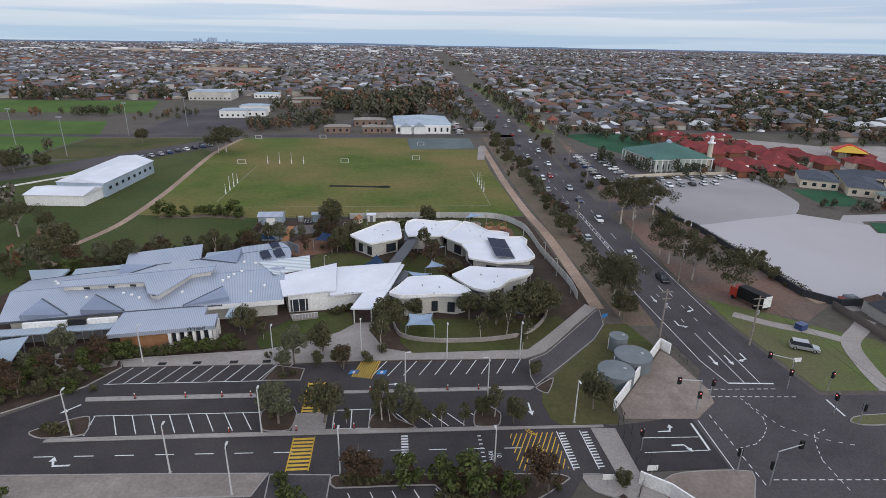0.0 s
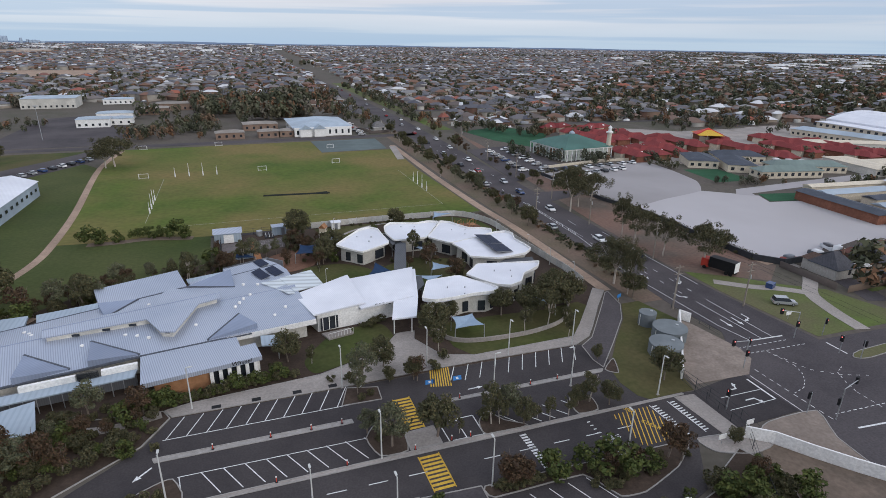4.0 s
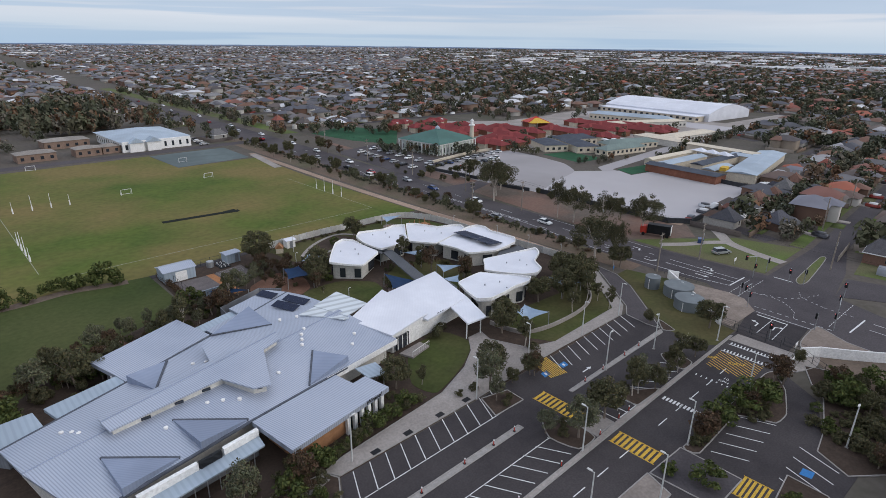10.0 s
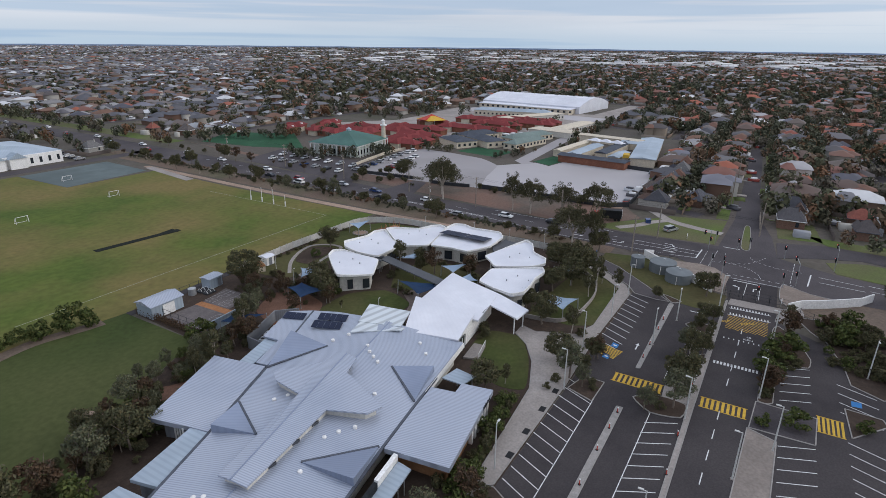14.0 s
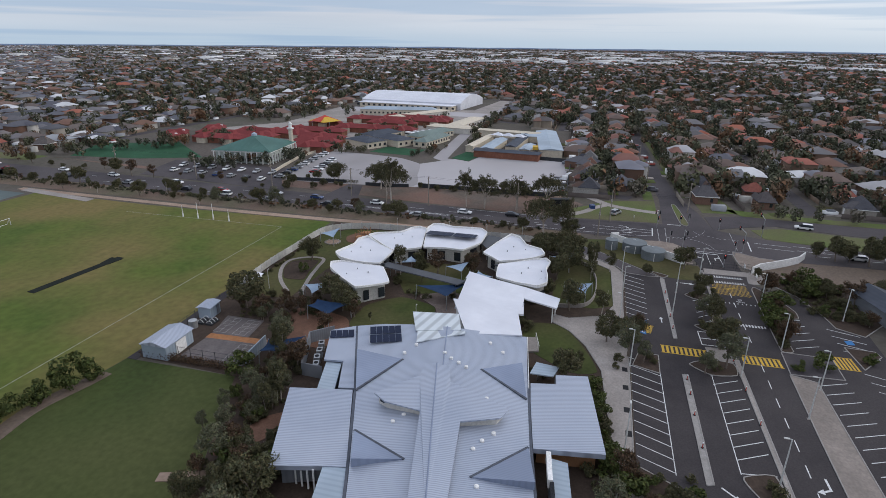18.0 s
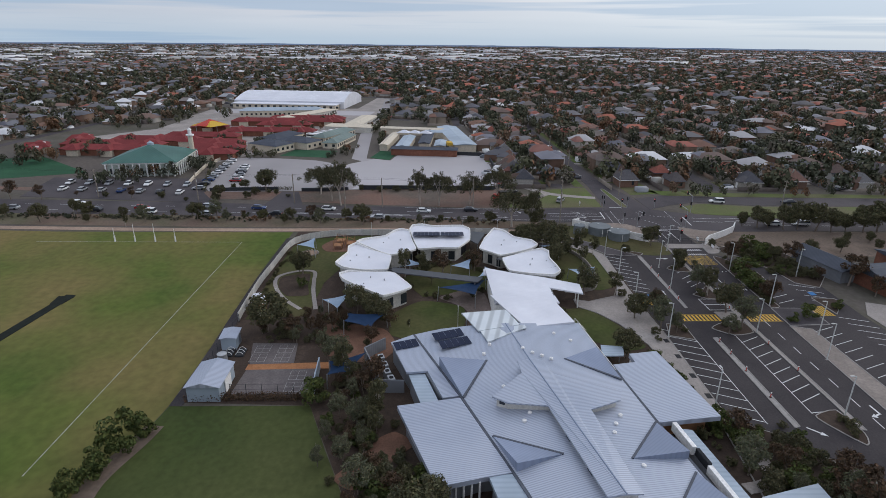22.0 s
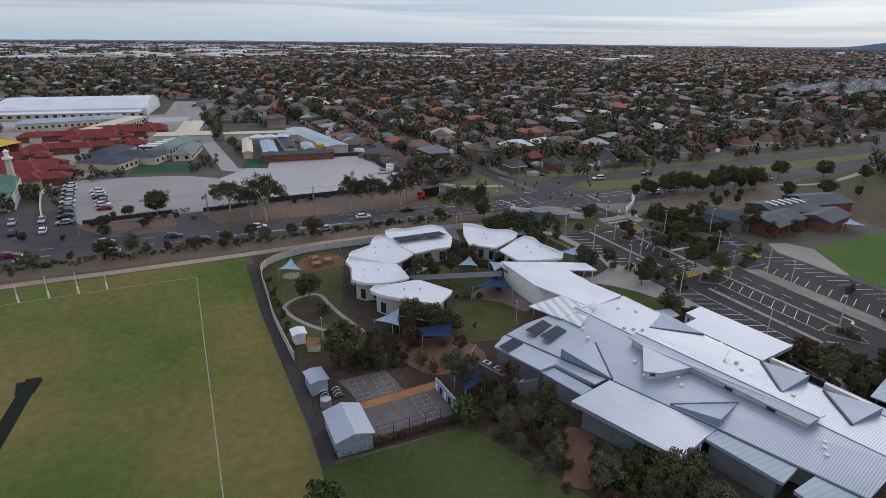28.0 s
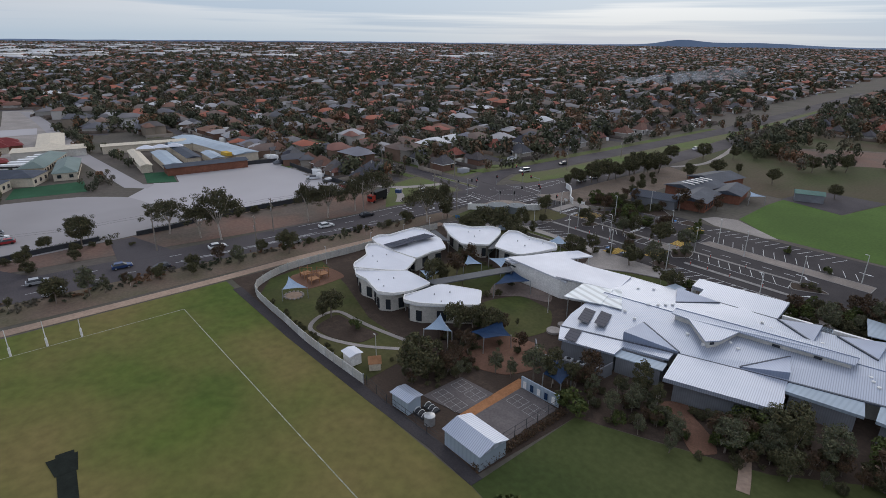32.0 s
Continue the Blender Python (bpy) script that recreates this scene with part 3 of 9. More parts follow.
structure("courtyard_lawn", sheet(((1, 118), (13, 117), (17, 124), (16, 134), (6, 138), (-3, 133)), Z_GRASS + 0.02), M_LAWN, "green lawn inside the ring of buildings", "grass")
structure("courtyard_paving", sheet(smooth_loop(((-3.4, 129.4), (0.4, 124), (-1, 119.4), (-11.6, 118.6), (-14, 122), (-8, 124.6))), Z_GRASS + 0.05), M_PAVER, "pinkish-grey courtyard paving", "pavement")
structure("entry_lawn", sheet(smooth_loop(((-10, 105), (-9, 98.5), (-16, 94), (-24.5, 91.3), (-25.8, 96), (-19, 104.5))), Z_GRASS + 0.03), M_LAWN, "clipped green lawn by the entrance", "grass")
structure("play_lawn", sheet(((36, 163), (38.5, 148), (22, 151), (5, 156), (-12, 156.5), (-13.5, 168.6), (8, 169.2), (29, 168.6)), Z_GRASS + 0.02), M_LAWN, "green play lawn behind the curved fence", "grass")
structure("lawn_south_east", sheet(((23, 87.6), (3, 87.9), (0.6, 92), (0.5, 101), (12, 101), (24, 100), (33, 101), (35, 96.5), (28, 89.4)), Z_GRASS + 0.02), M_LAWN, "green lawn inside the low curved wall", "grass")
structure("tank_lawn", sheet(((23.4, 76.2), (22.4, 72), (22.8, 68.0), (24, 66.6), (32.6, 66.4), (34, 71.5), (48, 87), (46, 97), (41.5, 97), (37.5, 91), (30, 83.5)), Z_ROAD + 0.025), M_LAWN, "green lawn beside the water tanks", "grass")

# the main road, the cross road and the southern carriageways
structure("road_main", Shape().slab([(x, y, Z_ROAD) for x, y in ((44, 68), (44, 56), (66, 56), (68, 72), (66.5, 95), (66.5, 117), (69, 150), (71.5, 193), (78, 300), (83, 400), (89, 700), (97, 1200), (104, 2200), (99, 2200), (88, 1200), (78, 700), (69, 420), (63, 346), (59.5, 253), (57, 193), (54.5, 141), (53.2, 117), (51.5, 92), (52.4, 80))], 0.1), M_ROAD, "worn dark asphalt main road with white lane lines", "road")
structure("road_cross", sheet(((65.9, 71.6), (66, 57), (84, 58.6), (104, 62.6), (150, 64.2), (250, 67), (250, 72.5), (150, 70.4), (99, 69.6)), Z_ROAD - 0.006), M_ROAD, "dark asphalt cross street with a median", "road")
structure("road_south", Shape().slab([(x, y, Z_ROAD + 0.004) for x, y in ((44, 57), (42.5, 44), (43, 10), (43.5, -35), (44, -90), (49, -161), (55, -228), (62, -315), (80, -520), (130, -1000), (142, -1000), (92, -520), (73, -315), (66, -228), (61, -161), (55.5, -90), (54.5, -35), (54.5, 10), (60, 44), (66, 57))], 0.1), M_ROAD, "dark asphalt divided road past the crossing", "road")
structure("road_service", Shape().slab([(x, y, Z_ROAD + 0.008) for x, y in ((66, 57), (71, 48), (75, 38), (71, 18), (70.5, -41), (69, -100), (68, -161), (76, -300), (96, -560), (106, -560), (87, -300), (79, -161), (79.5, -100), (80.5, -45), (82, 20), (84, 45), (80, 57.5))], 0.1), M_ROAD, "asphalt service road by the houses", "road")
structure("verge_median", sheet(((61, 44), (69, 46), (73, 37), (69.5, 18), (69, -40), (68, -100), (67, -160), (68.6, -210), (75, -330), (71.5, -330), (63.4, -210), (61.8, -161), (57, -90), (55.5, -40), (55.8, 15)), Z_GRASS + 0.03), M_VERGE, "broad grass median between the carriageways", "grass")
structure("verge_service", sheet(((84.5, 45), (82.5, 20), (81, -45), (80, -100), (80, -160), (84, -160), (86, -45), (88, 20), (92, 50)), Z_GRASS), M_VERGE, "narrow grass nature strip", "grass")
structure("verge_east", sheet(((69, 72.5), (67.5, 95), (68, 108), (75, 103), (84, 94), (92, 88), (96, 71.5)), Z_GRASS), M_VERGE, "green roadside verge with driveways", "grass")
structure("verge_dirt_east", sheet(((67, 108), (68, 125), (71.5, 158), (76, 190), (84, 250), (98, 340), (88, 215), (88, 185), (91, 163), (92, 120), (94, 103), (84, 96)), Z_GRASS + 0.005), M_DRYDIRT, "brown dirt verge with patchy grass", "ground")
structure("verge_dirt_west", sheet(((45.5, 96), (52, 96), (53, 117), (54.5, 141), (57, 193), (59.4, 253), (63, 346), (52, 346), (48, 253), (46, 193), (45.5, 140)), Z_GRASS - 0.005), M_SCRUB, "scrubby dirt verge beside the road", "ground")
structure("sand_path", band(smooth_line(((42.5, 104), (43, 115), (44, 150), (43.2, 176), (43.6, 215), (44.8, 247), (47, 300))), 2.8, Z_PATH - 0.02), M_SAND, "pinkish-brown gravel path along the oval", "path")
structure("sand_track_west", band(smooth_line(((-86, 148), (-82.5, 162), (-81.6, 176), (-82.4, 208), (-87, 278), (-84, 320))), 2.2, Z_PATH - 0.02), M_SAND, "sandy walking track across the lawn", "path")
structure("bare_dirt_corner", sheet(((33.8, 67.5), (45, 66.8), (49.6, 70.5), (50.6, 74), (49.2, 84.5), (48.2, 86.5), (34.6, 70.8)), Z_PATH), M_DIRT, "bare pale dirt at the road corner", "ground")
structure("bare_dirt_south", sheet(((33, 54), (47, 38), (43, 20), (41, -30), (22, -20), (22, 42)), Z_GRASS), M_SOIL, "bare dirt strip behind the white wall", "ground")
structure("fence_path", band(((35.8, 171.0), (8, 171.4), (-18, 170.8), (-33, 170.2), (-42, 170.6)), 2.0, Z_ROAD + 0.02), M_ASPHALT, "dark asphalt path along the fence", "path")

# pale lots over the road
for nm, pts in (("verge_street_north", ((97, 71.4), (150, 72.2), (245, 74.6), (245, 77.6), (150, 75.6), (97, 75.0))), ("verge_street_south", ((104, 60.8), (150, 62.6), (245, 65.2), (245, 62.4), (150, 59.6), (104, 58)))):
    structure(nm, sheet(pts, Z_GRASS), M_VERGE, "grass nature strip along the side street", "grass")
structure("verge_north", band(smooth_line(((94, 345), (96, 430), (98, 560), (101, 760))), 11, Z_GRASS), M_VERGE, "wide grass verge along the main road", "grass")
structure("hall_forecourt", sheet(((268, 172), (300, 304), (342, 304), (356, 190), (448, 182), (448, 164)), Z_GRASS + 0.004), M_CONC, "broad pale paving before the white hall", "pavement")
structure("lawn_middle", sheet(((-166, 264), (-132, 266), (-106, 304), (-100, 322), (-165, 322)), Z_GRASS), M_LAWN, "rough green lawn by the access road", "grass")
structure("verge_corner", sheet(((85, 57.2), (104, 58.2), (120, 58.6), (120, 50), (98, 47), (87, 46)), Z_GRASS), M_VERGE, "grass corner verge before the houses", "grass")
structure("west_paddock", sheet(((-250, 40), (-92, 58), (-88.5, 107), (-140, 99), (-191, 170), (-250, 176)), Z_GRASS - 0.012), M_LAWN, "rough grass west of the school", "grass")
structure("bare_paddock", sheet(((-340, 922), (-208, 940), (-226, 1118), (-368, 1110)), Z_GRASS), M_SAND, "bare tan paddock among the far houses", "ground")
structure("bare_paddock_far", sheet(((-1054, 2094), (-554, 2238), (-654, 2748), (-1227, 2526)), Z_GRASS), M_SAND, "bare tan paddock far off", "ground")
structure("north_car_park", sheet(((-150, 338.4), (-90, 338.4), (-88, 400), (-130, 470), (-150, 460)), Z_ROAD), M_ROAD, "asphalt parking ground behind the oval", "car park")
structure("lawn_far_field", sheet(((-340, 432), (-178, 434), (-200, 515), (-340, 515)), Z_GRASS), M_BRIGHT, "bright green distant sports field", "grass")
structure("gravel_lot_south", sheet(((94.5, 104), (157.5, 104.5), (166, 146), (146, 150), (150, 158), (134, 171), (91.5, 162.5)), Z_ROAD), M_GRAVEL, "pale compacted gravel lot", "ground")
structure("gravel_lot_north", sheet(smooth_loop(((88, 213), (92, 161), (112, 165), (134, 170.5), (145, 184), (150, 205), (150, 223), (120, 222)), 4, 0.35), Z_ROAD + 0.004), M_GRAVELN, "pale gravel parking ground", "ground")
structure("lot_drive", band(((146, 160), (150, 165), (224, 169.4), (366, 168), (430, 170)), 7.0, Z_ROAD + 0.01), M_GRAVELN, "long concrete driveway between the schools", "road")
structure("lot_entry", sheet(((67.5, 174), (88, 180), (88, 186), (69, 188)), Z_ROAD + 0.012), M_ROAD, "asphalt lot entry", "road")
structure("turf_court_a", sheet(((147, 150.5), (167, 147), (170, 156.5), (152, 160)), Z_PATH), M_TURF, "green synthetic turf court", "court")
structure("turf_court_b", sheet(((103, 336), (135, 350), (152, 314), (118, 274), (107, 300)), Z_GRASS), M_TURF, "dark green fenced playing court", "court")
structure("turf_court_c", sheet(((152, 180), (170, 178), (172, 200), (156, 204)), Z_GRASS), M_TURF, "green turf garden court", "court")
structure("roadside_car_park", sheet(((72, 205), (86, 214), (108, 216), (109, 282), (80, 276)), Z_ROAD), M_ROAD, "asphalt roadside car park", "car park")
structure("tennis_court", sheet(((8, 289.4), (42, 292), (43.5, 324), (7.4, 323.6)), Z_ROAD), material("court_surface", (0.13, 0.16, 0.16), (0.11, 0.135, 0.135), 0.2, 0.9, big=0.05), "grey-green hard court", "court")
structure("long_jump_strip", sheet(((39, 262), (42.5, 262), (48, 297), (44.5, 297)), Z_PATH), M_CONC, "pale concrete run-up strip", "path")
structure("road_north", sheet(((-260, 326), (70, 329), (70, 337), (-260, 334)), Z_ROAD), M_ROAD, "asphalt street behind the oval", "road")
structure("road_west", sheet(((-170, 200), (-122, 250), (-95, 290), (-84, 326), (-96, 326), (-112, 300), (-140, 262), (-182, 206)), Z_ROAD), M_ROAD, "asphalt access road with parking", "road")

# ---- school car park ----
car_park = structure("car_park", sheet(((-62, 60), (-60, 72), (-49.5, 80.6), (-46.4, 86.2), (-20, 85.5), (25, 84.9), (25, 78), (26, 68), (31.5, 66), (44, 67.6), (44, 56.5), (24, 56.5), (18, 48.5), (10, 46), (4, 40), (-12, 41.2), (-40, 40.5), (-66, 40), (-72, 52)), Z_ROAD), M_ASPHALT, "dark asphalt school car park and driveway", "car park")


def paint(name, pts, mat=None, z=Z_ROAD + 0.014):
    return part(name, Shape().slab([(x, y, z) for x, y in pts], 0.012), mat or M_PAINT, car_park)


def line(name, a, b, w=0.13, mat=None, z=Z_ROAD + 0.014, par=None):
    d = Vector((b[0] - a[0], b[1] - a[1])).normalized() * w / 2
    sh = Shape().slab([(a[0] - d.y, a[1] + d.x, z), (b[0] - d.y, b[1] + d.x, z), (b[0] + d.y, b[1] - d.x, z), (a[0] + d.y, a[1] - d.x, z)], 0.012)
    return part(name, sh, mat or M_PAINT, par or car_park)


for i in range(11):  # upper row
    x = -44.6 + 2.66 * i
    line("bay_line", (x, 86.0 - 0.02 * i), (x - 2.25, 81.2 - 0.03 * i))
line("bay_line", (-47.2, 81.3), (-20.0, 80.8), 0.12)
for i in range(10):  # middle row
    x = -44.6 + 2.66 * i
    line("bay_line", (x, 72.9 - 0.03 * i), (x + (0.6 if i == 0 else 2.3), 68.5 - 0.02 * i))
line("bay_line", (-44.8, 73.0), (-20.6, 72.4), 0.12)
for i in range(10):  # row below the ring of buildings
    x = -1.9 + 2.63 * i
    line("bay_line", (x, 85.6 - 0.06 * i), (x - 2.4, 81.2 - 0.06 * i))
for x in (-0.4, 2.3, 4.6, 7.0, 10.4):
    line("bay_line", (x, 71.0), (x + 2.7, 67.5))
for a, b in (((-9.6, 72.2), (-4.2, 72.2)), ((-4.2, 72.2), (-4.3, 67.7)), ((-4.3, 67.7), (-9.5, 67.9)), ((-7.0, 72.2), (-6.9, 67.8)), ((-9.6, 72.2), (-9.5, 67.9))):
    line("bay_line", a, b, 0.16)
for i in range(5):  # south rows
    line("bay_line", (4.6 - 2.75 * i, 55.4), (6.4 - 2.75 * i, 51.0))
for i in range(15):
    line("bay_line", (-16.3 - 2.7 * i, 55.4), (-14.4 - 2.7 * i, 50.8))
for i in range(4):
    line("bay_line", (3.6 - 2.9 * i, 47.2), (1.6 - 2.9 * i, 42.0))
for i in range(13):
    line("bay_line", (-13.0 - 2.75 * i, 46.8), (-15.0 - 2.75 * i, 41.8))


def road_n(x):
    return 66.35 - 0.024 * x


def road_s(x):
    return 58.55 - 0.062 * x


def crossing(x0, x1, y0, y1, n, name="crossing_stripe"):
    """Yellow bars on a dark ground across the drive, with edge lines."""
    for i in range(n):
        a = y0 + (y1 - y0) * (i + 0.22) / n
        b = y0 + (y1 - y0) * (i + 0.78) / n
        paint(name, ((x0, a), (x1, a), (x1, b), (x0, b)), M_YELLOW)
    line(name, (x0, y0), (x0, y1), 0.15, M_YELLOW)
    line(name, (x1, y0), (x1, y1), 0.15, M_YELLOW)


crossing(-14.7, -11.8, 59.6, 66.3, 9)
crossing(-14.5, -11.8, 71.9, 79.9, 10)
crossing(-12.3, -8.0, 46.9, 50.5, 6)
for i in range(13):
    y = 58.6 + 7.3 * (i + 0.2) / 13
    paint("zebra_stripe", ((0.35, y), (1.35, y), (1.35, y + 0.33), (0.35, y + 0.33)))
for i in range(17):  # centre line
    x = -48.4 + 5.25 * i
    if x < 16 and not -15.5 < x < -10.5:
        y = 64.5 - 0.036 * (x + 48)
        line("centre_line", (x, y), (x + 2.5, y - 0.09), 0.14)
for i in range(14):  # keep-clear hatching
    x0, x1 = 12.6 + 0.75 * i, 16.2 + 0.75 * i
    line("hatch_line", (max(x0, 15.8), 57.8 + max(0, 15.8 - x0) * 2.0), (min(x1, 22.4), 65.2 - max(0, x1 - 22.4) * 2.0), 0.14, M_YELLOW)
for x in (23.0, 26.4):  # piano-key hump
    line("hump_edge", (x, 57.4), (x - 0.2, 65.3), 0.14)
    for i in range(13):
        y = 57.7 + 0.58 * i
        paint("hump_tooth", ((x, y), (x + 0.9, y + 0.12), (x + 0.9, y + 0.3), (x, y + 0.3)))
for i in range(9):
    line("rumble_line", (11.2, 58.2 + 0.85 * i), (11.7, 58.2 + 0.85 * i), 0.18)
# numbers and words painted on the drive
for txt, x, y, rz, size, mat_t in (("10", 13.3, 60.9, -92, 0.95, M_PAINT), ("KPH", 12.2, 60.9, -92, 0.9, M_PAINT), ("KEEP", 18.6, 65.4, -60, 1.0, M_YELLOW), ("CLEAR", 19.6, 61.2, -60, 1.0, M_YELLOW)):
    cu = bpy.data.curves.new("painted_word", "FONT")
    cu.body, cu.size, cu.extrude, cu.align_x = txt, size, 0.006, "CENTER"
    tmp = bpy.data.objects.new("tmp", cu)
    me = bpy.data.meshes.new_from_object(tmp)
    bpy.data.objects.remove(tmp)
    me.materials.append(mat_t)
    word = new("painted_word", me)
    word.parent = car_park
    word.matrix_basis = pose(x, y, Z_ROAD + 0.02, 0, 0, rz)
for i in range(9):  # hatched zone between the accessible bays
    t = i / 9
    line("hatch_line", (-6.2 + 3.6 * t, 85.8), (-8.0 + 3.6 * t + 0.4, 81.2 - 0.9 * t), 0.2, M_YELLOW)
for x, y in ((-7.4, 82.6), (-2.7, 82.2)):
    paint("accessible_square", ((x - 0.9, y - 0.55), (x + 0.6, y - 0.6), (x + 1.0, y + 0.6), (x - 0.5, y + 0.65)), M_BLUEP)
    paint("accessible_symbol", ((x - 0.25, y - 0.3), (x + 0.2, y - 0.3), (x + 0.3, y + 0.3), (x - 0.1, y + 0.3)), M_PAINT, Z_ROAD + 0.02)
paint("accessible_square", ((-2.2, 44.2), (-0.6, 44.2), (-0.8, 45.6), (-2.4, 45.6)), M_BLUEP)


def arrow(x, y, rz, k=1.0, bend=0, par=None, z=Z_ROAD + 0.016):
    """A painted lane arrow; bend: +1 left, -1 right."""
    sh = Shape()
    sh.slab([(-0.12, -1.4, z), (0.12, -1.4, z), (0.12, 0.5, z), (-0.12, 0.5, z)], 0.01)
    if bend:
        s = bend
        sh.slab([(-0.12 * s, 0.3, z), (-0.12 * s, 0.55, z), (-0.8 * s, 0.9, z), (-0.8 * s, 0.62, z)], 0.01)
        sh.slab([(-0.75 * s, 0.35, z), (-0.75 * s, 1.2, z), (-1.5 * s, 0.95, z)], 0.01)
    else:
        sh.slab([(-0.42, 0.5, z), (0.42, 0.5, z), (0, 1.5, z)], 0.01)
    ob = part("painted_arrow", sh, M_PAINT, par or car_park)
    ob.matrix_basis = pose(x, y, 0, 0, 0, rz) @ Matrix.Diagonal((k, k, 1, 1))
    return ob


arrow(-44.5, 62.6, 90, 1.2, -1)
arrow(20.2, 70.8, 178, 1.1)
arrow(-1.0, 78.6, -90, 0.9)
arrow(-49.0, 75.0, 135, 1.0)
arrow(-54.0, 49.0, 80, 1.1)
arrow(39.0, 64.3, -90, 1.0, 1)
arrow(39.6, 61.3, -90, 1.0, -1)
line("stop_line", (43.4, 65.8), (43.1, 60.0), 0.32)
line("lane_line", (35.0, 63.1), (42.9, 62.8), 0.12)
line("lane_line", (33.8, 60.1), (43.0, 60.0), 0.12)


# kerbs, islands, beds, paths
def kerbed(name, poly, mat, label, category, z=Z_BED, w=0.16):
    ob = structure(name, Shape().slab([(x, y, z) for x, y in poly], z), mat, label, category)
    n = len(poly)
    sh = Shape()
    for i in range(n):
        a, b = Vector(poly[i]), Vector(poly[(i + 1) % n])
        if (b - a).length < 0.05:
            continue
        d = (b - a).normalized() * w / 2
        sh.slab([(a.x - d.y, a.y + d.x, z + 0.05), (b.x - d.y, b.y + d.x, z + 0.05), (b.x + d.y, b.y - d.x, z + 0.05), (a.x + d.y, a.y - d.x, z + 0.05)], z + 0.05)
    part("kerb", sh, M_KERB, ob, "pale concrete kerb")
    return ob


kerbed("footpath_north", ((-46.3, 86.5), (-20, 85.9), (-8, 86.1), (2, 86), (22.4, 85.2), (26.6, 87.2), (29.8, 90.6), (36.4, 98.2), (42, 104), (40.4, 106), (34.2, 99), (27.8, 92), (23.8, 88), (3, 87.9), (-2.6, 90), (-5.5, 97), (-4.5, 100), (-8, 100), (-11, 96.5), (-16, 93.4), (-24, 90.6), (-44, 89.2), (-47.5, 88.4)), M_CONC, "pale concrete footpath beside the car park", "footpath", Z_PATH + 0.04)
kerbed("footpath_east", ((22.6, 76.9), (25.6, 79.8), (29.7, 83.7), (37.3, 91.3), (41.2, 97), (42.6, 103.4), (41.6, 103.0), (36.9, 97.6), (30.2, 90.2), (26.9, 86.6), (23.2, 84.4), (22.3, 79.6)), M_ROAD, "asphalt path leading to the street", "footpath", Z_PATH)
kerbed("divider_west", ((-48.1, 77.7), (-47.8, 76.8), (-21.4, 76.3), (-21.5, 77.2)), M_KERB, "long narrow concrete divider in the car park", "kerb", 0.1)
kerbed("divider_east", ((-8.6, 77.1), (-8.5, 76.5), (21.4, 75.8), (22.2, 76.5), (21.0, 76.7)), M_KERB, "long narrow concrete divider in the car park", "kerb", 0.1)
kerbed("footpath_middle", ((-48.6, 68.1), (-16.5, 67.6), (-10, 67.7), (-4.0, 67.5), (3, 67.1), (12, 66.9), (14.4, 66.7), (30, 66.2), (30, 65.9), (0, 66.5), (-16.5, 66.9), (-48.8, 67.5)), M_CONC, "concrete strip along the driveway", "footpath", 0.1)
kerbed("bed_west", smooth_loop(((-49.5, 68.3), (-44.0, 68.8), (-45.3, 72.8), (-47.4, 72.4), (-52, 69.8)), 3), M_MULCH, "mulched bed with clipped shrubs", "garden bed")
kerbed("bed_mid", smooth_loop(((-20.4, 72.4), (-19.4, 68.2), (-15.6, 68.0), (-15.2, 72), (-17.6, 75.6)), 3), M_MULCH, "mulched tree island in the car park", "garden bed")
kerbed("bed_upper", ((-20.6, 85.3), (-22.2, 80.9), (-16.0, 80.6), (-15.8, 84.0)), M_MULCH, "mulched tree island in the car park", "garden bed")
kerbed("footpath_mid_link", ((-15.0, 71.6), (-15.2, 67.9), (-10.6, 67.9), (-10.6, 71.8)), M_CONC, "concrete crossing landing", "footpath", 0.1)
kerbed("bed_east", smooth_loop(((-4.0, 67.4), (-3.9, 70.4), (-1.8, 72.4), (-0.2, 69.6), (2.6, 67.3)), 3), M_MULCH, "mulched tree island in the car park", "garden bed")
kerbed("bed_far_east", smooth_loop(((11.2, 67.2), (14.6, 67.1), (15.4, 70.0), (13.4, 72.2), (11.6, 70.4)), 3), M_MULCH, "mulched tree island in the car park", "garden bed")
kerbed("bed_corner", smooth_loop(((22.4, 76.2), (26.0, 78.8), (24.0, 74.6)), 3), M_MULCH, "small mulched corner bed", "garden bed")
kerbed("bed_west_front", ((-88, 84), (-62, 72), (-49.8, 80.8), (-46.6, 86.3), (-47.6, 88.3), (-62, 90), (-88, 92)), M_MULCH, "dense mulched shrub bed before the school", "garden bed")
structure("bed_path", band(smooth_line(((-47.8, 87.6), (-54, 86.4), (-58.6, 87.4), (-60, 91.4))), 1.8, Z_BED + 0.03, 0.1), M_CONC, "pale concrete path through the shrub bed", "footpath")
kerbed("bed_south", smooth_loop(((22, 56), (17.4, 53), (10.4, 50.8), (6.9, 51.2), (4.5, 56.0), (-8, 56.3), (-8.4, 58.4), (3, 57.9), (20, 56.9)), 3, 0.3), M_MULCH, "long mulched shrub bed by the driveway", "garden bed")
kerbed("footpath_south_link", ((-8.8, 58.6), (-9, 50.4), (-16.2, 50.8), (-16.6, 59.2)), M_ROAD, "grey paved landing by the crossing", "footpath", 0.1)
kerbed("footpath_south", ((-16.8, 59.4), (-18.2, 55.6), (-58, 57), (-58, 61.6), (-34, 60.4)), M_OLDCONC, "pale concrete apron along the driveway", "footpath", 0.1)
kerbed("bed_south_east", ((22.5, 50.5), (19.2, 48), (10.4, 45.8), (4.4, 45.2), (1.8, 41), (10, 34), (24, 36), (30, 48), (28, 53)), M_MULCH, "dark mulched slope with shrubs", "garden bed")
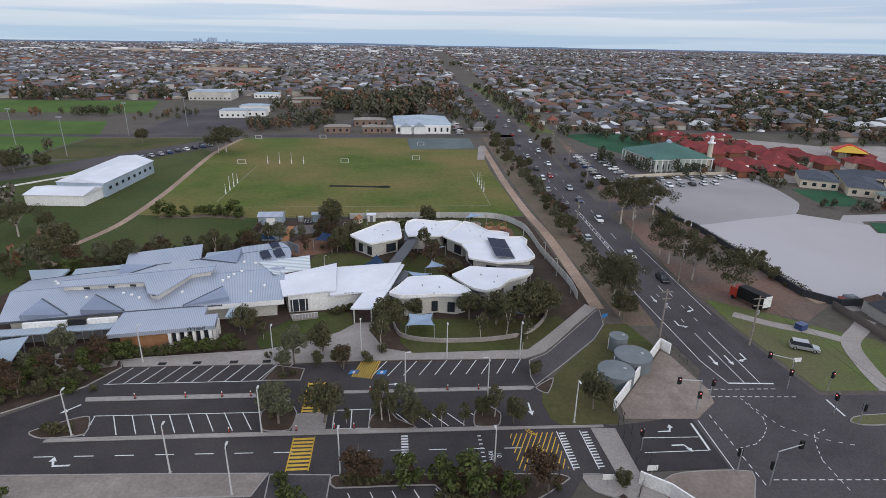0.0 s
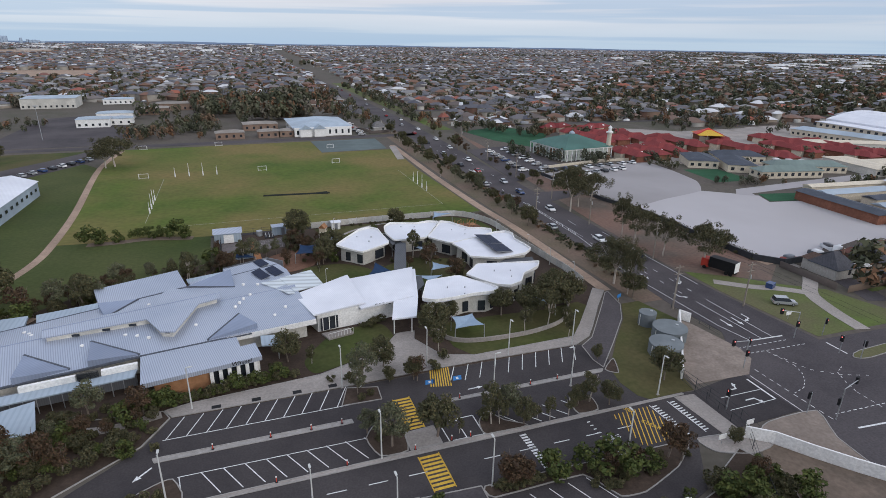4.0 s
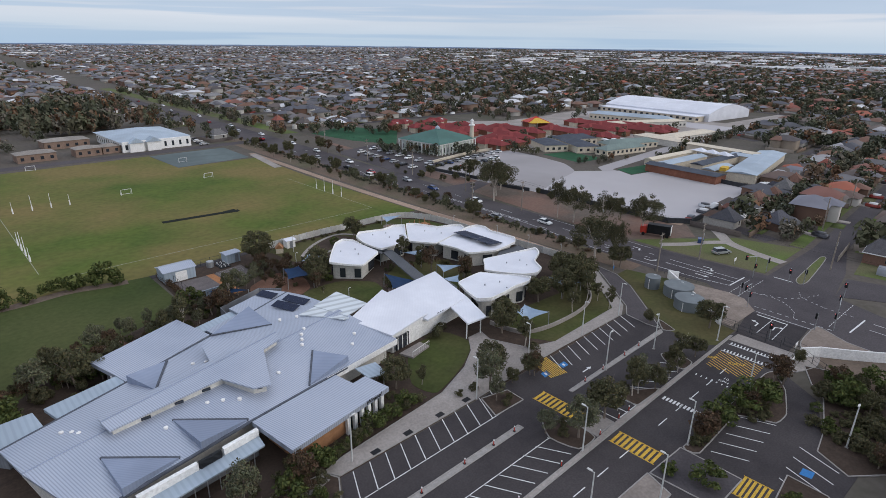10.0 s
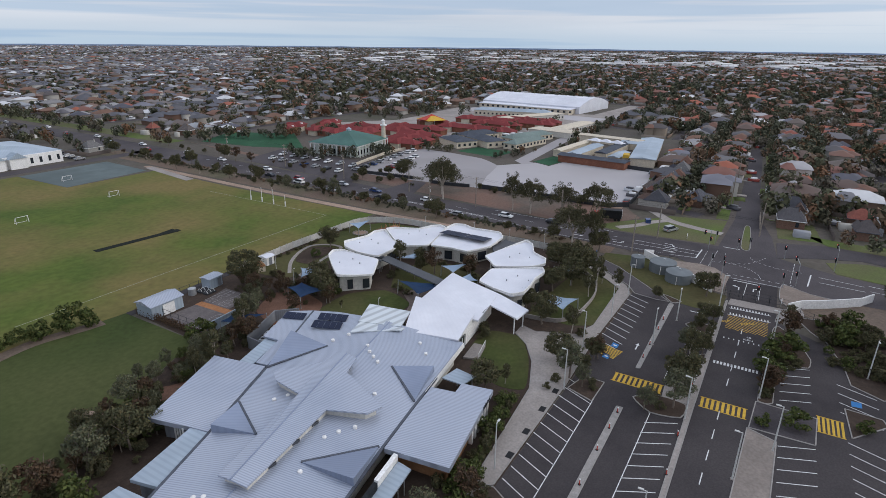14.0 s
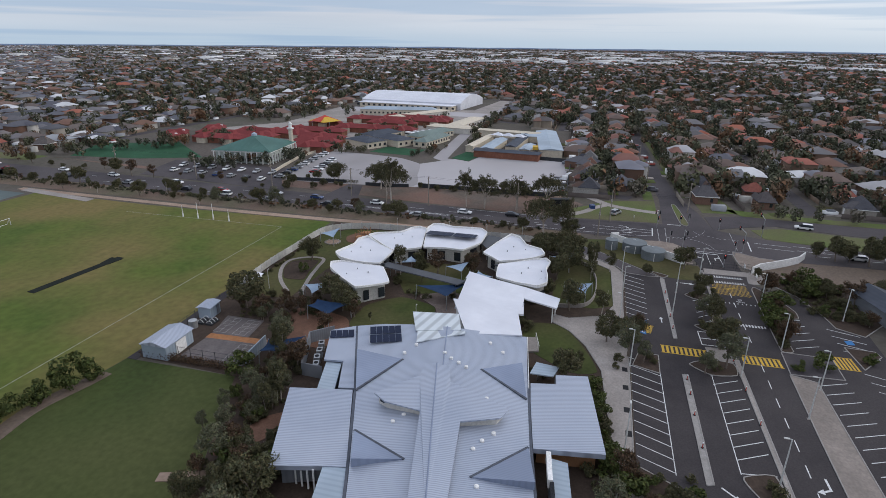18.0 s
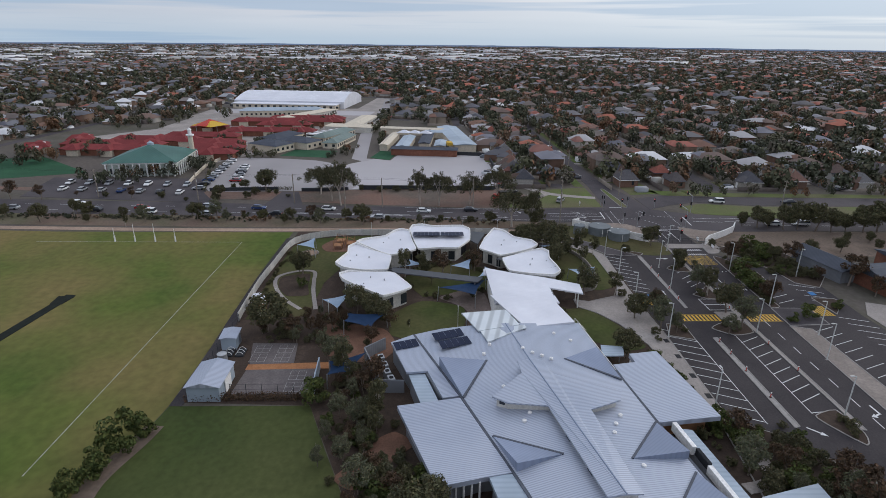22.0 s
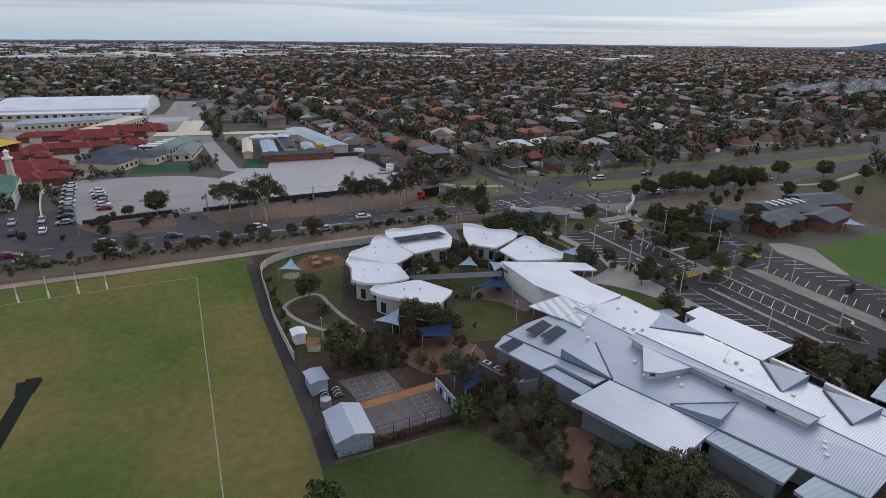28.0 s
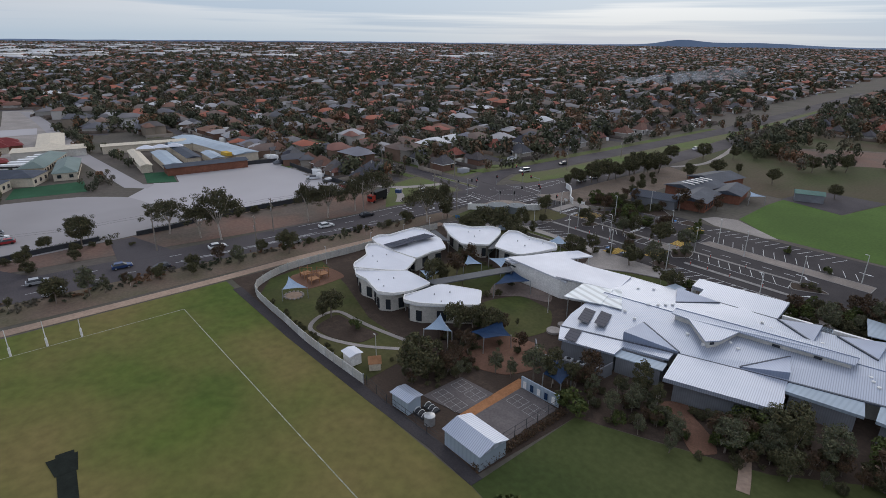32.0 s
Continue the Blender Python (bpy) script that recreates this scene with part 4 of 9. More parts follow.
kerbed("bed_disabled", ((-3.8, 46.6), (-7.7, 46.4), (-11.7, 46.2), (-6, 41.4), (-4.2, 41.8)), M_MULCH, "small mulched island with a shrub", "garden bed")
kerbed("corner_apron", smooth_loop(((24, 56.6), (31, 55.4), (33.2, 52), (29, 51.6), (24.5, 53.6)), 3), M_CONC, "pale concrete corner by the gate", "footpath", 0.1)
kerbed("median_island_a", smooth_loop(((71, 66), (92, 66.2), (92, 64.8), (71, 63.6), (67.8, 64.6)), 3), M_VERGE, "narrow grass median", "kerb", 0.12)
kerbed("corner_island", smooth_loop(((46.5, 55.6), (43.4, 50), (41.6, 42), (33.6, 53.6), (37, 56)), 3), M_DIRT, "bare corner behind the kerb", "footpath", 0.12)

# lane markings of the main road
road = bpy.data.objects["road_main"]


def dashes(pts, dash, gap, w=0.13):
    pts = [Vector(p) for p in pts]
    for a, b in zip(pts, pts[1:]):
        d = (b - a).normalized()
        s = 0.0
        while s < (b - a).length - dash * 0.5:
            p = a + d * s
            q = a + d * min(s + dash, (b - a).length)
            line("lane_dash", p, q, w, par=road, z=Z_ROAD + 0.02)
            s += dash + gap


dashes(((57.2, 118), (59.2, 150), (61, 193), (66, 300)), 3, 9)
dashes(((60.6, 112), (63.4, 150), (67, 193), (72, 300)), 3, 9)
dashes(((57.9, 91), (58.4, 112)), 1.5, 4.5)
dashes(((60.8, 91.3), (61.6, 112)), 1.5, 4.5)
for a, b in (((54.9, 75.6), (53.8, 82.5)), ((53.8, 82.5), (53.8, 111)), ((53.8, 111), (57.9, 138)), ((57.9, 138), (60.2, 175.5)), ((59.0, 138), (61.0, 175.5)), ((57.7, 75.6), (57.9, 91)), ((60.3, 75.4), (60.8, 91.3)), ((65.4, 100), (67.2, 140))):
    line("lane_line", a, b, 0.13, par=road, z=Z_ROAD + 0.02)
for i in range(9):  # hatched median
    line("hatch_line", (57.9 + 0.25 * i, 140 + 3.9 * i), (59.2 + 0.23 * i, 142.4 + 3.9 * i), 0.2, par=road, z=Z_ROAD + 0.02)
line("stop_line", (54.9, 75.6), (62.5, 75.0), 0.32, par=road, z=Z_ROAD + 0.02)
dashes(((50.3, 74.1), (62.6, 73.5)), 0.7, 0.5)
dashes(((49.9, 72.1), (63.9, 71.2)), 0.7, 0.5)
dashes(((47.2, 67.6), (47.0, 60.0), (46.9, 52.7)), 0.8, 0.7)
dashes(((54.5, 71.5), (55.1, 66.4), (54.2, 64.2), (52.6, 62.4), (50.4, 60.8), (47.0, 60.0)), 0.6, 0.6, 0.1)
dashes(((54.5, 71.5), (56.4, 64.4), (59.7, 61.6), (64.6, 59.6)), 0.6, 0.9, 0.1)
dashes(((62.6, 63.2), (60.2, 62.2), (58.8, 59.9), (57.5, 57.0), (57.1, 51.0)), 0.6, 0.6, 0.1)
line("lane_line", (44.8, 66.4), (44.2, 53.8), 0.13, par=road, z=Z_ROAD + 0.02)
line("stop_line", (48.5, 50.5), (57, 49.6), 0.3, par=road, z=Z_ROAD + 0.02)
dashes(((48.5, 54.0), (64, 53.0)), 0.7, 0.5)
line("stop_line", (68.2, 70.2), (68.0, 66.0), 0.3, par=road, z=Z_ROAD + 0.02)
for y in (48, 38):
    line("lane_line", (52.6, y), (51.8, y - 9), 0.14, par=road, z=Z_ROAD + 0.02)
    line("lane_line", (56.2, y), (55.2, y - 9), 0.14, par=road, z=Z_ROAD + 0.02)
dashes(((49.0, 34), (47.0, -40)), 3, 9)
dashes(((53.5, 34), (52.5, -40)), 3, 9)
for x, y, rz, b in ((56.2, 82.6, 178, 0), (56.3, 96.2, 178, 1), (59.1, 82.6, 178, 0), (62.4, 83.2, 178, -1), (62.7, 102.7, 178, -1), (56.6, 108, 178, 0)):
    arrow(x, y, rz, 1.15, b, road, Z_ROAD + 0.022)

# ---- school: grey-roofed main building ----


def roofed(name, top, wall_in, z0, roof_mat, wall_mat, label, thick=0.35, parent=None, category="building", fascia=None):
    """A roof plate over a wall block that stands in from its edge."""
    ob = parent or thing(name, label, category)
    part("roof", Shape().slab(top, thick), roof_mat, ob)
    lo = [(x, y, z - thick + 0.02) for x, y, z in inset(top, wall_in)]
    part("wall", Shape().wallblock(lo, z0), wall_mat, ob)
    return ob


def dome_vents(parent, pts, r=0.3):
    for x, y, z in pts:
        part("roof_vent", Shape().disc(x, y, z - 0.3, z + 0.22, r, 10, 0.12), M_WHITE, parent, "white roof vent")


main = thing("school_building", "long school building with blue-grey ribbed steel roofs", "building")
Z0 = 0.0
N_L, N_E, R_N, R_S, S_L, N_R, S_R = (-26.6, 134.2, 3.85), (-24.6, 124.5, 4.5), (-24.6, 117.8, 5.0), (-75.9, 107.4, 4.95), (-77.2, 115.6, 3.85), (-22.5, 103.8, 3.85), (-72.0, 96.6, 3.75)
part("roof", Shape().slab([N_L, (-25.2, 129.5, 4.2), N_E, R_N, R_S, S_L, (-62.3, 120.6, 3.85), (-45.8, 126.5, 3.85)], 0.32), M_ROOF, main)
part("roof", Shape().slab([R_N, N_R, (-41.3, 101.5, 3.8), (-51.4, 100.1, 3.78), S_R, R_S], 0.32), M_ROOF, main)
part("ridge_cap", Shape().tube(R_N, (-39, 115.0, 5.0), 0.1), M_ROOFT, main)
part("ridge_cap", Shape().tube((-66.6, 109.3, 4.97), R_S, 0.1), M_ROOFT, main)
wl = [(-26.0, 132, 3.7), (-26.2, 118, 4.5), (-24.2, 104.6, 3.6), (-51, 101.2, 3.5), (-70.8, 98, 3.5), (-74.6, 107.4, 4.4), (-75.8, 114.2, 3.6), (-60.5, 119.8, 3.6), (-44, 125.8, 3.6)]
part("wall", Shape().wallblock([(x, y, z - 0.1) for x, y, z in wl], Z0), M_RENDER, main)
part("fascia", Shape().slab([(-22.45, 103.72, 3.86), (-41.3, 101.35, 3.8), (-41.3, 101.25, 3.8), (-22.45, 103.62, 3.86)], 1.0), M_WHITE, main, "white fascia")
# dark box gutters
for a, b in (((-26.6, 134.35, 3.8), (-45.8, 126.72, 3.8)), ((-45.8, 126.72, 3.8), (-62.3, 120.85, 3.8)), ((-62.3, 120.85, 3.8), (-77.2, 115.8, 3.8)), ((-34, 102.3, 3.75), (-41.3, 101.35, 3.75)), ((-41.3, 101.35, 3.75), (-51.4, 99.95, 3.75)), ((-51.4, 99.95, 3.75), (-72, 96.5, 3.7))):
    d = Vector((b[0] - a[0], b[1] - a[1], 0)).normalized() * 0.18
    part("gutter", Shape().slab([(a[0] - d.y, a[1] + d.x, a[2] + 0.06), (b[0] - d.y, b[1] + d.x, b[2] + 0.06), (b[0] + d.y, b[1] - d.x, b[2] + 0.06), (a[0] + d.y, a[1] - d.x, a[2] + 0.06)], 0.3), M_GUTTER, main, "dark box gutter")


def pop_up(tri, mats, edge):
    """A tilted three-cornered roof plane that rises from the main roof, with an upright face and a dark valley line."""
    part("tilted_roof", Shape().wallblock(tri, 3.5), mats, main)
    a, b = Vector(tri[edge[0]]), Vector(tri[edge[1]])
    d = (b - a).normalized()
    k = Vector((-d.y, d.x, 0)) * 0.16
    part("valley_gutter", Shape().slab([tuple(a + k + Vector((0, 0, 0.05))), tuple(b + k + Vector((0, 0, 0.05))), tuple(b - k + Vector((0, 0, 0.05))), tuple(a - k + Vector((0, 0, 0.05)))], 0.25), M_GUTTER, main, "dark valley gutter")


pop_up([(-36.9, 130.0, 5.5), (-36.3, 122.3, 4.5), (-45.7, 126.6, 4.05)], M_ROOFT, (1, 2))
pop_up([(-35.8, 109.5, 4.45), (-32.9, 103.4, 4.9), (-41.2, 101.7, 4.0)], M_ROOFT, (0, 2))
pop_up([(-54.3, 123.2, 4.05), (-58.7, 114.8, 4.75), (-60.8, 120.9, 5.2)], M_ROOFT, (0, 1))
pop_up([(-51.6, 100.3, 4.0), (-59.4, 106.3, 4.6), (-58.6, 98.8, 4.95)], M_ROOFT, (0, 1))
pop_up([(-68.5, 104.6, 4.7), (-61.2, 99.0, 4.0), (-68.2, 97.0, 4.95)], M_ROOFT, (0, 1))

# raised cross-shaped clerestory
cl = thing("clerestory", "raised cross-shaped clerestory with pale walls and steel roof", "building")
RA, RB = (-38.9, 115.9, 6.35), (-66.9, 109.7, 6.2)
part("roof", Shape().slab([RA, (-39.2, 117.8, 6.1), (-42.4, 117.6, 6.05), (-48.0, 122.7, 5.75), (-49.5, 120.6, 5.75), (-50.4, 115.2, 5.9), (-66.9, 111.8, 5.8), RB], 0.22), M_ROOF, cl)
part("roof", Shape().slab([RA, RB, (-66.5, 107.6, 5.8), (-51.2, 109.4, 5.85), (-48.6, 104.4, 5.5), (-46.3, 103.6, 5.5), (-42.7, 112.8, 6.0), (-39.0, 113.9, 6.15)], 0.22), M_ROOF, cl)
part("ridge_cap", Shape().tube(RA, RB, 0.1), M_ROOFT, cl)
part("wall", Shape().wallblock([(-39.7, 117.3, 5.85), (-42.6, 117.1, 5.8), (-48.1, 122.0, 5.5), (-49.0, 120.4, 5.5), (-50.0, 114.8, 5.65), (-66.4, 111.4, 5.55), (-66.1, 108.0, 5.55), (-50.8, 109.8, 5.6), (-48.4, 105.0, 5.25), (-46.7, 104.4, 5.25), (-43.1, 113.2, 5.75), (-39.6, 114.4, 5.9)], 3.9), M_RENDER, cl)
for x, y, rz in ((-47.6, 104.62, -22), (-53.5, 109.38, -7), (-57.5, 108.92, -7), (-62, 108.4, -7), (-48.6, 121.3, 62), (-56, 113.6, 11), (-62, 112.4, 11)):
    part("window", Shape().box(x, y, 4.85, 0.8 if abs(rz) > 20 else 1.2, 0.12, 0.42, rz), M_GLASS, cl, "small dark clerestory window")
dome_vents(main, [(-43.9, 120.5, 4.55), (-47.3, 121.6, 4.3), (-51.9, 118.6, 4.45), (-50.2, 117.6, 4.5), (-31.8, 121.4, 4.75), (-34.6, 122.6, 4.6), (-33.5, 116.0, 5.0), (-34.8, 114.6, 4.95), (-35.6, 113.2, 4.85), (-36.4, 111.8, 4.75), (-27.4, 109.5, 4.4), (-29.6, 107, 4.2), (-43.2, 107.3, 4.3), (-50.6, 105.0, 4.3), (-52.5, 106.2, 4.35), (-54.4, 107.0, 4.4), (-60.6, 105.3, 4.4), (-69.8, 112.6, 4.45), (-70.8, 113.6, 4.35), (-69.2, 111.6, 4.55)])

north_wing = roofed("school_wing", [(-29.2, 138.3, 3.75), (-26.6, 134.5, 3.8), (-45.0, 127.2, 3.75), (-45.4, 129.6, 3.7), (-38.2, 131.9, 3.7), (-38.6, 135.2, 3.7)], 0.5, 0, M_ROOF, M_GREYW, "north wing with pale grey walls and steel roof")
roofed("covered_walk", [(-38.4, 134.9, 3.2), (-38.2, 132.3, 3.2), (-45.6, 130.2, 3.2), (-46.2, 132.8, 3.2)], 0.3, 0, M_BLUEROOF, M_GREYW, "low roofed walkway with open light well", 0.2)
wing_a = roofed("school_wing", [(-48.0, 136.2, 4.25), (-45.7, 127.1, 3.95), (-60.9, 121.5, 3.85), (-61.5, 124.2, 3.9), (-63.4, 130.7, 4.1)], 1.4, 0, M_ROOF, M_GREYW, "wide west classroom wing under a ribbed steel roof", 0.7)
for i in range(5):
    part("post", Shape().tube((-61.9 + 0.2 * i, 125.5 + 0.95 * i, 0), (-61.9 + 0.2 * i, 125.5 + 0.95 * i, 3.4), 0.13), M_WHITE, wing_a)
roofed("school_wing", [(-61.3, 124.4, 3.75), (-61.0, 121.3, 3.75), (-70.3, 118.2, 3.7), (-71.3, 122.3, 3.7)], 0.7, 0, M_BLUEROOF, M_GREYW, "low west annexe with flat steel roof", 0.5)
roofed("school_wing", [(-72.6, 122.3, 3.75), (-72.1, 117.6, 3.75), (-77.0, 115.9, 3.7), (-81.1, 122.0, 3.7)], 0.7, 0, M_BLUEROOF, M_GREYW, "low west annexe with flat steel roof", 0.5)
wing_b = roofed("school_wing", [(-32.8, 93.1, 4.0), (-50.4, 90.6, 3.95), (-51.4, 99.7, 3.75), (-41.3, 101.1, 3.75), (-36.6, 101.6, 3.75), (-36.0, 97.8, 3.85), (-33.6, 98.0, 3.95)], 1.5, 0, M_ROOF, M_TIMBER, "east wing with sign fascia and steel roof", 0.75)
for i in range(6):
    part("pier", Shape().box(-33.9 - 1.35 * i, 93.6 - 0.19 * i, 0, 0.55, 0.5, 3.2, 8), M_WHITE, wing_b, "white pier")
    part("window", Shape().box(-34.6 - 1.35 * i, 93.95 - 0.19 * i, 0.2, 0.85, 0.1, 2.8, 8), M_GLASS, wing_b, "tall dark glass panel")
for i in range(3):
    part("pier", Shape().box(-33.5 - 0.05 * i, 94.6 + 1.4 * i, 0, 0.5, 0.5, 3.2), M_WHITE, wing_b, "white pier")
# lettering on the fascia
cu = bpy.data.curves.new("sign_letters", "FONT")
cu.body, cu.size, cu.extrude, cu.shear = "Winjeel", 1.0, 0.03, 0.25
tmp = bpy.data.objects.new("tmp", cu)
me = bpy.data.meshes.new_from_object(tmp)
bpy.data.objects.remove(tmp)
me.materials.append(M_BLACK)
sign = new("sign_letters", me)
sign.parent = wing_b
tagged(sign, "black script lettering on the fascia")
sign.matrix_basis = pose(-37.6, 92.38, 3.42, 90, 0, 8.2)
# parapets, light wells and the long lower verandah on the east side
par = thing("verandah", "long lower verandah roof with white parapet walls", "building")
part("parapet", Shape().slab([(-51.6, 97.4, 3.9), (-56.6, 96.8, 3.9), (-56.6, 97.4, 3.9), (-51.6, 98.0, 3.9)], 1.3), M_WHITE, par, "white parapet wall")
part("parapet", Shape().slab([(-60.0, 96.4, 3.9), (-67.2, 95.6, 3.9), (-67.2, 96.2, 3.9), (-60.0, 97.0, 3.9)], 1.3), M_WHITE, par, "white parapet wall")
part("roof", Shape().slab([(-51.7, 97.3, 2.95), (-51.9, 95.2, 2.85), (-76, 92.3, 2.85), (-76, 94.8, 2.95)], 0.22), M_BLUEROOF, par)
part("wall", Shape().slab([(-52, 97.2, 2.9), (-76, 94.9, 2.9), (-76, 95.2, 2.9), (-52, 97.5, 2.9)], 2.9), M_GREYW, par)
for i in range(24):
    part("louvre", Shape().box(-57.0 - 0.12 * i, 96.9 - 0.014 * i, 2.9, 0.05, 0.5, 1.1, 8), M_DFENCE, par)
for i in range(14):
    part("post", Shape().tube((-53.5 - 1.6 * i, 95.2 - 0.19 * i, 0), (-53.5 - 1.6 * i, 95.2 - 0.19 * i, 2.8), 0.07, n=6), M_STEEL, par)
can = thing("freestanding_canopy", "pale flat-roofed canopy beside the verandah", "canopy")
part("roof", Shape().slab([(-69.5, 90.9, 3.0), (-64.4, 92.5, 3.1), (-62.3, 84.4, 3.1), (-68.4, 84.2, 3.0)], 0.18), M_BLUEROOF, can)
for x, y in ((-68.9, 90), (-64.9, 91.4), (-63, 85.2), (-67.9, 85)):
    part("post", Shape().tube((x, y, 0), (x, y, 2.9), 0.09), M_STEEL, can)
porch = thing("porch", "small side porch with steel roof", "canopy")
part("roof", Shape().slab([(-29.0, 101.4, 3.0), (-29.6, 97.6, 3.0), (-32.6, 98.4, 3.0), (-32.6, 102.1, 3.0)], 0.2), M_BLUEROOF, porch)
for x, y in ((-29.5, 101), (-29.9, 98.1)):
    part("post", Shape().tube((x, y, 0), (x, y, 2.9), 0.09), M_STEEL, porch)

# striped canopy between the main and the white building
canopy = thing("striped_canopy", "striped translucent canopy roof between the buildings", "canopy")
part("roof", Shape().slab([(-20.3, 125.6, 4.9), (-18.9, 117.0, 4.9), (-25.0, 115.2, 4.95), (-27.3, 122.9, 4.95)], 0.2), M_CANOPY, canopy)
part("roof", Shape().slab([(-27.0, 122.6, 4.85), (-25.0, 114.4, 4.9), (-26.4, 114.2, 5.15), (-31.2, 121.6, 4.95)], 0.2), M_CANOPY, canopy)
for x, y in ((-20.8, 124.6), (-19.6, 118), (-24, 123.4)):
    part("post", Shape().tube((x, y, 0), (x, y, 4.8), 0.1), M_STEEL, canopy)

# ---- white entry building ----
white = thing("white_school_building", "white school building of overlapping tilted roof plates", "building")
part("roof", Shape().slab([(-25.3, 114.2, 4.6), (-22.8, 104.6, 4.3), (-12.4, 106.8, 4.3), (-13.4, 119.4, 5.3)], 0.3), M_WROOF, white)
part("roof", Shape().slab([(-15.6, 118.6, 4.5), (-13.6, 105.4, 3.8), (-2.6, 106.6, 4.3), (1.2, 119.2, 5.3)], 0.35), M_WROOF, white)
part("roof", Shape().slab([(1.9, 119.4, 4.7), (-1.0, 119.6, 4.6), (-7.0, 105.6, 4.0), (-9.0, 99.4, 3.7), (-4.3, 99.0, 3.7), (-1.6, 106.4, 4.2)], 0.3), M_WROOF, white)
part("wall", Shape().wallblock([(-24.4, 113.4, 4.1), (-22.0, 105.6, 3.8), (-3, 107.6, 3.9), (0.6, 118.6, 4.5), (-14, 118.6, 4.5)], 0), M_WHITE, white)
part("window", Shape().box(-19.8, 105.45, 0.4, 3.4, 0.2, 2.6, 9), M_GLASS, white, "dark glazed entry doors")
for i in range(3):
    part("mullion", Shape().box(-21.1 + 1.25 * i, 105.2 + 0.2 * i, 0.4, 0.14, 0.2, 2.6, 9), M_WHITE, white)
for i, w in enumerate((0.5, 0.28, 0.5, 0.22, 0.5)):
    part("letter_bar", Shape().box(-10.4 + 0.7 * i, 105.9 + 0.06 * i, 3.55, w, 0.1, 0.5, 4), M_BLACK, white, "dark sign letters drawn as bars")
for x, y in ((-8.4, 100.2), (-5.0, 99.8)):
    part("post", Shape().tube((x, y, 0), (x, y, 3.6), 0.12), M_WHITE, white)
deck = thing("entry_deck", "low deck with white railing", "deck")
part("platform", Shape().slab([(-21.6, 104.2, 0.4), (-20.6, 101.6, 0.4), (-15.8, 102.6, 0.4), (-16.2, 104.8, 0.4)], 0.35), M_CONC, deck)
for i in range(9):
    part("baluster", Shape().tube((-20.6 + 0.6 * i, 101.65 + 0.125 * i, 0.4), (-20.6 + 0.6 * i, 101.65 + 0.125 * i, 1.4), 0.03, n=5), M_WHITE, deck)
part("handrail", Shape().tube((-20.7, 101.6, 1.4), (-15.8, 102.65, 1.4), 0.04), M_WHITE, deck)

# ---- ring of white pavilions ----
PAVS = (
    ("white pavilion with a wavy-edged roof by the round lawn", ((-11.8, 141.0), (-8.2, 145.6), (-4.0, 150.2), (-1.0, 151.4), (1.0, 149.8), (1.2, 147.4), (1.6, 141.0), (1.0, 139.4), (-6.4, 135.4), (-9.4, 138.4)), 4.1, 4.5),
    ("white pavilion with straight sides and a curved outer end", ((18.7, 150.2), (15.4, 145.9), (11.9, 140.9), (3.4, 141.2), (2.6, 147.6), (3.2, 151.2), (5.4, 153.2), (8.2, 152.6), (12.4, 151.4), (16.0, 151.7)), 4.1, 4.5),
    ("white pavilion with straight sides and a curved outer end", ((19.3, 150.1), (21.6, 148.6), (24.8, 143.2), (28.4, 141.2), (30.0, 139.4), (29.2, 137.2), (23.0, 136.2), (16.4, 135.0), (12.5, 140.9), (15.9, 145.6)), 4.1, 4.6),
    ("white pavilion with rows of solar panels", ((29.9, 137.0), (32.8, 136.2), (33.6, 133.6), (32.6, 130.6), (33.0, 126.6), (33.0, 122.6), (30.6, 120.6), (23.6, 121.0), (17.6, 124.4), (17.8, 129), (16.8, 134.3), (22.6, 135.6)), 4.1, 4.7),
    ("white pavilion with a curved end towards the street", ((17.2, 119.0), (24.4, 117.0), (30.4, 114), (28.6, 111.4), (24.0, 109.2), (21.2, 105.2), (18.2, 104.2), (16.0, 106.2), (12.4, 114.2), (14.6, 116.4)), 4.1, 4.6),
    ("white pavilion with a curved end and grey walls", ((10.4, 113.9), (14.4, 107.0), (15.2, 103.6), (13.0, 102.4), (9.0, 103.0), (4.6, 102.4), (0.6, 102.2), (-1.4, 104.2), (2.6, 113.2), (6.0, 113.8)), 4.1, 4.5),
)
RCX, RCY = 7.0, 126.0
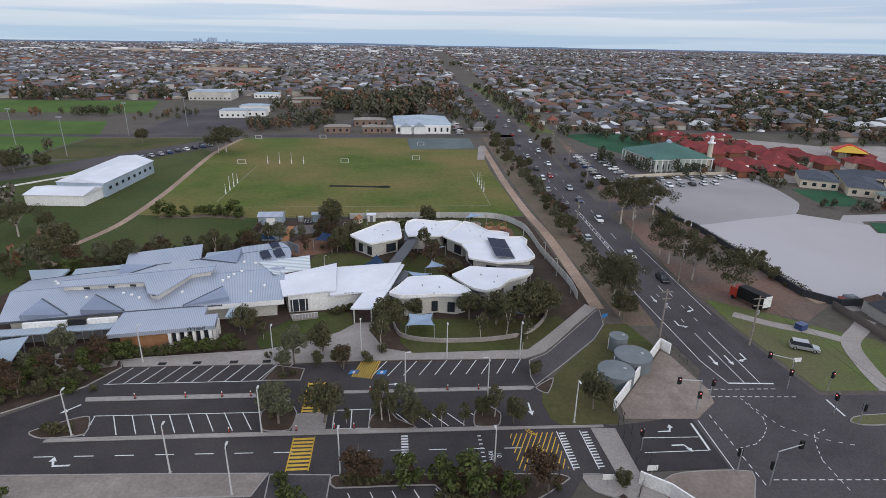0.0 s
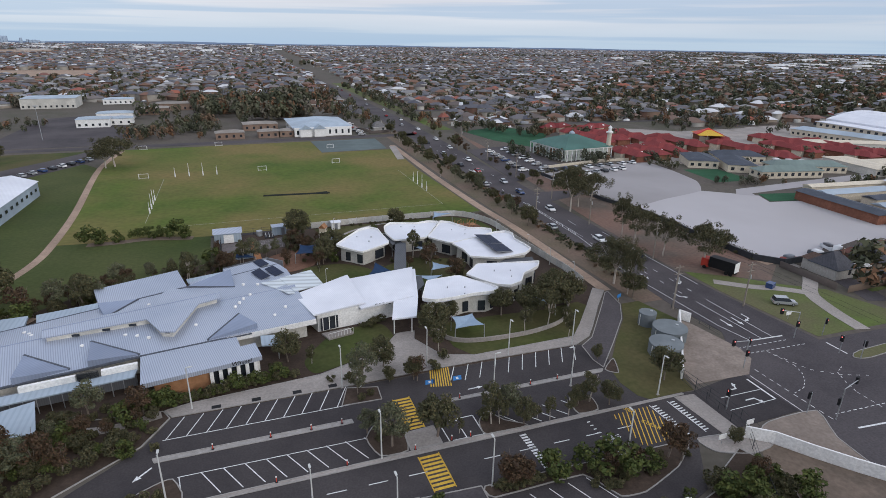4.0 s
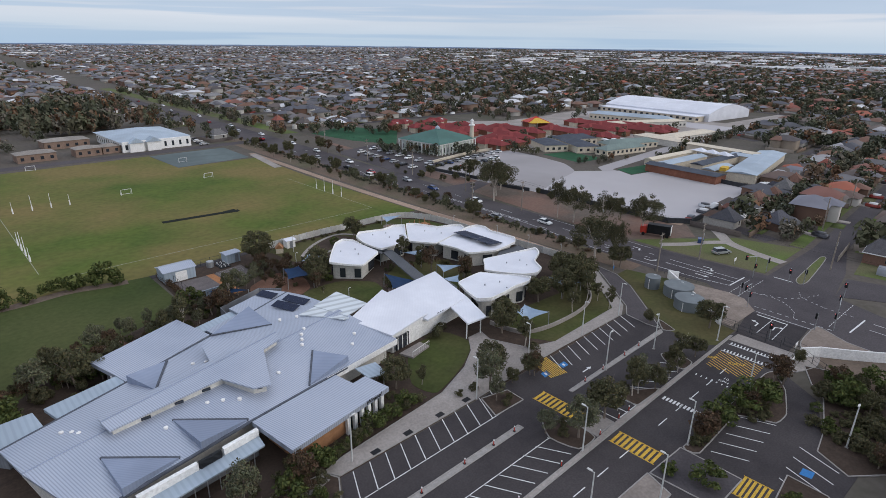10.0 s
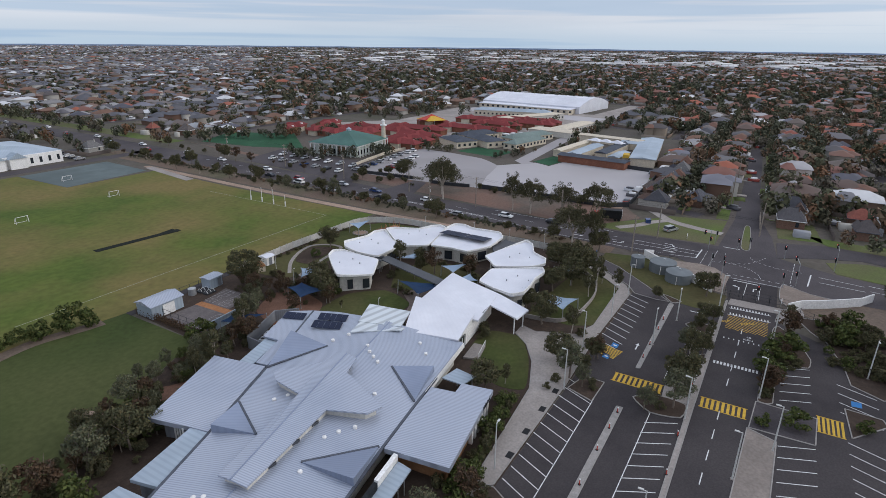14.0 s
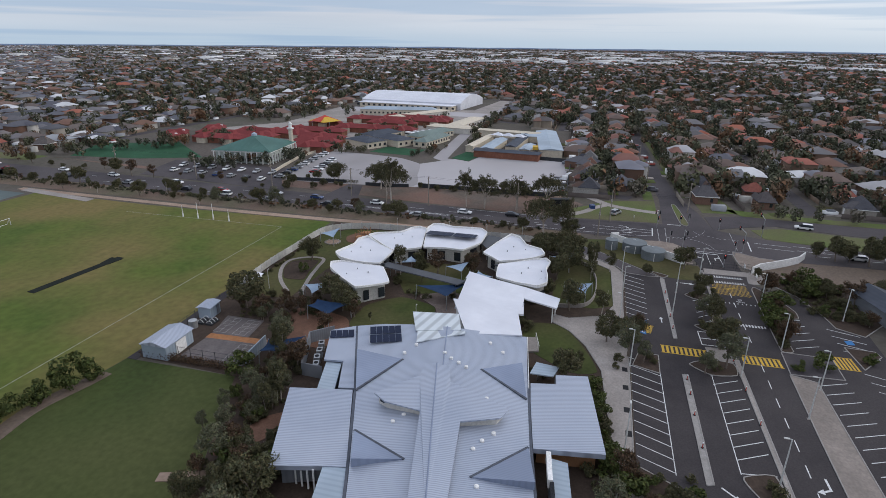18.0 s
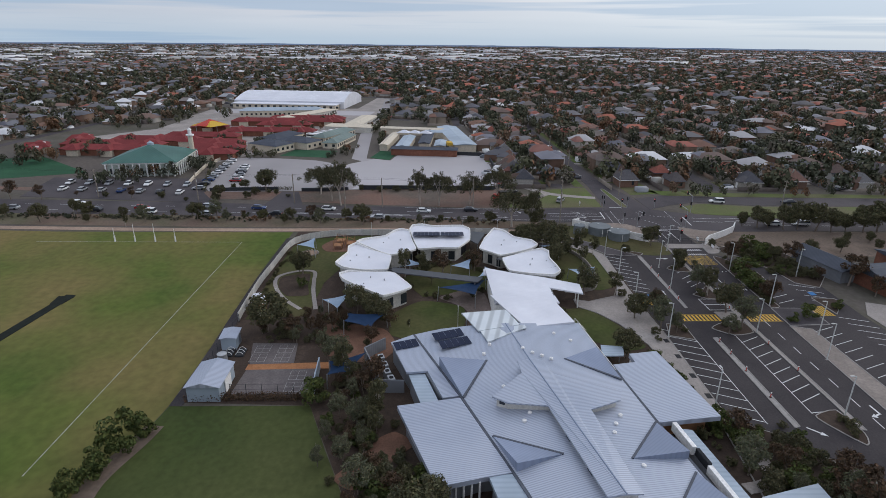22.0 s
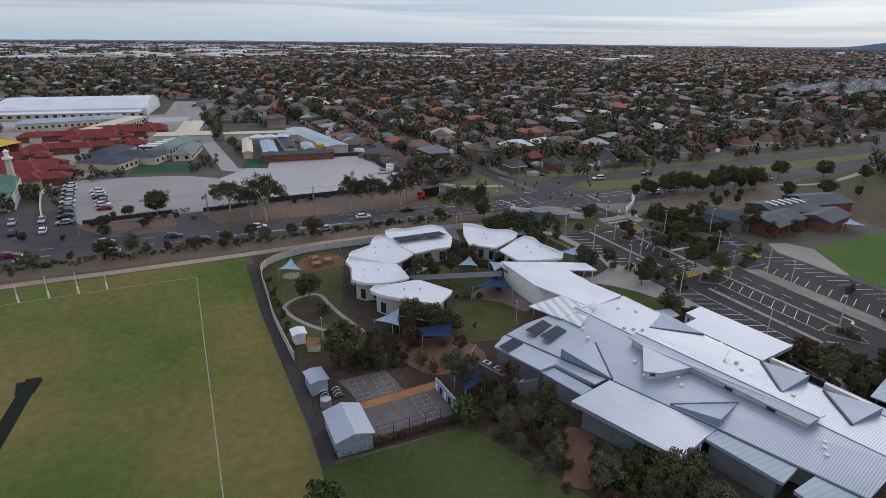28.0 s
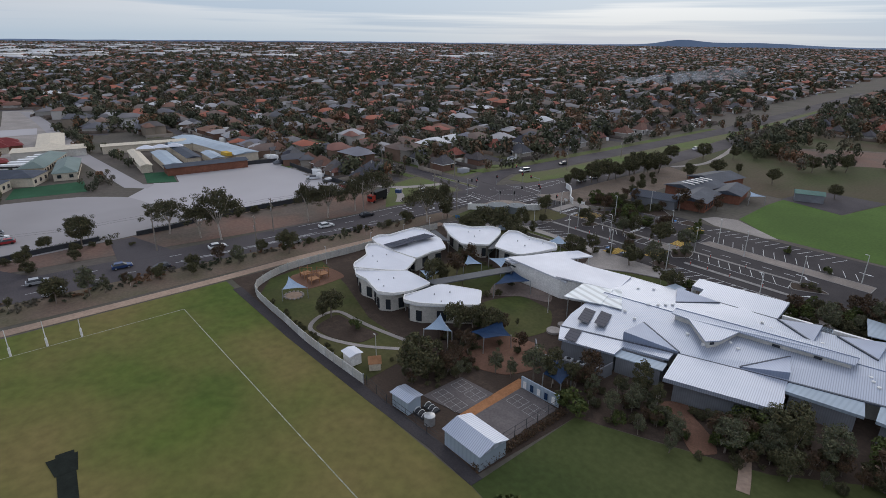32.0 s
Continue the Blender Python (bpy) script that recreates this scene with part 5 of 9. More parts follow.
for label, outline, z_lo, z_hi in PAVS:
    pv = thing("pavilion", label, "building", "ring of white pavilions")
    loop = smooth_loop(outline, 4, 0.22)
    dist = [math.hypot(x - RCX, y - RCY) for x, y in loop]
    d0, d1 = min(dist), max(dist)
    # the roof falls gently to the middle of its length and lifts to the street side
    top = [(x, y, z_lo + (z_hi - z_lo) * ((d - d0) / (d1 - d0)) ** 2) for (x, y), d in zip(loop, dist)]
    part("roof", Shape().slab(top, 0.3), M_WROOF, pv)
    wall_line = inset(top, 0.9)
    part("wall", Shape().wallblock([(x, y, z - 0.34) for x, y, z in wall_line], 0), M_RENDER, pv)
    n = len(top)
    rim = Shape()
    for i in range(n):
        a, b = Vector(top[i]), Vector(top[(i + 1) % n])
        fa, fb = ((dist[j] - d0) / (d1 - d0) for j in (i, (i + 1) % n))
        ha, hb = (0.06 + 0.5 * max(0, f - 0.45) / 0.55 for f in (fa, fb))
        if (b - a).length < 0.05:
            continue
        d = (b - a).normalized() * 0.09
        q = [(a.x - d.y, a.y + d.x), (b.x - d.y, b.y + d.x), (b.x + d.y, b.y - d.x), (a.x + d.y, a.y - d.x)]
        zs = (a.z + ha, b.z + hb, b.z + hb, a.z + ha)
        rim.slab([(x, y, z) for (x, y), z in zip(q, zs)], 0.42 + 0.35 * max(ha, hb))
    part("parapet", rim, M_WHITE, pv, "curved white parapet rim")
    for i in range(0, n, 4):
        a, b = Vector(wall_line[i]), Vector(wall_line[(i + 2) % n])
        mid = (a + b) / 2
        part("window", Shape().box(mid.x, mid.y, 0.5, max(0.8, (b - a).length * 0.8), 0.5, 2.2, math.degrees(math.atan2(b.y - a.y, b.x - a.x))), M_GLASS, pv)
    cx, cy = sum(p[0] for p in outline) / len(outline), sum(p[1] for p in outline) / len(outline)
    for dx, dy in ((1.5, 0.5), (-2.0, 1.6), (0.2, -2.6)):
        part("roof_vent", Shape().disc(cx + dx, cy + dy, 3.9, 4.6, 0.14, 8), M_STEEL, pv)
# dark link roofs between the pavilions
for poly in (((2.4, 149.0), (4.6, 147.6), (5.2, 140.6), (2.2, 139.6)), ((11.4, 115.4), (17.2, 105.8), (15.8, 105.0), (10.4, 113.4)), ((25.4, 121.2), (32.4, 120.6), (31.2, 116.2), (22, 119)), ((0, 119.6), (-2.6, 121), (3.4, 141), (6, 140)), ((2, 113), (-1, 110), (-1, 119), (3, 118))):
    lr = thing("link_roof", "dark grey flat link roof between pavilions", "roof", "link roofs")
    part("roof", Shape().slab([(x, y, 3.45) for x, y in poly], 0.25), material("charcoal_roof", (0.10, 0.105, 0.115), (0.085, 0.09, 0.10), 0.4, 0.6, stripes=(0.5, 0, 0.12)) if not bpy.data.materials.get("charcoal_roof") else bpy.data.materials["charcoal_roof"], lr)
    for x, y in inset(poly, 0.5):
        part("post", Shape().tube((x, y, 0), (x, y, 3.3), 0.09, n=6), M_STEEL, lr)
M_CHAR = bpy.data.materials["charcoal_roof"]


def solar_array(cx, cy, cz, rz, cols, rows, tilt=12.0, w=1.0, h=1.65):
    """A tilted rack of dark panels with pale frames, each panel a part."""
    ob = thing("solar_array", "tilted rack of dark solar panels on the roof", "solar panels", "rooftop solar", (cx, cy, cz))
    ob.rotation_euler = (0, 0, radians(rz))
    t = radians(tilt)
    for r in range(rows):
        for c in range(cols):
            x, s = (c - cols / 2) * (w + 0.05), r * (h + 0.05)
            q = [(x, s), (x + w, s), (x + w, s + h), (x, s + h)]
            part("panel", Shape().slab([(a, b * math.cos(t), 0.25 + b * math.sin(t)) for a, b in q], 0.04), M_SOLAR, ob)
    for c in (0, cols):
        x = (c - cols / 2) * (w + 0.05)
        part("rail", Shape().tube((x, 0, 0.16), (x, rows * h * math.cos(t), 0.16 + rows * h * math.sin(t)), 0.05, n=4), M_STEEL, ob)
    return ob


solar_array(-27.0, 128.7, 4.55, 111, 5, 1, -10, 1.05, 2.1)
solar_array(-29.9, 127.6, 4.6, 111, 5, 1, -10, 1.05, 2.1)
solar_array(-29.4, 136.0, 3.95, 111, 4, 1, -8, 1.0, 2.1)
solar_array(28.2, 132.4, 4.4, 90, 7, 2, 7, 0.95, 2.3)
solar_array(28.2, 125.6, 4.4, 90, 6, 2, 7, 0.95, 2.3)

# plant yard beside the north wing
yard = thing("plant_yard", "walled plant yard with air-conditioning units", "enclosure")
for a, b in (((-28.6, 143.0), (-25.2, 139.6)), ((-28.6, 143.0), (-38.6, 139.4)), ((-38.6, 139.4), (-38.8, 135.6))):
    d = Vector((b[0] - a[0], b[1] - a[1])).normalized() * 0.1
    part("screen_wall", Shape().slab([(a[0] - d.y, a[1] + d.x, 2.4), (b[0] - d.y, b[1] + d.x, 2.4), (b[0] + d.y, b[1] - d.x, 2.4), (a[0] + d.y, a[1] - d.x, 2.4)], 2.4), M_GREYW, yard)
for x, y in ((-30, 140), (-32.4, 139.2), (-34.6, 138.6), (-36.6, 137.8)):
    ac = thing("air_conditioner", "grey rooftop-style air conditioning unit", "air conditioner", "plant yard units")
    part("cabinet", Shape().box(x, y, 0, 1.5, 1.0, 1.5, 20), M_STEEL, ac)
    part("fan_grille", Shape().disc(x, y, 1.5, 1.56, 0.38, 14), M_BLACK, ac)

# ---- school grounds: fences, sails, sheds, courts ----
fence = thing("boundary_fence", "curved pale panel fence round the school grounds", "fence")
FL = smooth_line(((-14.2, 169.7), (-4, 170.2), (5.4, 170.4), (14, 170.0), (22.3, 169.8), (29.4, 169.2), (33.4, 167.2), (36.4, 162.6), (38.4, 156.5), (38.7, 147.5), (38.6, 138), (39.4, 126), (40, 116), (39.4, 108)), 8)
pts = [Vector(FL[0])]
for p in FL[1:]:
    p = Vector(p)
    if (p - pts[-1]).length > 2.3:
        pts.append(p)
for i, (a, b) in enumerate(zip(pts, pts[1:])):
    d = (b - a).normalized() * 0.05
    part("panel", Shape().slab([(a.x - d.y, a.y + d.x, 1.85), (b.x - d.y, b.y + d.x, 1.85), (b.x + d.y, b.y - d.x, 1.85), (a.x + d.y, a.y - d.x, 1.85)], 1.8), M_FENCE, fence)
    part("post", Shape().box(a.x, a.y, 0, 0.14, 0.14, 2.0), M_STEEL, fence)


def low_wall(name, pts, h, w, mat, label):
    ob = thing(name, label, "wall")
    for a, b in zip(pts, pts[1:]):
        a, b = Vector(a[:2]), Vector(b[:2])
        d = (b - a).normalized() * w / 2
        part("wall_panel", Shape().slab([(a.x - d.y, a.y + d.x, h), (b.x - d.y, b.y + d.x, h), (b.x + d.y, b.y - d.x, h), (a.x + d.y, a.y - d.x, h)], h), mat, ob)
    return ob


low_wall("garden_wall", smooth_line(((-0.8, 101), (-0.3, 97), (1.0, 94), (4.6, 92.3), (10.2, 91.6), (17.7, 91.8), (24.6, 93.8), (29.0, 98.4), (31.6, 104), (32.4, 108)), 3), 0.9, 0.25, M_CONC, "low curved concrete garden wall")
low_wall("corner_wall", ((32.9, 69.5), (37, 74.2), (41, 78.9), (45, 83.5), (48.5, 87.6), (49.4, 85.4)), 2.0, 0.3, M_WHITE, "tall white wall round the water tanks")
low_wall("roadside_wall", ((30.6, 54.6), (33.6, 52.2), (36, 48.6), (39.0, 44.6), (42, 41.0), (46, 38.4)), 2.0, 0.25, M_WHITE, "white panel wall along the corner")
low_wall("lot_wall", ((88.2, 212.6), (89.2, 200), (90.2, 188)), 1.3, 0.5, M_DFENCE, "dark fence at the lot's edge")
low_wall("lot_wall", ((88.6, 179), (88.8, 170), (90.6, 162)), 1.3, 0.5, M_DFENCE, "dark fence at the lot's edge")
low_wall("lot_wall", ((91.4, 158), (91.6, 146), (91.2, 128), (91.2, 108), (96, 102.6), (128, 103), (157.6, 103.4)), 1.7, 0.35, M_DFENCE, "dark fence round the gravel lot")
low_wall("lot_wall", ((157.8, 104), (162, 128), (166.6, 146)), 1.7, 0.3, M_DFENCE, "dark fence round the gravel lot")
low_wall("cream_wall", ((96, 224), (112, 227), (132, 230), (150, 228)), 1.2, 0.4, M_CREAM, "low cream wall before the prayer hall")


def rail_fence(pts, h, label, step=2.4):
    ob = thing("steel_fence", label, "fence")
    for a, b in zip(pts, pts[1:]):
        a, b = Vector(a), Vector(b)
        n = max(1, int((b - a).length / step))
        for i in range(n):
            p, q = a + (b - a) * i / n, a + (b - a) * (i + 1) / n
            part("post", Shape().tube((p.x, p.y, 0), (p.x, p.y, h), 0.05, n=5), M_DFENCE, ob)
            for z in (0.25, h * 0.55, h - 0.08):
                part("rail", Shape().tube((p.x, p.y, z), (q.x, q.y, z), 0.028, n=4), M_DFENCE, ob)
    return ob


rail_fence(((32.6, 69), (32.2, 65.8), (31.6, 58), (31.4, 55)), 1.8, "dark steel gate and fence across the driveway")
rail_fence(((31.4, 54.6), (28, 50), (24, 44), (22, 36)), 1.8, "dark steel fence along the bank")
rail_fence(((-14.6, 169.4), (-21, 169.9), (-33, 169.6)), 1.8, "dark wire fence beside the path")
rail_fence(((-39.3, 163), (-39.3, 150.6)), 2.2, "tall dark wire court fence")
rail_fence(((50.6, 92), (50.8, 79)), 1.2, "low steel roadside guard rail")


def sail(pts, mat, label, post_h=None):
    """A tensioned cloth that sags to its middle, on leaning posts."""
    ob = thing("shade_sail", label, "shade sail", "shade sails")
    P = [Vector(p) for p in pts]
    n = len(P)
    mid = sum(P, Vector()) / n
    mid.z -= 0.35
    sh = Shape()
    loop = []
    for i in range(n):
        a, b = P[i], P[(i + 1) % n]
        for s in range(6):
            t = s / 6
            q = a.lerp(b, t)
            q = q.lerp(mid, 0.16 * math.sin(math.pi * t))
            loop.append(q)
    inner = [p.lerp(mid, 0.5) - Vector((0, 0, 0.05)) for p in loop]
    m = len(loop)
    up = [tuple(p) for p in loop] + [tuple(p) for p in inner] + [tuple(mid)]
    f = [(i, (i + 1) % m, (i + 1) % m + m, i + m) for i in range(m)] + [(i + m, (i + 1) % m + m, 2 * m) for i in range(m)]
    k = len(up)
    sh.add(up + [(x, y, z - 0.04) for x, y, z in up], f + [tuple(k + j for j in reversed(q)) for q in f])
    part("cloth", sh, mat, ob)
    for p in P:
        o = p + (p - mid) * 0.04
        part("post", Shape().tube((o.x, o.y, 0), (p.x, p.y, p.z + 0.15), 0.09, n=6), M_STEEL, ob)
    return ob


sail(((2.3, 97.6, 3.2), (7.0, 98.6, 2.6), (6.9, 92.6, 3.2), (1.7, 94.0, 2.5)), M_SAILP, "pale blue four-cornered shade sail")
sail(((21.3, 103.0, 3.2), (24.9, 97.0, 2.8), (19.6, 98.2, 2.8)), M_SAILP, "pale blue triangular shade sail")
sail(((-4.8, 129.6, 3.2), (0.4, 119.0, 2.8), (-8.6, 122.0, 3.2)), M_SAILN, "navy blue shade sail in the courtyard")
sail(((-16.2, 147.6, 2.8), (-17.0, 140.0, 3.2), (-21.8, 142.6, 2.6), (-20.0, 147.8, 3.1)), M_SAILN, "navy blue shade sail over the play area")
sail(((-10.0, 153.6, 2.8), (-8.0, 147.8, 3.3), (-13.8, 150.0, 2.7)), M_SAILP, "pale blue triangular shade sail")
sail(((-34.1, 148.2, 3.0), (-31.2, 142.4, 3.0), (-36.8, 144.4, 2.7), (-37.5, 148, 2.6)), M_SAILN, "navy blue shade sail under the trees")
sail(((23.0, 166.0, 2.8), (27.6, 162.2, 3.2), (21.0, 161.2, 2.6)), M_SAILP, "pale blue shade sail over a sandpit")
sail(((8.6, 126.4, 2.8), (12.4, 121.4, 3.2), (6.8, 122.2, 2.6)), M_SAILP, "pale shade sail inside the ring")
sail(((2.0, 120.4, 2.7), (4.4, 114.6, 3.2), (8.0, 118.4, 2.7)), M_SAILP, "pale shade sail inside the ring")
sail(((12.8, 136.4, 2.7), (9.2, 132.6, 3.0), (7.6, 138.6, 2.8)), M_SAILP, "pale shade sail inside the ring")

structure("play_bark", sheet(smooth_loop(((34.6, 158), (33, 149.2), (26, 149), (25.2, 158.6), (29.6, 161))), Z_PATH), M_BARK, "reddish bark play area", "ground")
structure("play_bark_b", sheet(smooth_loop(((-15, 151), (-17.5, 140.6), (-24.5, 137.6), (-30, 141), (-27.5, 149.6), (-20, 153))), Z_PATH), M_BARK, "reddish bark play area under trees", "ground")
structure("west_bark", sheet(smooth_loop(((-48.4, 136.5), (-51, 133.6), (-53.6, 136), (-57.6, 138.6), (-59.6, 141.4), (-57.4, 144), (-53.6, 140.8), (-50, 139))), Z_PATH), M_BARK, "reddish bark clearing", "ground")
structure("west_path", band(smooth_line(((-62, 138), (-64, 143), (-65, 146)), 4), 1.6, Z_PATH + 0.008), M_SAND, "sandy garden path", "path")
structure("south_path", band(smooth_line(((-74, 128), (-82, 133), (-90, 140), (-88, 148)), 4), 2.4, Z_PATH), M_SAND, "sandy garden path", "path")
structure("play_bed", sheet(smooth_loop(((8, 166.4), (10, 160.4), (3, 159.4), (-2, 158.4), (-2.4, 163), (2.6, 166))), Z_BED), M_MULCH, "brown mulched bed in the play lawn", "garden bed")
structure("play_path", band(smooth_line(((-9, 155.4), (0, 157.6), (6, 158.6), (11.3, 159.6), (11.6, 163.6), (8.4, 167.4), (3, 166.8), (-3.6, 163.4), (-9, 158.6)), 6), 0.9, Z_BED + 0.01), M_CONC, "winding concrete path round a bed", "path")
for n, poly, mat, label in (("court_a", ((-23.0, 164.3), (-23.0, 156.0), (-30.0, 155.2), (-30.2, 162.8)), M_COURT, "grey asphalt play court with white grids"), ("court_b", ((-32.0, 162.8), (-31.6, 150.2), (-39.0, 150.6), (-39.2, 163.2)), M_COURT, "grey asphalt play court with white grids"), ("orange_strip", ((-30.3, 163.0), (-29.6, 148.8), (-31.6, 148.8), (-32.0, 163.0)), material("orange_surface", (0.36, 0.17, 0.08), (0.29, 0.135, 0.065), 0.5, 0.9, grain=3.0), "orange-brown surfaced strip between courts")):
    ob = structure(n, sheet(poly, Z_PATH), mat, label, "court")
    if n != "orange_strip":
        xs, ys = [p[0] for p in poly], [p[1] for p in poly]
        for gx, gy in ((0.28, 0.27), (0.28, 0.73), (0.72, 0.27), (0.72, 0.73)):
            if n == "court_b" and gy > 0.5:
                continue
            cx, cy = min(xs) + gx * (max(xs) - min(xs)), min(ys) + gy * (max(ys) - min(ys))
            for k in (-1.3, 0, 1.3):
                line("court_line", (cx - 1.3, cy + k), (cx + 1.3, cy + k), 0.05, M_OLDPAINT, par=ob, z=Z_PATH + 0.014)
                line("court_line", (cx + k, cy - 1.3), (cx + k, cy + 1.3), 0.05, M_OLDPAINT, par=ob, z=Z_PATH + 0.02)


def shed(name, label, cx, cy, sx, sy, h, rise, turn, wall_mat, roof_mat, gable=True, category="shed", over=0.3):
    ob = thing(name, label, category)
    part("wall", Shape().box(cx, cy, 0, sx, sy, h, turn), wall_mat, ob)
    r = Shape()
    (r.gable if gable else r.hip)(cx, cy, h + 0.004, sx + 2 * over, sy + 2 * over, rise, turn)
    part("roof", r, roof_mat, ob)
    return ob


s1 = shed("storage_shed", "grey steel storage shed with low gable roof", -37.4, 166.6, 7.0, 5.0, 2.7, 0.8, 0, M_BLUEROOF, M_ROOF)
part("roller_door", Shape().box(-37.2, 164.0, 0.02, 2.6, 0.12, 2.3), M_WHITE, s1, "white roller door")
s2 = shed("garden_shed", "small pale steel shed with skillion roof", -23.6, 168.0, 3.6, 2.6, 2.5, 0.25, 5, M_BLUEROOF, M_ROOF)
part("door", Shape().box(-22.6, 166.66, 0.05, 0.9, 0.08, 2.0, 5), M_GREYW, s2)
s3 = shed("garden_shed", "small white shed on the play lawn", -7.4, 167.6, 2.4, 2.2, 2.2, 0.3, 0, M_WHITE, M_WROOF)
part("door", Shape().box(-7.4, 166.46, 0.05, 0.9, 0.08, 1.9), M_GREYW, s3)
s4 = shed("cubby_house", "small pale timber cubby house", -11.4, 165.6, 2.0, 1.8, 1.4, 1.1, 60, M_CREAM, M_TIMBER, over=0.15)
part("window", Shape().box(-10.55, 165.1, 0.6, 0.5, 0.08, 0.5, 60), M_GLASS, s4)
mw = thing("mural_wall", "pale painted wall at the end of the court", "wall")
part("wall", Shape().box(-35.2, 150.2, 0, 7.4, 0.2, 2.2, 3), M_BLUEROOF, mw)
for i in range(5):
    part("painted_panel", Shape().box(-38 + 1.4 * i, 150.34 + 0.07 * i, 0.4, 0.6, 0.05, 1.2, 3), M_SAILN if i % 2 else M_WHITE, mw)
tk = thing("rain_tank", "small grey round rain tank", "water tank")
part("tank", Shape().disc(-29.0, 167.8, 0, 1.5, 0.85, 18, 0.2), M_STEEL, tk)
for i in range(6):
    pb = thing("planter_arch", "pale hoop over a vegetable bed", "planter", "vegetable hoops")
    x, y = -25.6 - 0.9 * (i // 2), 165.4 + 2.0 * (i % 2)
    sh = Shape()
    for s in range(6):
        a, b = math.pi * s / 6, math.pi * (s + 1) / 6
        sh.tube((x, y + 0.7 * math.cos(a), 0.05 + 0.8 * math.sin(a)), (x, y + 0.7 * math.cos(b), 0.05 + 0.8 * math.sin(b)), 0.05, n=5)
    part("hoop", sh, M_WHITE, pb)
    part("bed", Shape().box(x, y, 0, 0.7, 1.5, 0.35), M_DFENCE, pb)
for x, y in ((29, 153), (31.5, 156), (27.6, 156.2)):
    pl = thing("play_frame", "timber play equipment on bark", "play equipment", "play frames")
    for dx, dy in ((-1, -1), (1, -1), (1, 1), (-1, 1)):
        part("post", Shape().tube((x + dx, y + dy, 0), (x + dx, y + dy, 2.6), 0.09, n=6), M_TIMBER, pl)
    part("deck", Shape().box(x, y, 1.1, 2.2, 2.2, 0.12), M_TIMBER, pl)
    part("beam", Shape().tube((x - 1, y - 1, 2.6), (x + 1, y + 1, 2.6), 0.07, n=6), M_TIMBER, pl)
sand = thing("sandpit", "round sandpit edged with pale rocks", "sandpit")
part("sand", Shape().disc(24, 163, 0.05, 0.16, 1.9, 20), M_SAND, sand)
for i in range(14):
    a = 2 * math.pi * i / 14
    part("rock", Shape().disc(24 + 2.0 * math.cos(a), 163 + 2.0 * math.sin(a), 0, 0.28, 0.3, 7, 0.1), M_CONC, sand)
for i, (x, y) in enumerate(((-22.6, 128.2), (-23, 131.5))):
    rs = thing("concrete_seat", "round concrete garden seat", "seat", "courtyard seats")
    part("seat", Shape().disc(x, y, 0, 0.45, 1.0 + 0.4 * (i == 1), 16), M_CONC, rs)

rail_fence(((33.2, 69.6), (33.5, 64), (33.6, 58), (32.8, 54.2)), 1.8, "dark steel fence beside the school gate")
structure("gate_path", sheet(((28.0, 65.8), (31.6, 65.4), (31.5, 55.2), (28.4, 55.9)), Z_PATH), M_CONC, "grey concrete path inside the gate", "footpath")
structure("drive_concrete", band(smooth_line(((80.4, 71.6), (82.4, 79), (86, 87), (92, 92), (97, 96))), 3.2, Z_PATH), M_CONC, "pale concrete driveway across the verge", "driveway")
structure("drive_loop", band(smooth_line(((70.2, 100), (76, 95), (81.4, 92), (86, 88))), 2.6, Z_PATH + 0.004), M_CONC, "pale concrete driveway across the verge", "driveway")
structure("verge_track", band(smooth_line(((93, 104), (92.4, 112), (92.2, 130), (92, 150))), 2.4, Z_PATH), M_SAND, "worn dirt track beside the lot fence", "path")
# water tanks
for x, y, r, h, label in ((40.4, 87.6, 1.65, 2.7, "tall ribbed grey-green water tank"), (40.7, 81.6, 3.15, 2.4, "broad grey water tank with a flat lid"), (36.0, 77.2, 2.95, 2.3, "broad grey water tank with a flat lid")):
    ob = thing("water_tank", label, "water tank", "water tanks")
    part("shell", Shape().disc(x, y, 0, h, r, 32, 0.12), M_TANK, ob)
    part("lid_rim", Shape().disc(x, y, h, h + 0.09, r + 0.06, 32, 0.1), M_TANK, ob)
    part("hatch", Shape().disc(x + r * 0.5, y, h + 0.09, h + 0.28, 0.3, 12), M_STEEL, ob)
    part("pipe", Shape().tube((x - r - 0.12, y, 0), (x - r - 0.12, y, h - 0.2), 0.07, n=6), M_WHITE, ob)
    for k in range(1, 5):
        part("rib", Shape().disc(x, y, h * k / 5, h * k / 5 + 0.07, r + 0.035, 32), M_TANK, ob)

# ---- oval: pitch, posts, goals, lines ----
pitch = thing("cricket_pitch", "dark covered cricket pitch on the oval", "cricket pitch")
part("end_flap", Shape().slab([(x, y, Z_GRASS + 0.075) for x, y in ((-2.4, 212.3), (-2.7, 208.6), (-6.6, 209.2), (-6.4, 211.8))], 0.05), M_PITCH, pitch)
part("cover", Shape().slab([(x, y, Z_GRASS + 0.06) for x, y in ((-25.1, 211.4), (-1.9, 208.9), (-1.7, 211.1), (-24.9, 213.6))], 0.05), M_PITCH, pitch)
oval = bpy.data.objects["oval_grass"]
M_FADED = material("faded_line_paint", (0.34, 0.35, 0.28), (0.20, 0.21, 0.13), 1.2, 0.9, grain=3.0)
for a, b in (((32.6, 183.6), (-56.6, 183.9)), ((32.6, 183.6), (32.9, 240)), ((-60.6, 190), (-60.2, 250))):
    line("field_line", a, b, 0.17, M_FADED, Z_GRASS + 0.012, oval)
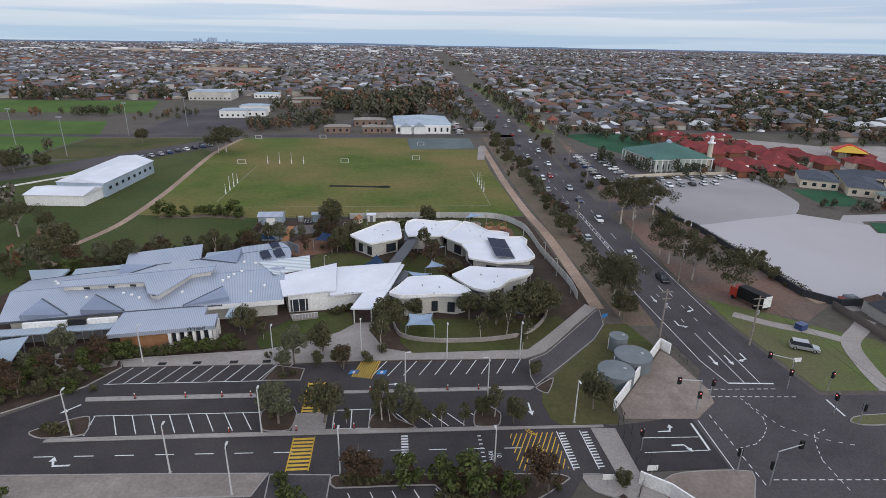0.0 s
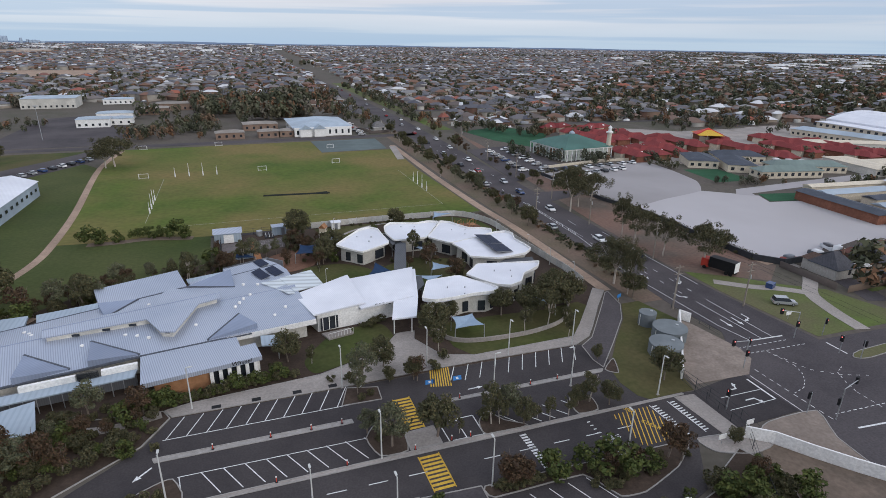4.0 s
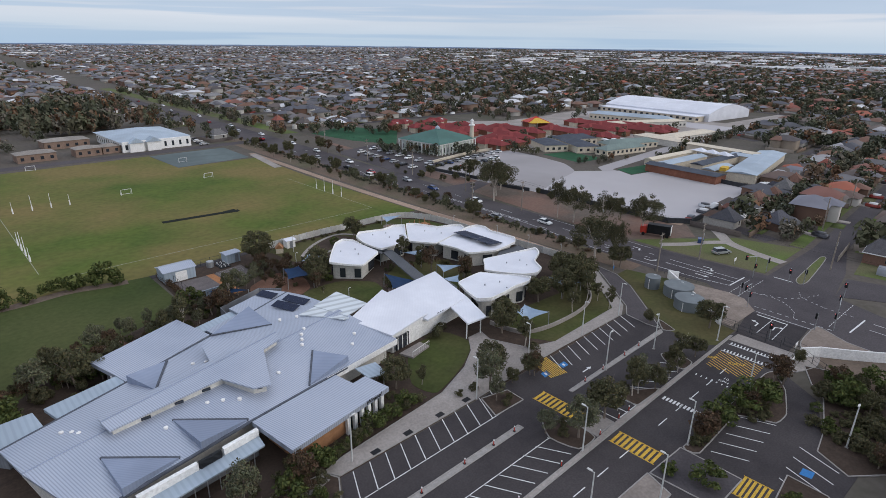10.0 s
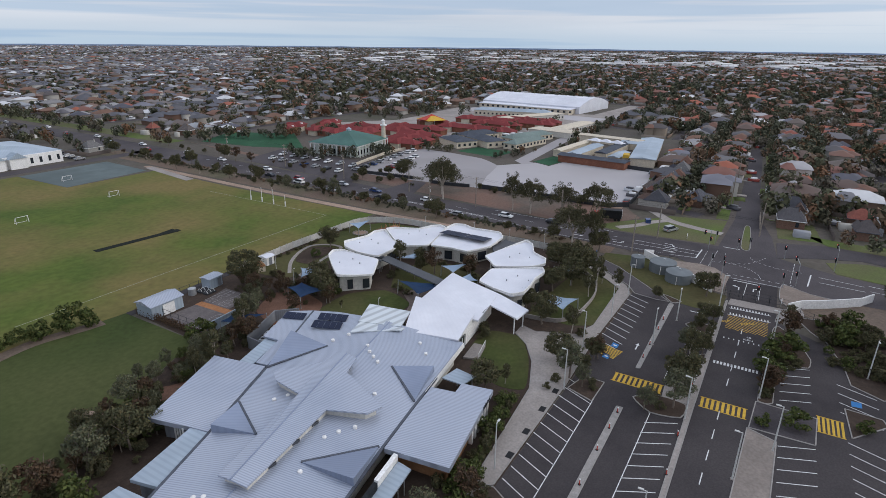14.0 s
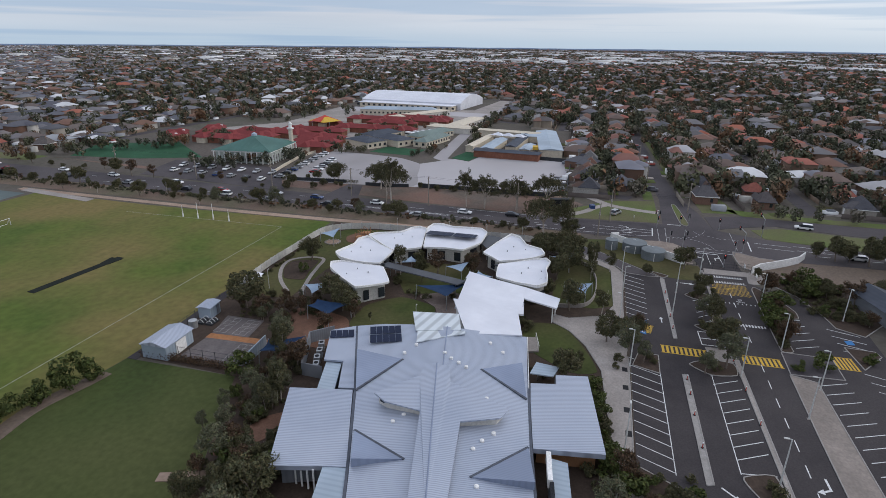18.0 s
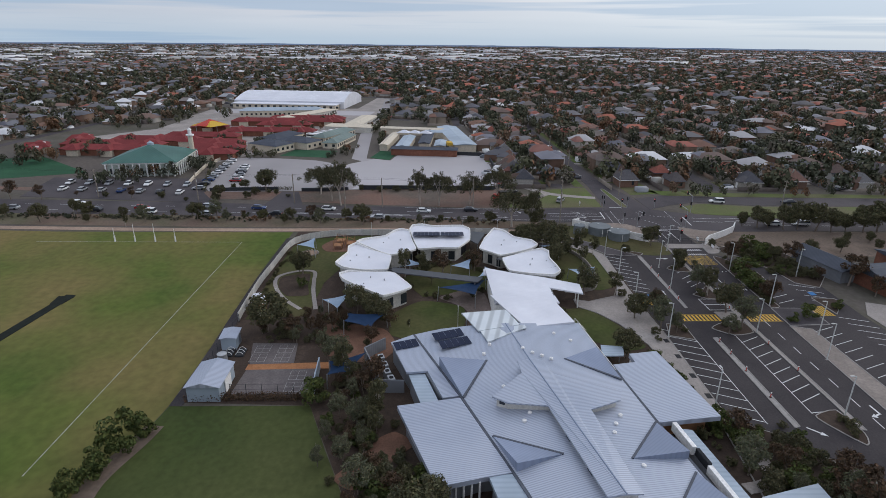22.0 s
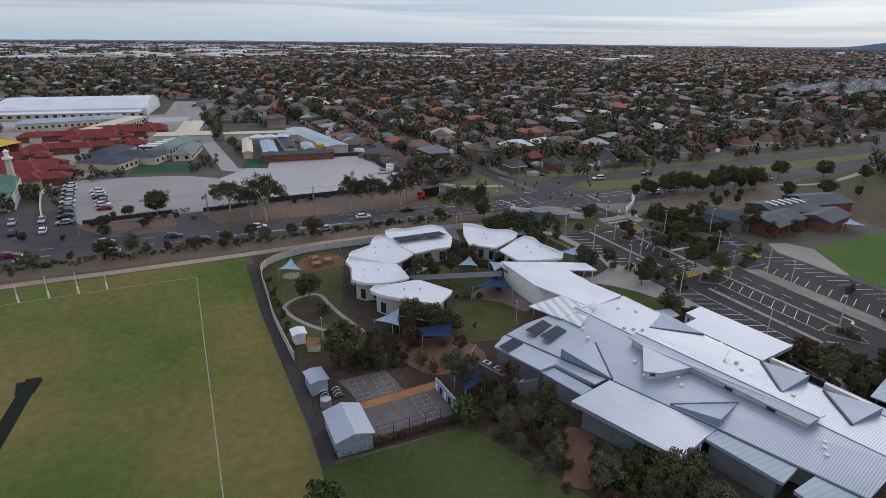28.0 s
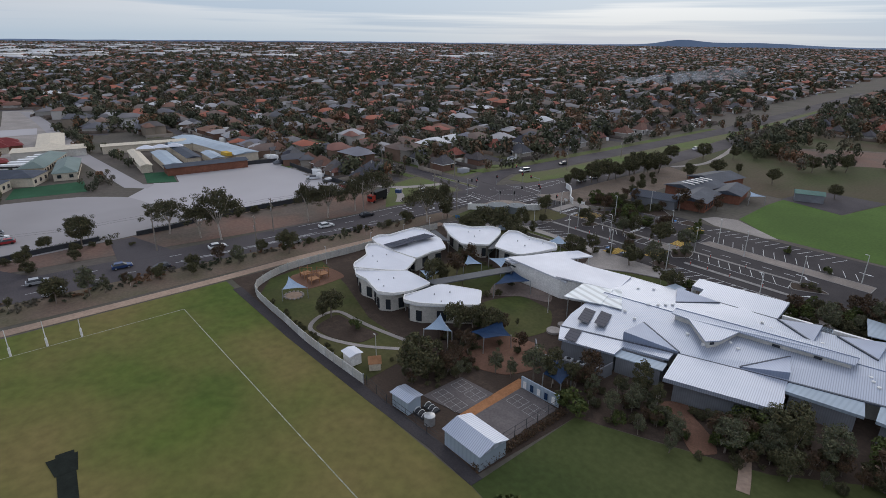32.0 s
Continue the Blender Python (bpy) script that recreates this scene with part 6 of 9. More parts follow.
for x0, ys in ((33.0, (218.5, 213.0, 207.5, 202.0)), (-60.4, (200.9, 206.4, 211.8, 217.2))):
    for k, y in enumerate(ys):
        gp = thing("goal_post", "white football goal post with padded base", "goal post", "oval goal posts")
        h = 5.2 if k in (1, 2) else 3.8
        part("pole", Shape().tube((x0, y, 0), (x0, y, h), 0.09, 0.06), M_WHITE, gp)
        part("pad", Shape().tube((x0, y, 0), (x0, y, 1.7), 0.2), M_WHITE, gp)
for k, x in enumerate((-56.3, -51.1, -45.9, -40.6)):
    gp = thing("goal_post", "white football goal post with padded base", "goal post", "oval goal posts")
    part("pole", Shape().tube((x, 253, 0), (x, 253, 5.2 if k in (1, 2) else 3.8), 0.09, 0.06), M_WHITE, gp)
    part("pad", Shape().tube((x, 253, 0), (x, 253, 1.7), 0.2), M_WHITE, gp)
for x, y in ((-67.6, 252.7), (-22.6, 254.9), (-40, 322), (14, 300), (10, 262), (-75, 320)):
    g = thing("soccer_goal", "small white-framed soccer goal", "goal", "soccer goals")
    for dx in (-1.7, 1.7):
        part("upright", Shape().tube((x + dx, y, 0), (x + dx, y, 2.0), 0.07, n=6), M_WHITE, g)
        part("stay", Shape().tube((x + dx, y, 2.0), (x + dx, y + 1.4, 0.05), 0.06, n=6), M_WHITE, g)
    part("crossbar", Shape().tube((x - 1.7, y, 2.0), (x + 1.7, y, 2.0), 0.07, n=6), M_WHITE, g)
    part("base_bar", Shape().tube((x - 1.7, y + 1.4, 0.06), (x + 1.7, y + 1.4, 0.06), 0.06, n=6), M_WHITE, g)

# ---- lamps, poles, signals, bollards ----
lamp = thing("street_lamp", "pale tapered car park lamp post with a flat head", "street lamp", "car park lamps", (-43.6, 87.6, 0))
part("pole", Shape().tube((0, 0, 0), (0, 0, 7.3), 0.12, 0.075), M_POLE, lamp)
part("arm", Shape().tube((0, 0, 7.25), (0.5, 0, 7.35), 0.05, n=6), M_POLE, lamp)
part("head", Shape().box(0.62, 0, 7.28, 0.62, 0.26, 0.1), M_POLE, lamp, "pale lamp head")
part("base", Shape().box(0, 0, 0, 0.45, 0.45, 0.12), M_CONC, lamp)
for x, y, rz in ((-21.2, 85.8, 90), (-6.3, 87.2, 90), (8.7, 85.9, -90), (21.7, 85.5, -90), (14.1, 74.0, 180), (26.0, 67.2, -90), (-45.7, 68.7, 90), (-19.4, 67.6, 90), (-7.5, 58.2, 90), (-29.4, 60.4, 90), (12.2, 57.0, 90), (1.2, 76.3, 0), (8.3, 42.6, 180), (-20.5, 56.0, 90), (-55, 57, 0), (-17, 126, 0), (36, 148, 0), (27, 101, 90), (-8.6, 163.4, 0), (-14.5, 151.6, 0), (38.5, 122, 180), (38.4, 133, 180), (39, 112, 180)):
    copy_thing(lamp, pose(x, y, 0, 0, 0, rz) @ (Matrix.Diagonal((0.62, 0.62, 0.62, 1)) if y > 95 else Matrix.Identity(4)))
pp = thing("power_pole", "weathered timber power pole with cross-arms", "power pole", "street power poles", (50.2, 91.2, 0))
part("pole", Shape().tube((0, 0, 0), (0, 0, 10.2), 0.19, 0.13), M_WOODPOLE, pp)
for z, w in ((9.6, 1.25), (8.2, 1.0)):
    part("crossarm", Shape().box(0, 0, z, 2 * w, 0.12, 0.14), M_WOODPOLE, pp)
    for dx in (-0.9, 0.9):
        part("insulator", Shape().tube((dx * w, 0, z + 0.14), (dx * w, 0, z + 0.34), 0.05, n=6), M_BLACK, pp)
part("transformer", Shape().tube((0.3, 0, 6.4), (0.3, 0, 7.3), 0.22, n=10), M_STEEL, pp)
PPS = ((66, 87.5), (66.6, 117), (67.6, 147.5), (72.4, 178), (75.6, 212), (79, 248), (83, 290), (66, 12), (66, -30), (84, 62), (120, 72.4), (158, 73), (54.6, 158))
for x, y in PPS:
    copy_thing(pp, pose(x, y, 0, 0, 0, 4))
wires = thing("power_lines", "thin dark overhead wires along the street", "power line")
chain = ((66, 12), (66, 87.5), (66.6, 117), (67.6, 147.5), (72.4, 178), (75.6, 212), (79, 248), (83, 290))
for a, b in zip(chain, chain[1:]):
    for dx in (-0.9, 0.9):
        for s in range(2):
            t0, t1 = s / 2, (s + 1) / 2
            z = lambda t: 9.9 - 2.4 * t * (1 - t)
            part("wire", Shape().tube((a[0] + (b[0] - a[0]) * t0 + dx, a[1] + (b[1] - a[1]) * t0, z(t0)), (a[0] + (b[0] - a[0]) * t1 + dx, a[1] + (b[1] - a[1]) * t1, z(t1)), 0.016, n=4), M_BLACK, wires)


def signal(x, y, rz, arm=False):
    ob = thing("traffic_signal", "traffic signal pole with dark lamp boxes" if not arm else "traffic signal with a long mast arm", "traffic light", "crossing signals", (x, y, 0))
    ob.rotation_euler = (0, 0, radians(rz))
    part("pole", Shape().tube((0, 0, 0), (0, 0, 5.6 if arm else 3.8), 0.09, 0.07), M_STEEL, ob)
    heads = [(0, 0.22, 2.6)]
    if arm:
        part("arm", Shape().tube((0, 0, 5.5), (3.6, 0, 5.9), 0.07), M_STEEL, ob)
        heads.append((3.6, 0.1, 5.2))
    for hx, hy, hz in heads:
        bx = part("lamp_box", Shape().box(hx, hy, hz, 0.55, 0.3, 1.15), M_BLACK, ob)
        part("red_lamp", Shape().box(hx, hy + 0.16, hz + 0.8, 0.16, 0.04, 0.16), M_REDLAMP, bx, "lit red lamp")
    return ob


M_REDLAMP = bpy.data.materials.new("lit_red_lamp")
M_REDLAMP.use_nodes = True
M_REDLAMP.node_tree.nodes["Principled BSDF"].inputs["Emission Color"].default_value = (0.8, 0.05, 0.03, 1)
M_REDLAMP.node_tree.nodes["Principled BSDF"].inputs["Emission Strength"].default_value = 2.0
for x, y, rz, arm in ((63.9, 73.6, 160, True), (66.6, 66.6, 90, False), (49.4, 71.6, 200, False), (45.6, 68.6, 180, True), (44.4, 55.6, 0, False), (47.2, 53, 10, True), (68.4, 63.9, 270, False), (66.6, 55.4, 60, False), (62.6, 44.6, 0, True), (70.2, 72.6, 200, False), (33.4, 60.5, 90, False)):
    signal(x, y, rz, arm)
bol = thing("bollard", "red and white plastic bollard on the divider", "bollard", "car park bollards", (-40.6, 77.1, 0.1))
part("stem", Shape().tube((0, 0, 0), (0, 0, 0.75), 0.07, n=8), M_RED, bol)
part("cap", Shape().tube((0, 0, 0.75), (0, 0, 0.9), 0.09, n=8), M_WHITE, bol)
part("foot", Shape().disc(0, 0, 0, 0.06, 0.2, 10), M_BLACK, bol)
for x, y in ((-33, 77), (-27.4, 76.8), (-23, 76.7), (-4.4, 76.8), (1.0, 76.7), (8.0, 76.5), (13, 76.4), (-9.2, 67.9), (-6.4, 67.8), (-14.6, 67.8), (-33, 67.9), (-24, 67.9)):
    copy_thing(bol, pose(x, y, 0.1))
for x, y in ((-40.2, 86.9), (-34.4, 86.9), (-28.2, 86.8), (-22.6, 86.7)):
    gr = thing("drain_grate", "dark square tree grate in the footpath", "drain", "footpath grates")
    part("grate", Shape().box(x, y, 0.1, 1.35, 0.9, 0.045), M_BLACK, gr)
for x, y, rz in ((41.8, 98.4, 20), (26.4, 54.6, 0), (32.8, 55.8, 0), (70, 80, 0)):
    sg = thing("sign_board", "small pale and blue sign board on posts", "sign", "roadside signs")
    part("board", Shape().box(x, y, 0.9, 1.4, 0.08, 0.8, rz), M_BLUEP if y > 90 else M_WHITE, sg)
    part("post", Shape().tube((x, y, 0), (x, y, 0.95), 0.05, n=6), M_STEEL, sg)


# ---- vehicles ----
def make_car(paint, label, van=False, x=0.0, y=0.0, rz=0.0, full=True):
    ob = thing("car", label, "car", "cars", (x, y, Z_ROAD))
    ob.rotation_euler = (0, 0, radians(rz))
    L, W = (4.6, 1.82) if not van else (4.9, 1.9)
    prof = [(-L / 2, 0.35), (-L / 2, 0.85), (-L / 2 + 0.1, 0.98), (L / 2 - 1.15, 0.95), (L / 2 - 0.12, 0.78), (L / 2, 0.6), (L / 2, 0.35)]
    sh = Shape()
    n = len(prof)
    sh.add([(a, -W / 2, z) for a, z in prof] + [(a, W / 2, z) for a, z in prof], [tuple(range(n)), tuple(range(2 * n - 1, n - 1, -1))] + [(i, i + n, (i + 1) % n + n, (i + 1) % n) for i in range(n)])
    part("body", sh, paint, ob)
    top = 1.46 if not van else 1.7
    b0, b1, t0, t1 = (-L / 2 + 0.25, L / 2 - 1.15, -L / 2 + 0.75, L / 2 - 2.0)
    if van:
        b0, t0 = -L / 2 + 0.06, -L / 2 + 0.3
    w = W / 2 - 0.06
    part("glasshouse", Shape().add([(b0, -w, 0.95), (b1, -w, 0.95), (b1, w, 0.95), (b0, w, 0.95), (t0, -w + 0.16, top), (t1, -w + 0.16, top), (t1, w - 0.16, top), (t0, w - 0.16, top)], [(0, 1, 5, 4), (1, 2, 6, 5), (2, 3, 7, 6), (3, 0, 4, 7), (4, 5, 6, 7)]), M_GLASS, ob, "dark car windows")
    part("roof", Shape().slab([(t0, -w + 0.14, top + 0.05), (t1, -w + 0.14, top + 0.05), (t1, w - 0.14, top + 0.05), (t0, w - 0.14, top + 0.05)], 0.06), paint, ob)
    for sx in (-L / 2 + 0.85, L / 2 - 0.9):
        for sy in (-1, 1):
            wh = part("wheel", Shape().tube((sx, sy * (W / 2 - 0.2), 0.33), (sx, sy * (W / 2 + 0.02), 0.33), 0.33, n=14), M_TYRE, ob)
            if full:
                part("rim", Shape().tube((sx, sy * (W / 2 + 0.02), 0.33), (sx, sy * (W / 2 + 0.035), 0.33), 0.2, n=10), M_STEEL, wh)
    for sy in (-1, 1) if full else ():
        part("headlight", Shape().box(L / 2 - 0.02, sy * 0.65, 0.6, 0.08, 0.34, 0.14), M_WHITE, ob)
        part("tail_light", Shape().box(-L / 2 + 0.02, sy * 0.68, 0.7, 0.08, 0.28, 0.16), M_RED, ob)
    return ob


CARS = {k: make_car(m, l, v, x, y, r) for k, m, l, v, x, y, r in (
    ("w", M_CARW, "white hatchback on the road", False, 61.6, 133.5, -94), ("s", M_CARS, "silver four-door sedan on the road", False, 57.6, 203, 86), ("b", M_CARB, "black four-door sedan on the road", False, 58.2, 181, 86),
    ("r", M_CARR, "dark red four-door sedan", False, 64.6, 226, -94), ("l", M_CARL, "dark blue four-door sedan", False, 65.0, 188, -94), ("v", M_CARS, "silver people mover parked on the drive", True, 75.4, 85.4, -28), ("u", M_CARW, "white station wagon on the road", True, 48.8, 16, 86))}
FAR = {k: make_car(m, l, v, -300, -300, 0, False) for k, m, l, v in (("w", M_CARW, "white hatchback far along the road", False), ("s", M_CARS, "silver sedan far along the road", False), ("b", M_CARB, "black sedan parked on asphalt", False), ("r", M_CARR, "dark red sedan on asphalt", False), ("l", M_CARL, "dark blue sedan on asphalt", False), ("u", M_CARW, "white station wagon on asphalt", True))}
rng = random.Random(5)
SPOTS = [("w", 64.2, 165, -94), ("u", 60.2, 222, 86), ("s", 66.6, 205, -94), ("b", 62.2, 240, 86), ("w", 70.2, 250, -94), ("s", 64.4, 268, 86), ("w", 73.6, 283, -94), ("b", 67, 300, 86), ("w", 75.6, 310, -94), ("r", 70.6, 335, 86), ("w", 78, 350, -94), ("s", 73, 370, 86), ("w", 80, 395, -94), ("r", 76, 420, 86), ("w", 83.5, 455, -94), ("s", 80, 500, 86), ("w", 88, 540, -94), ("r", 84, 590, 86), ("r", 87, 650, 86), ("w", 92, 700, -94), ("s", 54.6, 148, 87), ("b", 63.2, 118, -92), ("w", 48.6, 25, 86), ("s", 52.6, 8, -92), ("w", 47.5, -35, 86), ("u", 74.6, 30, 80), ("b", 73.6, 5, 88), ("w", 53.6, -80, -92)]
for i in range(9):
    SPOTS.append((rng.choice("wsbwsrl"), 90.8 + 6.4 * i + rng.uniform(-0.5, 0.5), 217.6 + 0.6 * i, 92))
for i in range(6):
    SPOTS.append((rng.choice("wsbwr"), 103 + 5.2 * i, 208 + 0.9 * i, rng.choice((85, 95, -90))))
for i in range(7):
    SPOTS.append((rng.choice("wswbwsl"), 84.5 + 0.8 * i, 222 + 7.4 * i, 4))
    SPOTS.append((rng.choice("wswbsr"), 96.0 + 0.5 * i, 224 + 7.6 * i, 184))
for i in range(10):
    SPOTS.append((rng.choice("wsbl"), -118 + 2.6 * i, 262 + 4 * i, 130))
for i in range(10):
    SPOTS.append((rng.choice("wsbr"), 40 + 1.5 * rng.uniform(-1, 1), 338 + 5.5 * i, 3))
for k, x, y, rz in SPOTS:
    if FAR[k].location.x < -250:
        FAR[k].matrix_basis = pose(x, y, Z_ROAD, 0, 0, rz)
    else:
        copy_thing(FAR[k], pose(x, y, Z_ROAD, 0, 0, rz))
truck = thing("lorry", "dark curtain-sided lorry with a red cab on the verge", "truck")
tm = pose(76.6, 104.6, 0, 0, 0, 108)
truck.matrix_basis = tm
part("cargo_box", Shape().box(-0.8, 0, 1.0, 6.4, 2.4, 2.5), M_BLACK, truck)
part("rear_door", Shape().box(-4.05, 0, 1.0, 0.08, 2.36, 2.46), M_WHITE, truck)
part("cab", Shape().box(3.5, 0, 0.6, 1.8, 2.2, 2.1), M_RED, truck)
part("windscreen", Shape().box(4.42, 0, 1.6, 0.06, 1.9, 0.8), M_GLASS, truck)
part("chassis", Shape().box(-0.4, 0, 0.6, 7.4, 0.9, 0.35), M_BLACK, truck)
for sx in (-3.2, -2.1, 3.4):
    for sy in (-1.05, 1.05):
        part("wheel", Shape().tube((sx, sy - 0.14, 0.48), (sx, sy + 0.14, 0.48), 0.48, n=14), M_TYRE, truck)
bus = thing("bus", "white school bus parked on asphalt", "bus", "parked buses", (205, 196, 0))
part("body", Shape().box(0, 0, 0.45, 11, 2.5, 2.6), M_CARW, bus)
part("window_band", Shape().box(0, 0, 1.7, 10.6, 2.54, 0.8), M_GLASS, bus)
part("roof", Shape().box(0, 0, 3.05, 10.8, 2.3, 0.15), M_CARW, bus)
for sx in (-3.6, 3.4):
    for sy in (-1.15, 1.15):
        part("wheel", Shape().tube((sx, sy - 0.14, 0.48), (sx, sy + 0.14, 0.48), 0.48, n=12), M_TYRE, bus)
for i in range(1, 5):
    copy_thing(bus, pose(205 + 4.2 * i, 196 - 3.4 * i, 0, 0, 0, 62))
bus.rotation_euler = (0, 0, radians(62))
bins = thing("skip_bin", "blue steel skip bin on the verge", "bin")
part("bin", Shape().box(80.2, 93, 0, 1.9, 1.5, 1.2, 20), M_CARL, bins)
part("lid", Shape().box(80.2, 93, 1.2, 2.0, 1.6, 0.1, 20), M_CARL, bins)

# ---- buildings over the road and round the oval ----


def windows_on(ob, cx, cy, sx, sy, turn, z, w, h, step, sides=(0, 1, 2, 3)):
    c, s = math.cos(radians(turn)), math.sin(radians(turn))
    for side in sides:
        long = sx if side % 2 == 0 else sy
        n = max(1, int(long / step))
        for i in range(n):
            u = (i + 0.5) / n * long - long / 2
            lx, ly = ((u, -sy / 2 - 0.03), (sx / 2 + 0.03, u), (u, sy / 2 + 0.03), (-sx / 2 - 0.03, u))[side]
            part("window", Shape().box(cx + c * lx - s * ly, cy + s * lx + c * ly, z, w, 0.12, h, turn + (0 if side % 2 == 0 else 90)), M_GLASS, ob)


mosque = thing("prayer_hall", "pale prayer hall with arcades and a green pyramid roof", "building")
MX, MY, MT = 126.0, 250.0, 6.0
part("wall", Shape().box(MX, MY, 0, 27, 26, 5.6, MT), material("pale_green_render", (0.55, 0.60, 0.55), (0.48, 0.53, 0.48), 0.5, 0.85, grain=3.0), mosque)
part("roof", Shape().hip(MX, MY, 5.6, 27, 26, 5.0, MT, 3.0, 1.6), M_GREENROOF, mosque, "green pyramid roof")
part("fascia", Shape().box(MX, MY, 5.0, 29.4, 28.4, 0.5, MT), M_WHITE, mosque)
part("lantern", Shape().disc(MX, MY, 10.3, 11.2, 1.3, 12, 0.9), M_BLUEROOF, mosque)
windows_on(mosque, MX, MY, 27, 26, MT, 0.9, 1.1, 2.2, 2.7, (0, 1, 3))
for i in range(11):
    c, s = math.cos(radians(MT)), math.sin(radians(MT))
    for lx, ly in ((-13.5 + 2.7 * i, -14.6), (-15.2, -13 + 2.6 * i)):
        part("column", Shape().tube((MX + c * lx - s * ly, MY + s * lx + c * ly, 0), (MX + c * lx - s * ly, MY + s * lx + c * ly, 5.0), 0.28, n=8), M_WHITE, mosque)
mina = thing("minaret", "tall pale minaret tower with a balcony", "tower")
part("shaft", Shape().tube((140.2, 238.8, 0), (140.2, 238.8, 12.4), 1.25, 1.0, 12), M_CREAM, mina)
part("balcony", Shape().disc(140.2, 238.8, 12.0, 12.6, 1.7, 12), M_WHITE, mina)
part("lantern", Shape().tube((140.2, 238.8, 12.6), (140.2, 238.8, 14.4), 0.8, 0.7, 10), M_WHITE, mina)
part("cap", Shape().disc(140.2, 238.8, 14.4, 14.7, 0.95, 12, 0.9), M_WHITE, mina)

for x, y, sx, sy, rz in ((149, 234, 28, 11, 90), (162, 236, 32, 11, 90), (158, 284, 56, 11, 88), (171, 290, 60, 11, 88), (184, 274, 56, 11, 88), (176, 240, 32, 10, 90), (198, 256, 48, 11, 90), (217, 224, 62, 11, 90), (231, 264, 26, 10, 90), (243, 222, 40, 10, 90), (259, 224, 84, 11, 91), (272, 214, 60, 11, 91), (184, 314, 30, 10, 20), (160, 322, 30, 10, 20)):
    ob = thing("red_roofed_classroom", "long low classroom block with a red tile roof", "building", "red-roofed school")
    sx, sy = sx * 0.86, sy * 0.84
    part("wall", Shape().box(x, y, 0, sx - 1.4, sy - 1.4, 3.0, rz), M_REDBRICK, ob)
    part("roof", Shape().hip(x, y, 3.0, sx, sy, 2.0, rz), M_REDROOF, ob)
    c, s = math.cos(radians(rz)), math.sin(radians(rz))
    for k in range(int(sx // 15)):
        lx = -sx / 2 + (k + 0.5) * sx / (sx // 15)
        part("cross_roof", Shape().hip(x + c * lx, y + s * lx, 3.02, 6.4, sy + 5.0, 2.3, rz), M_REDROOF, ob)
        part("cross_wall", Shape().box(x + c * lx, y + s * lx, 0, 5.2, sy + 3.6, 3.0, rz), M_CREAM, ob)
    for k in (-0.25, 0.25):
        for sd in (-1,):
            lx, ly = k * sx, sd * sy * 0.3
            part("dormer", Shape().gable(x + c * lx - s * ly, y + s * lx + c * ly, 3.7, 1.3, 1.1, 0.7, rz + 90), M_WHITE, ob, "small white dormer")
structure("school_paving", sheet(((140, 228), (180, 205), (262, 168), (320, 176), (316, 300), (240, 300), (200, 330), (170, 300)), Z_GRASS), M_CONC, "pale paving between the red-roofed classrooms", "pavement")
tent = thing("coloured_canopy", "bright red and yellow peaked canopy", "canopy")
part("roof", Shape().hip(226, 262, 4.6, 16, 14, 3.0, 62, 0), M_YELLOW, tent)
part("stripe", Shape().hip(226, 262, 4.9, 9, 15, 3.2, 62, 0), M_RED, tent, "red canopy stripe")
for dx, dy in ((-6, -6), (6, -6), (6, 6), (-6, 6)):
    part("post", Shape().tube((226 + dx, 262 + dy, 0), (226 + dx, 262 + dy, 4.7), 0.12, n=6), M_STEEL, tent)
for x, y, sx, sy, rz, h, rm, lab in ((172, 212, 20, 14, 60, 3.4, M_DARKROOF, "dark slate-roofed school block with pale walls"), (182, 200, 22, 13, 60, 3.4, M_DARKROOF, "dark slate-roofed school block with pale walls"), (195, 212, 24, 12, -25, 3.6, M_DARKROOF, "dark slate-roofed school block with pale walls"), (208, 186, 34, 10, -22, 3.0, M_GGREEN, "long grey-green roofed classroom row"), (190, 180, 30, 9, -12, 3.0, M_GGREEN, "long grey-green roofed classroom row"), (236, 180, 30, 14, 80, 3.4, M_CREAM, "long low cream-roofed school hall"), (262, 176, 46, 12, -8, 3.6, M_CREAM, "long low cream-roofed school hall"), (290, 218, 60, 12, -25, 4.0, M_CREAM, "long low cream-roofed school hall"), (310, 240, 60, 10, -80, 4.0, M_BLUEROOF, "long low pale-roofed store building")):
    ob = thing("school_block", lab, "building", "schools over the road")
    part("wall", Shape().box(x, y, 0, sx - 1, sy - 1, h, rz), M_CREAM if rm is not M_CREAM else M_RENDER, ob)
    part("roof", Shape().hip(x, y, h, sx, sy, 2.0 if rm is not M_CREAM else 1.0, rz), rm, ob)
    windows_on(ob, x, y, sx - 1, sy - 1, rz, 1.0, 1.4, 1.3, 3.2, (0, 3))

# big white arched shed with its front annexe
big = thing("white_hall", "huge white barrel-roofed sports hall", "building")
HX, HY, HL, HW = 388.0, 243.0, 92.0, 60.0
sh = Shape()
prof = [(-HW / 2, 0), (-HW / 2, 5.5)] + [(-HW / 2 + HW * i / 10, 5.5 + 5.4 * math.sin(math.pi * i / 10)) for i in range(1, 10)] + [(HW / 2, 5.5), (HW / 2, 0)]
n = len(prof)
rz = radians(-7)
c, s = math.cos(rz), math.sin(rz)
ring = lambda v: [(HX + c * a - s * v, HY + s * a + c * v, z) for a, z in prof]
sh.add(ring(-HL / 2) + ring(HL / 2), [tuple(range(n - 1, -1, -1)), tuple(range(n, 2 * n))] + [(i, (i + 1) % n, (i + 1) % n + n, i + n) for i in range(n)])
part("shell", sh, M_WROOF, big, smooth=False)
part("annexe", Shape().box(HX - 36, HY + 4, 0, 12, 84, 4.0, -7), M_CREAM, big, "cream front annexe")
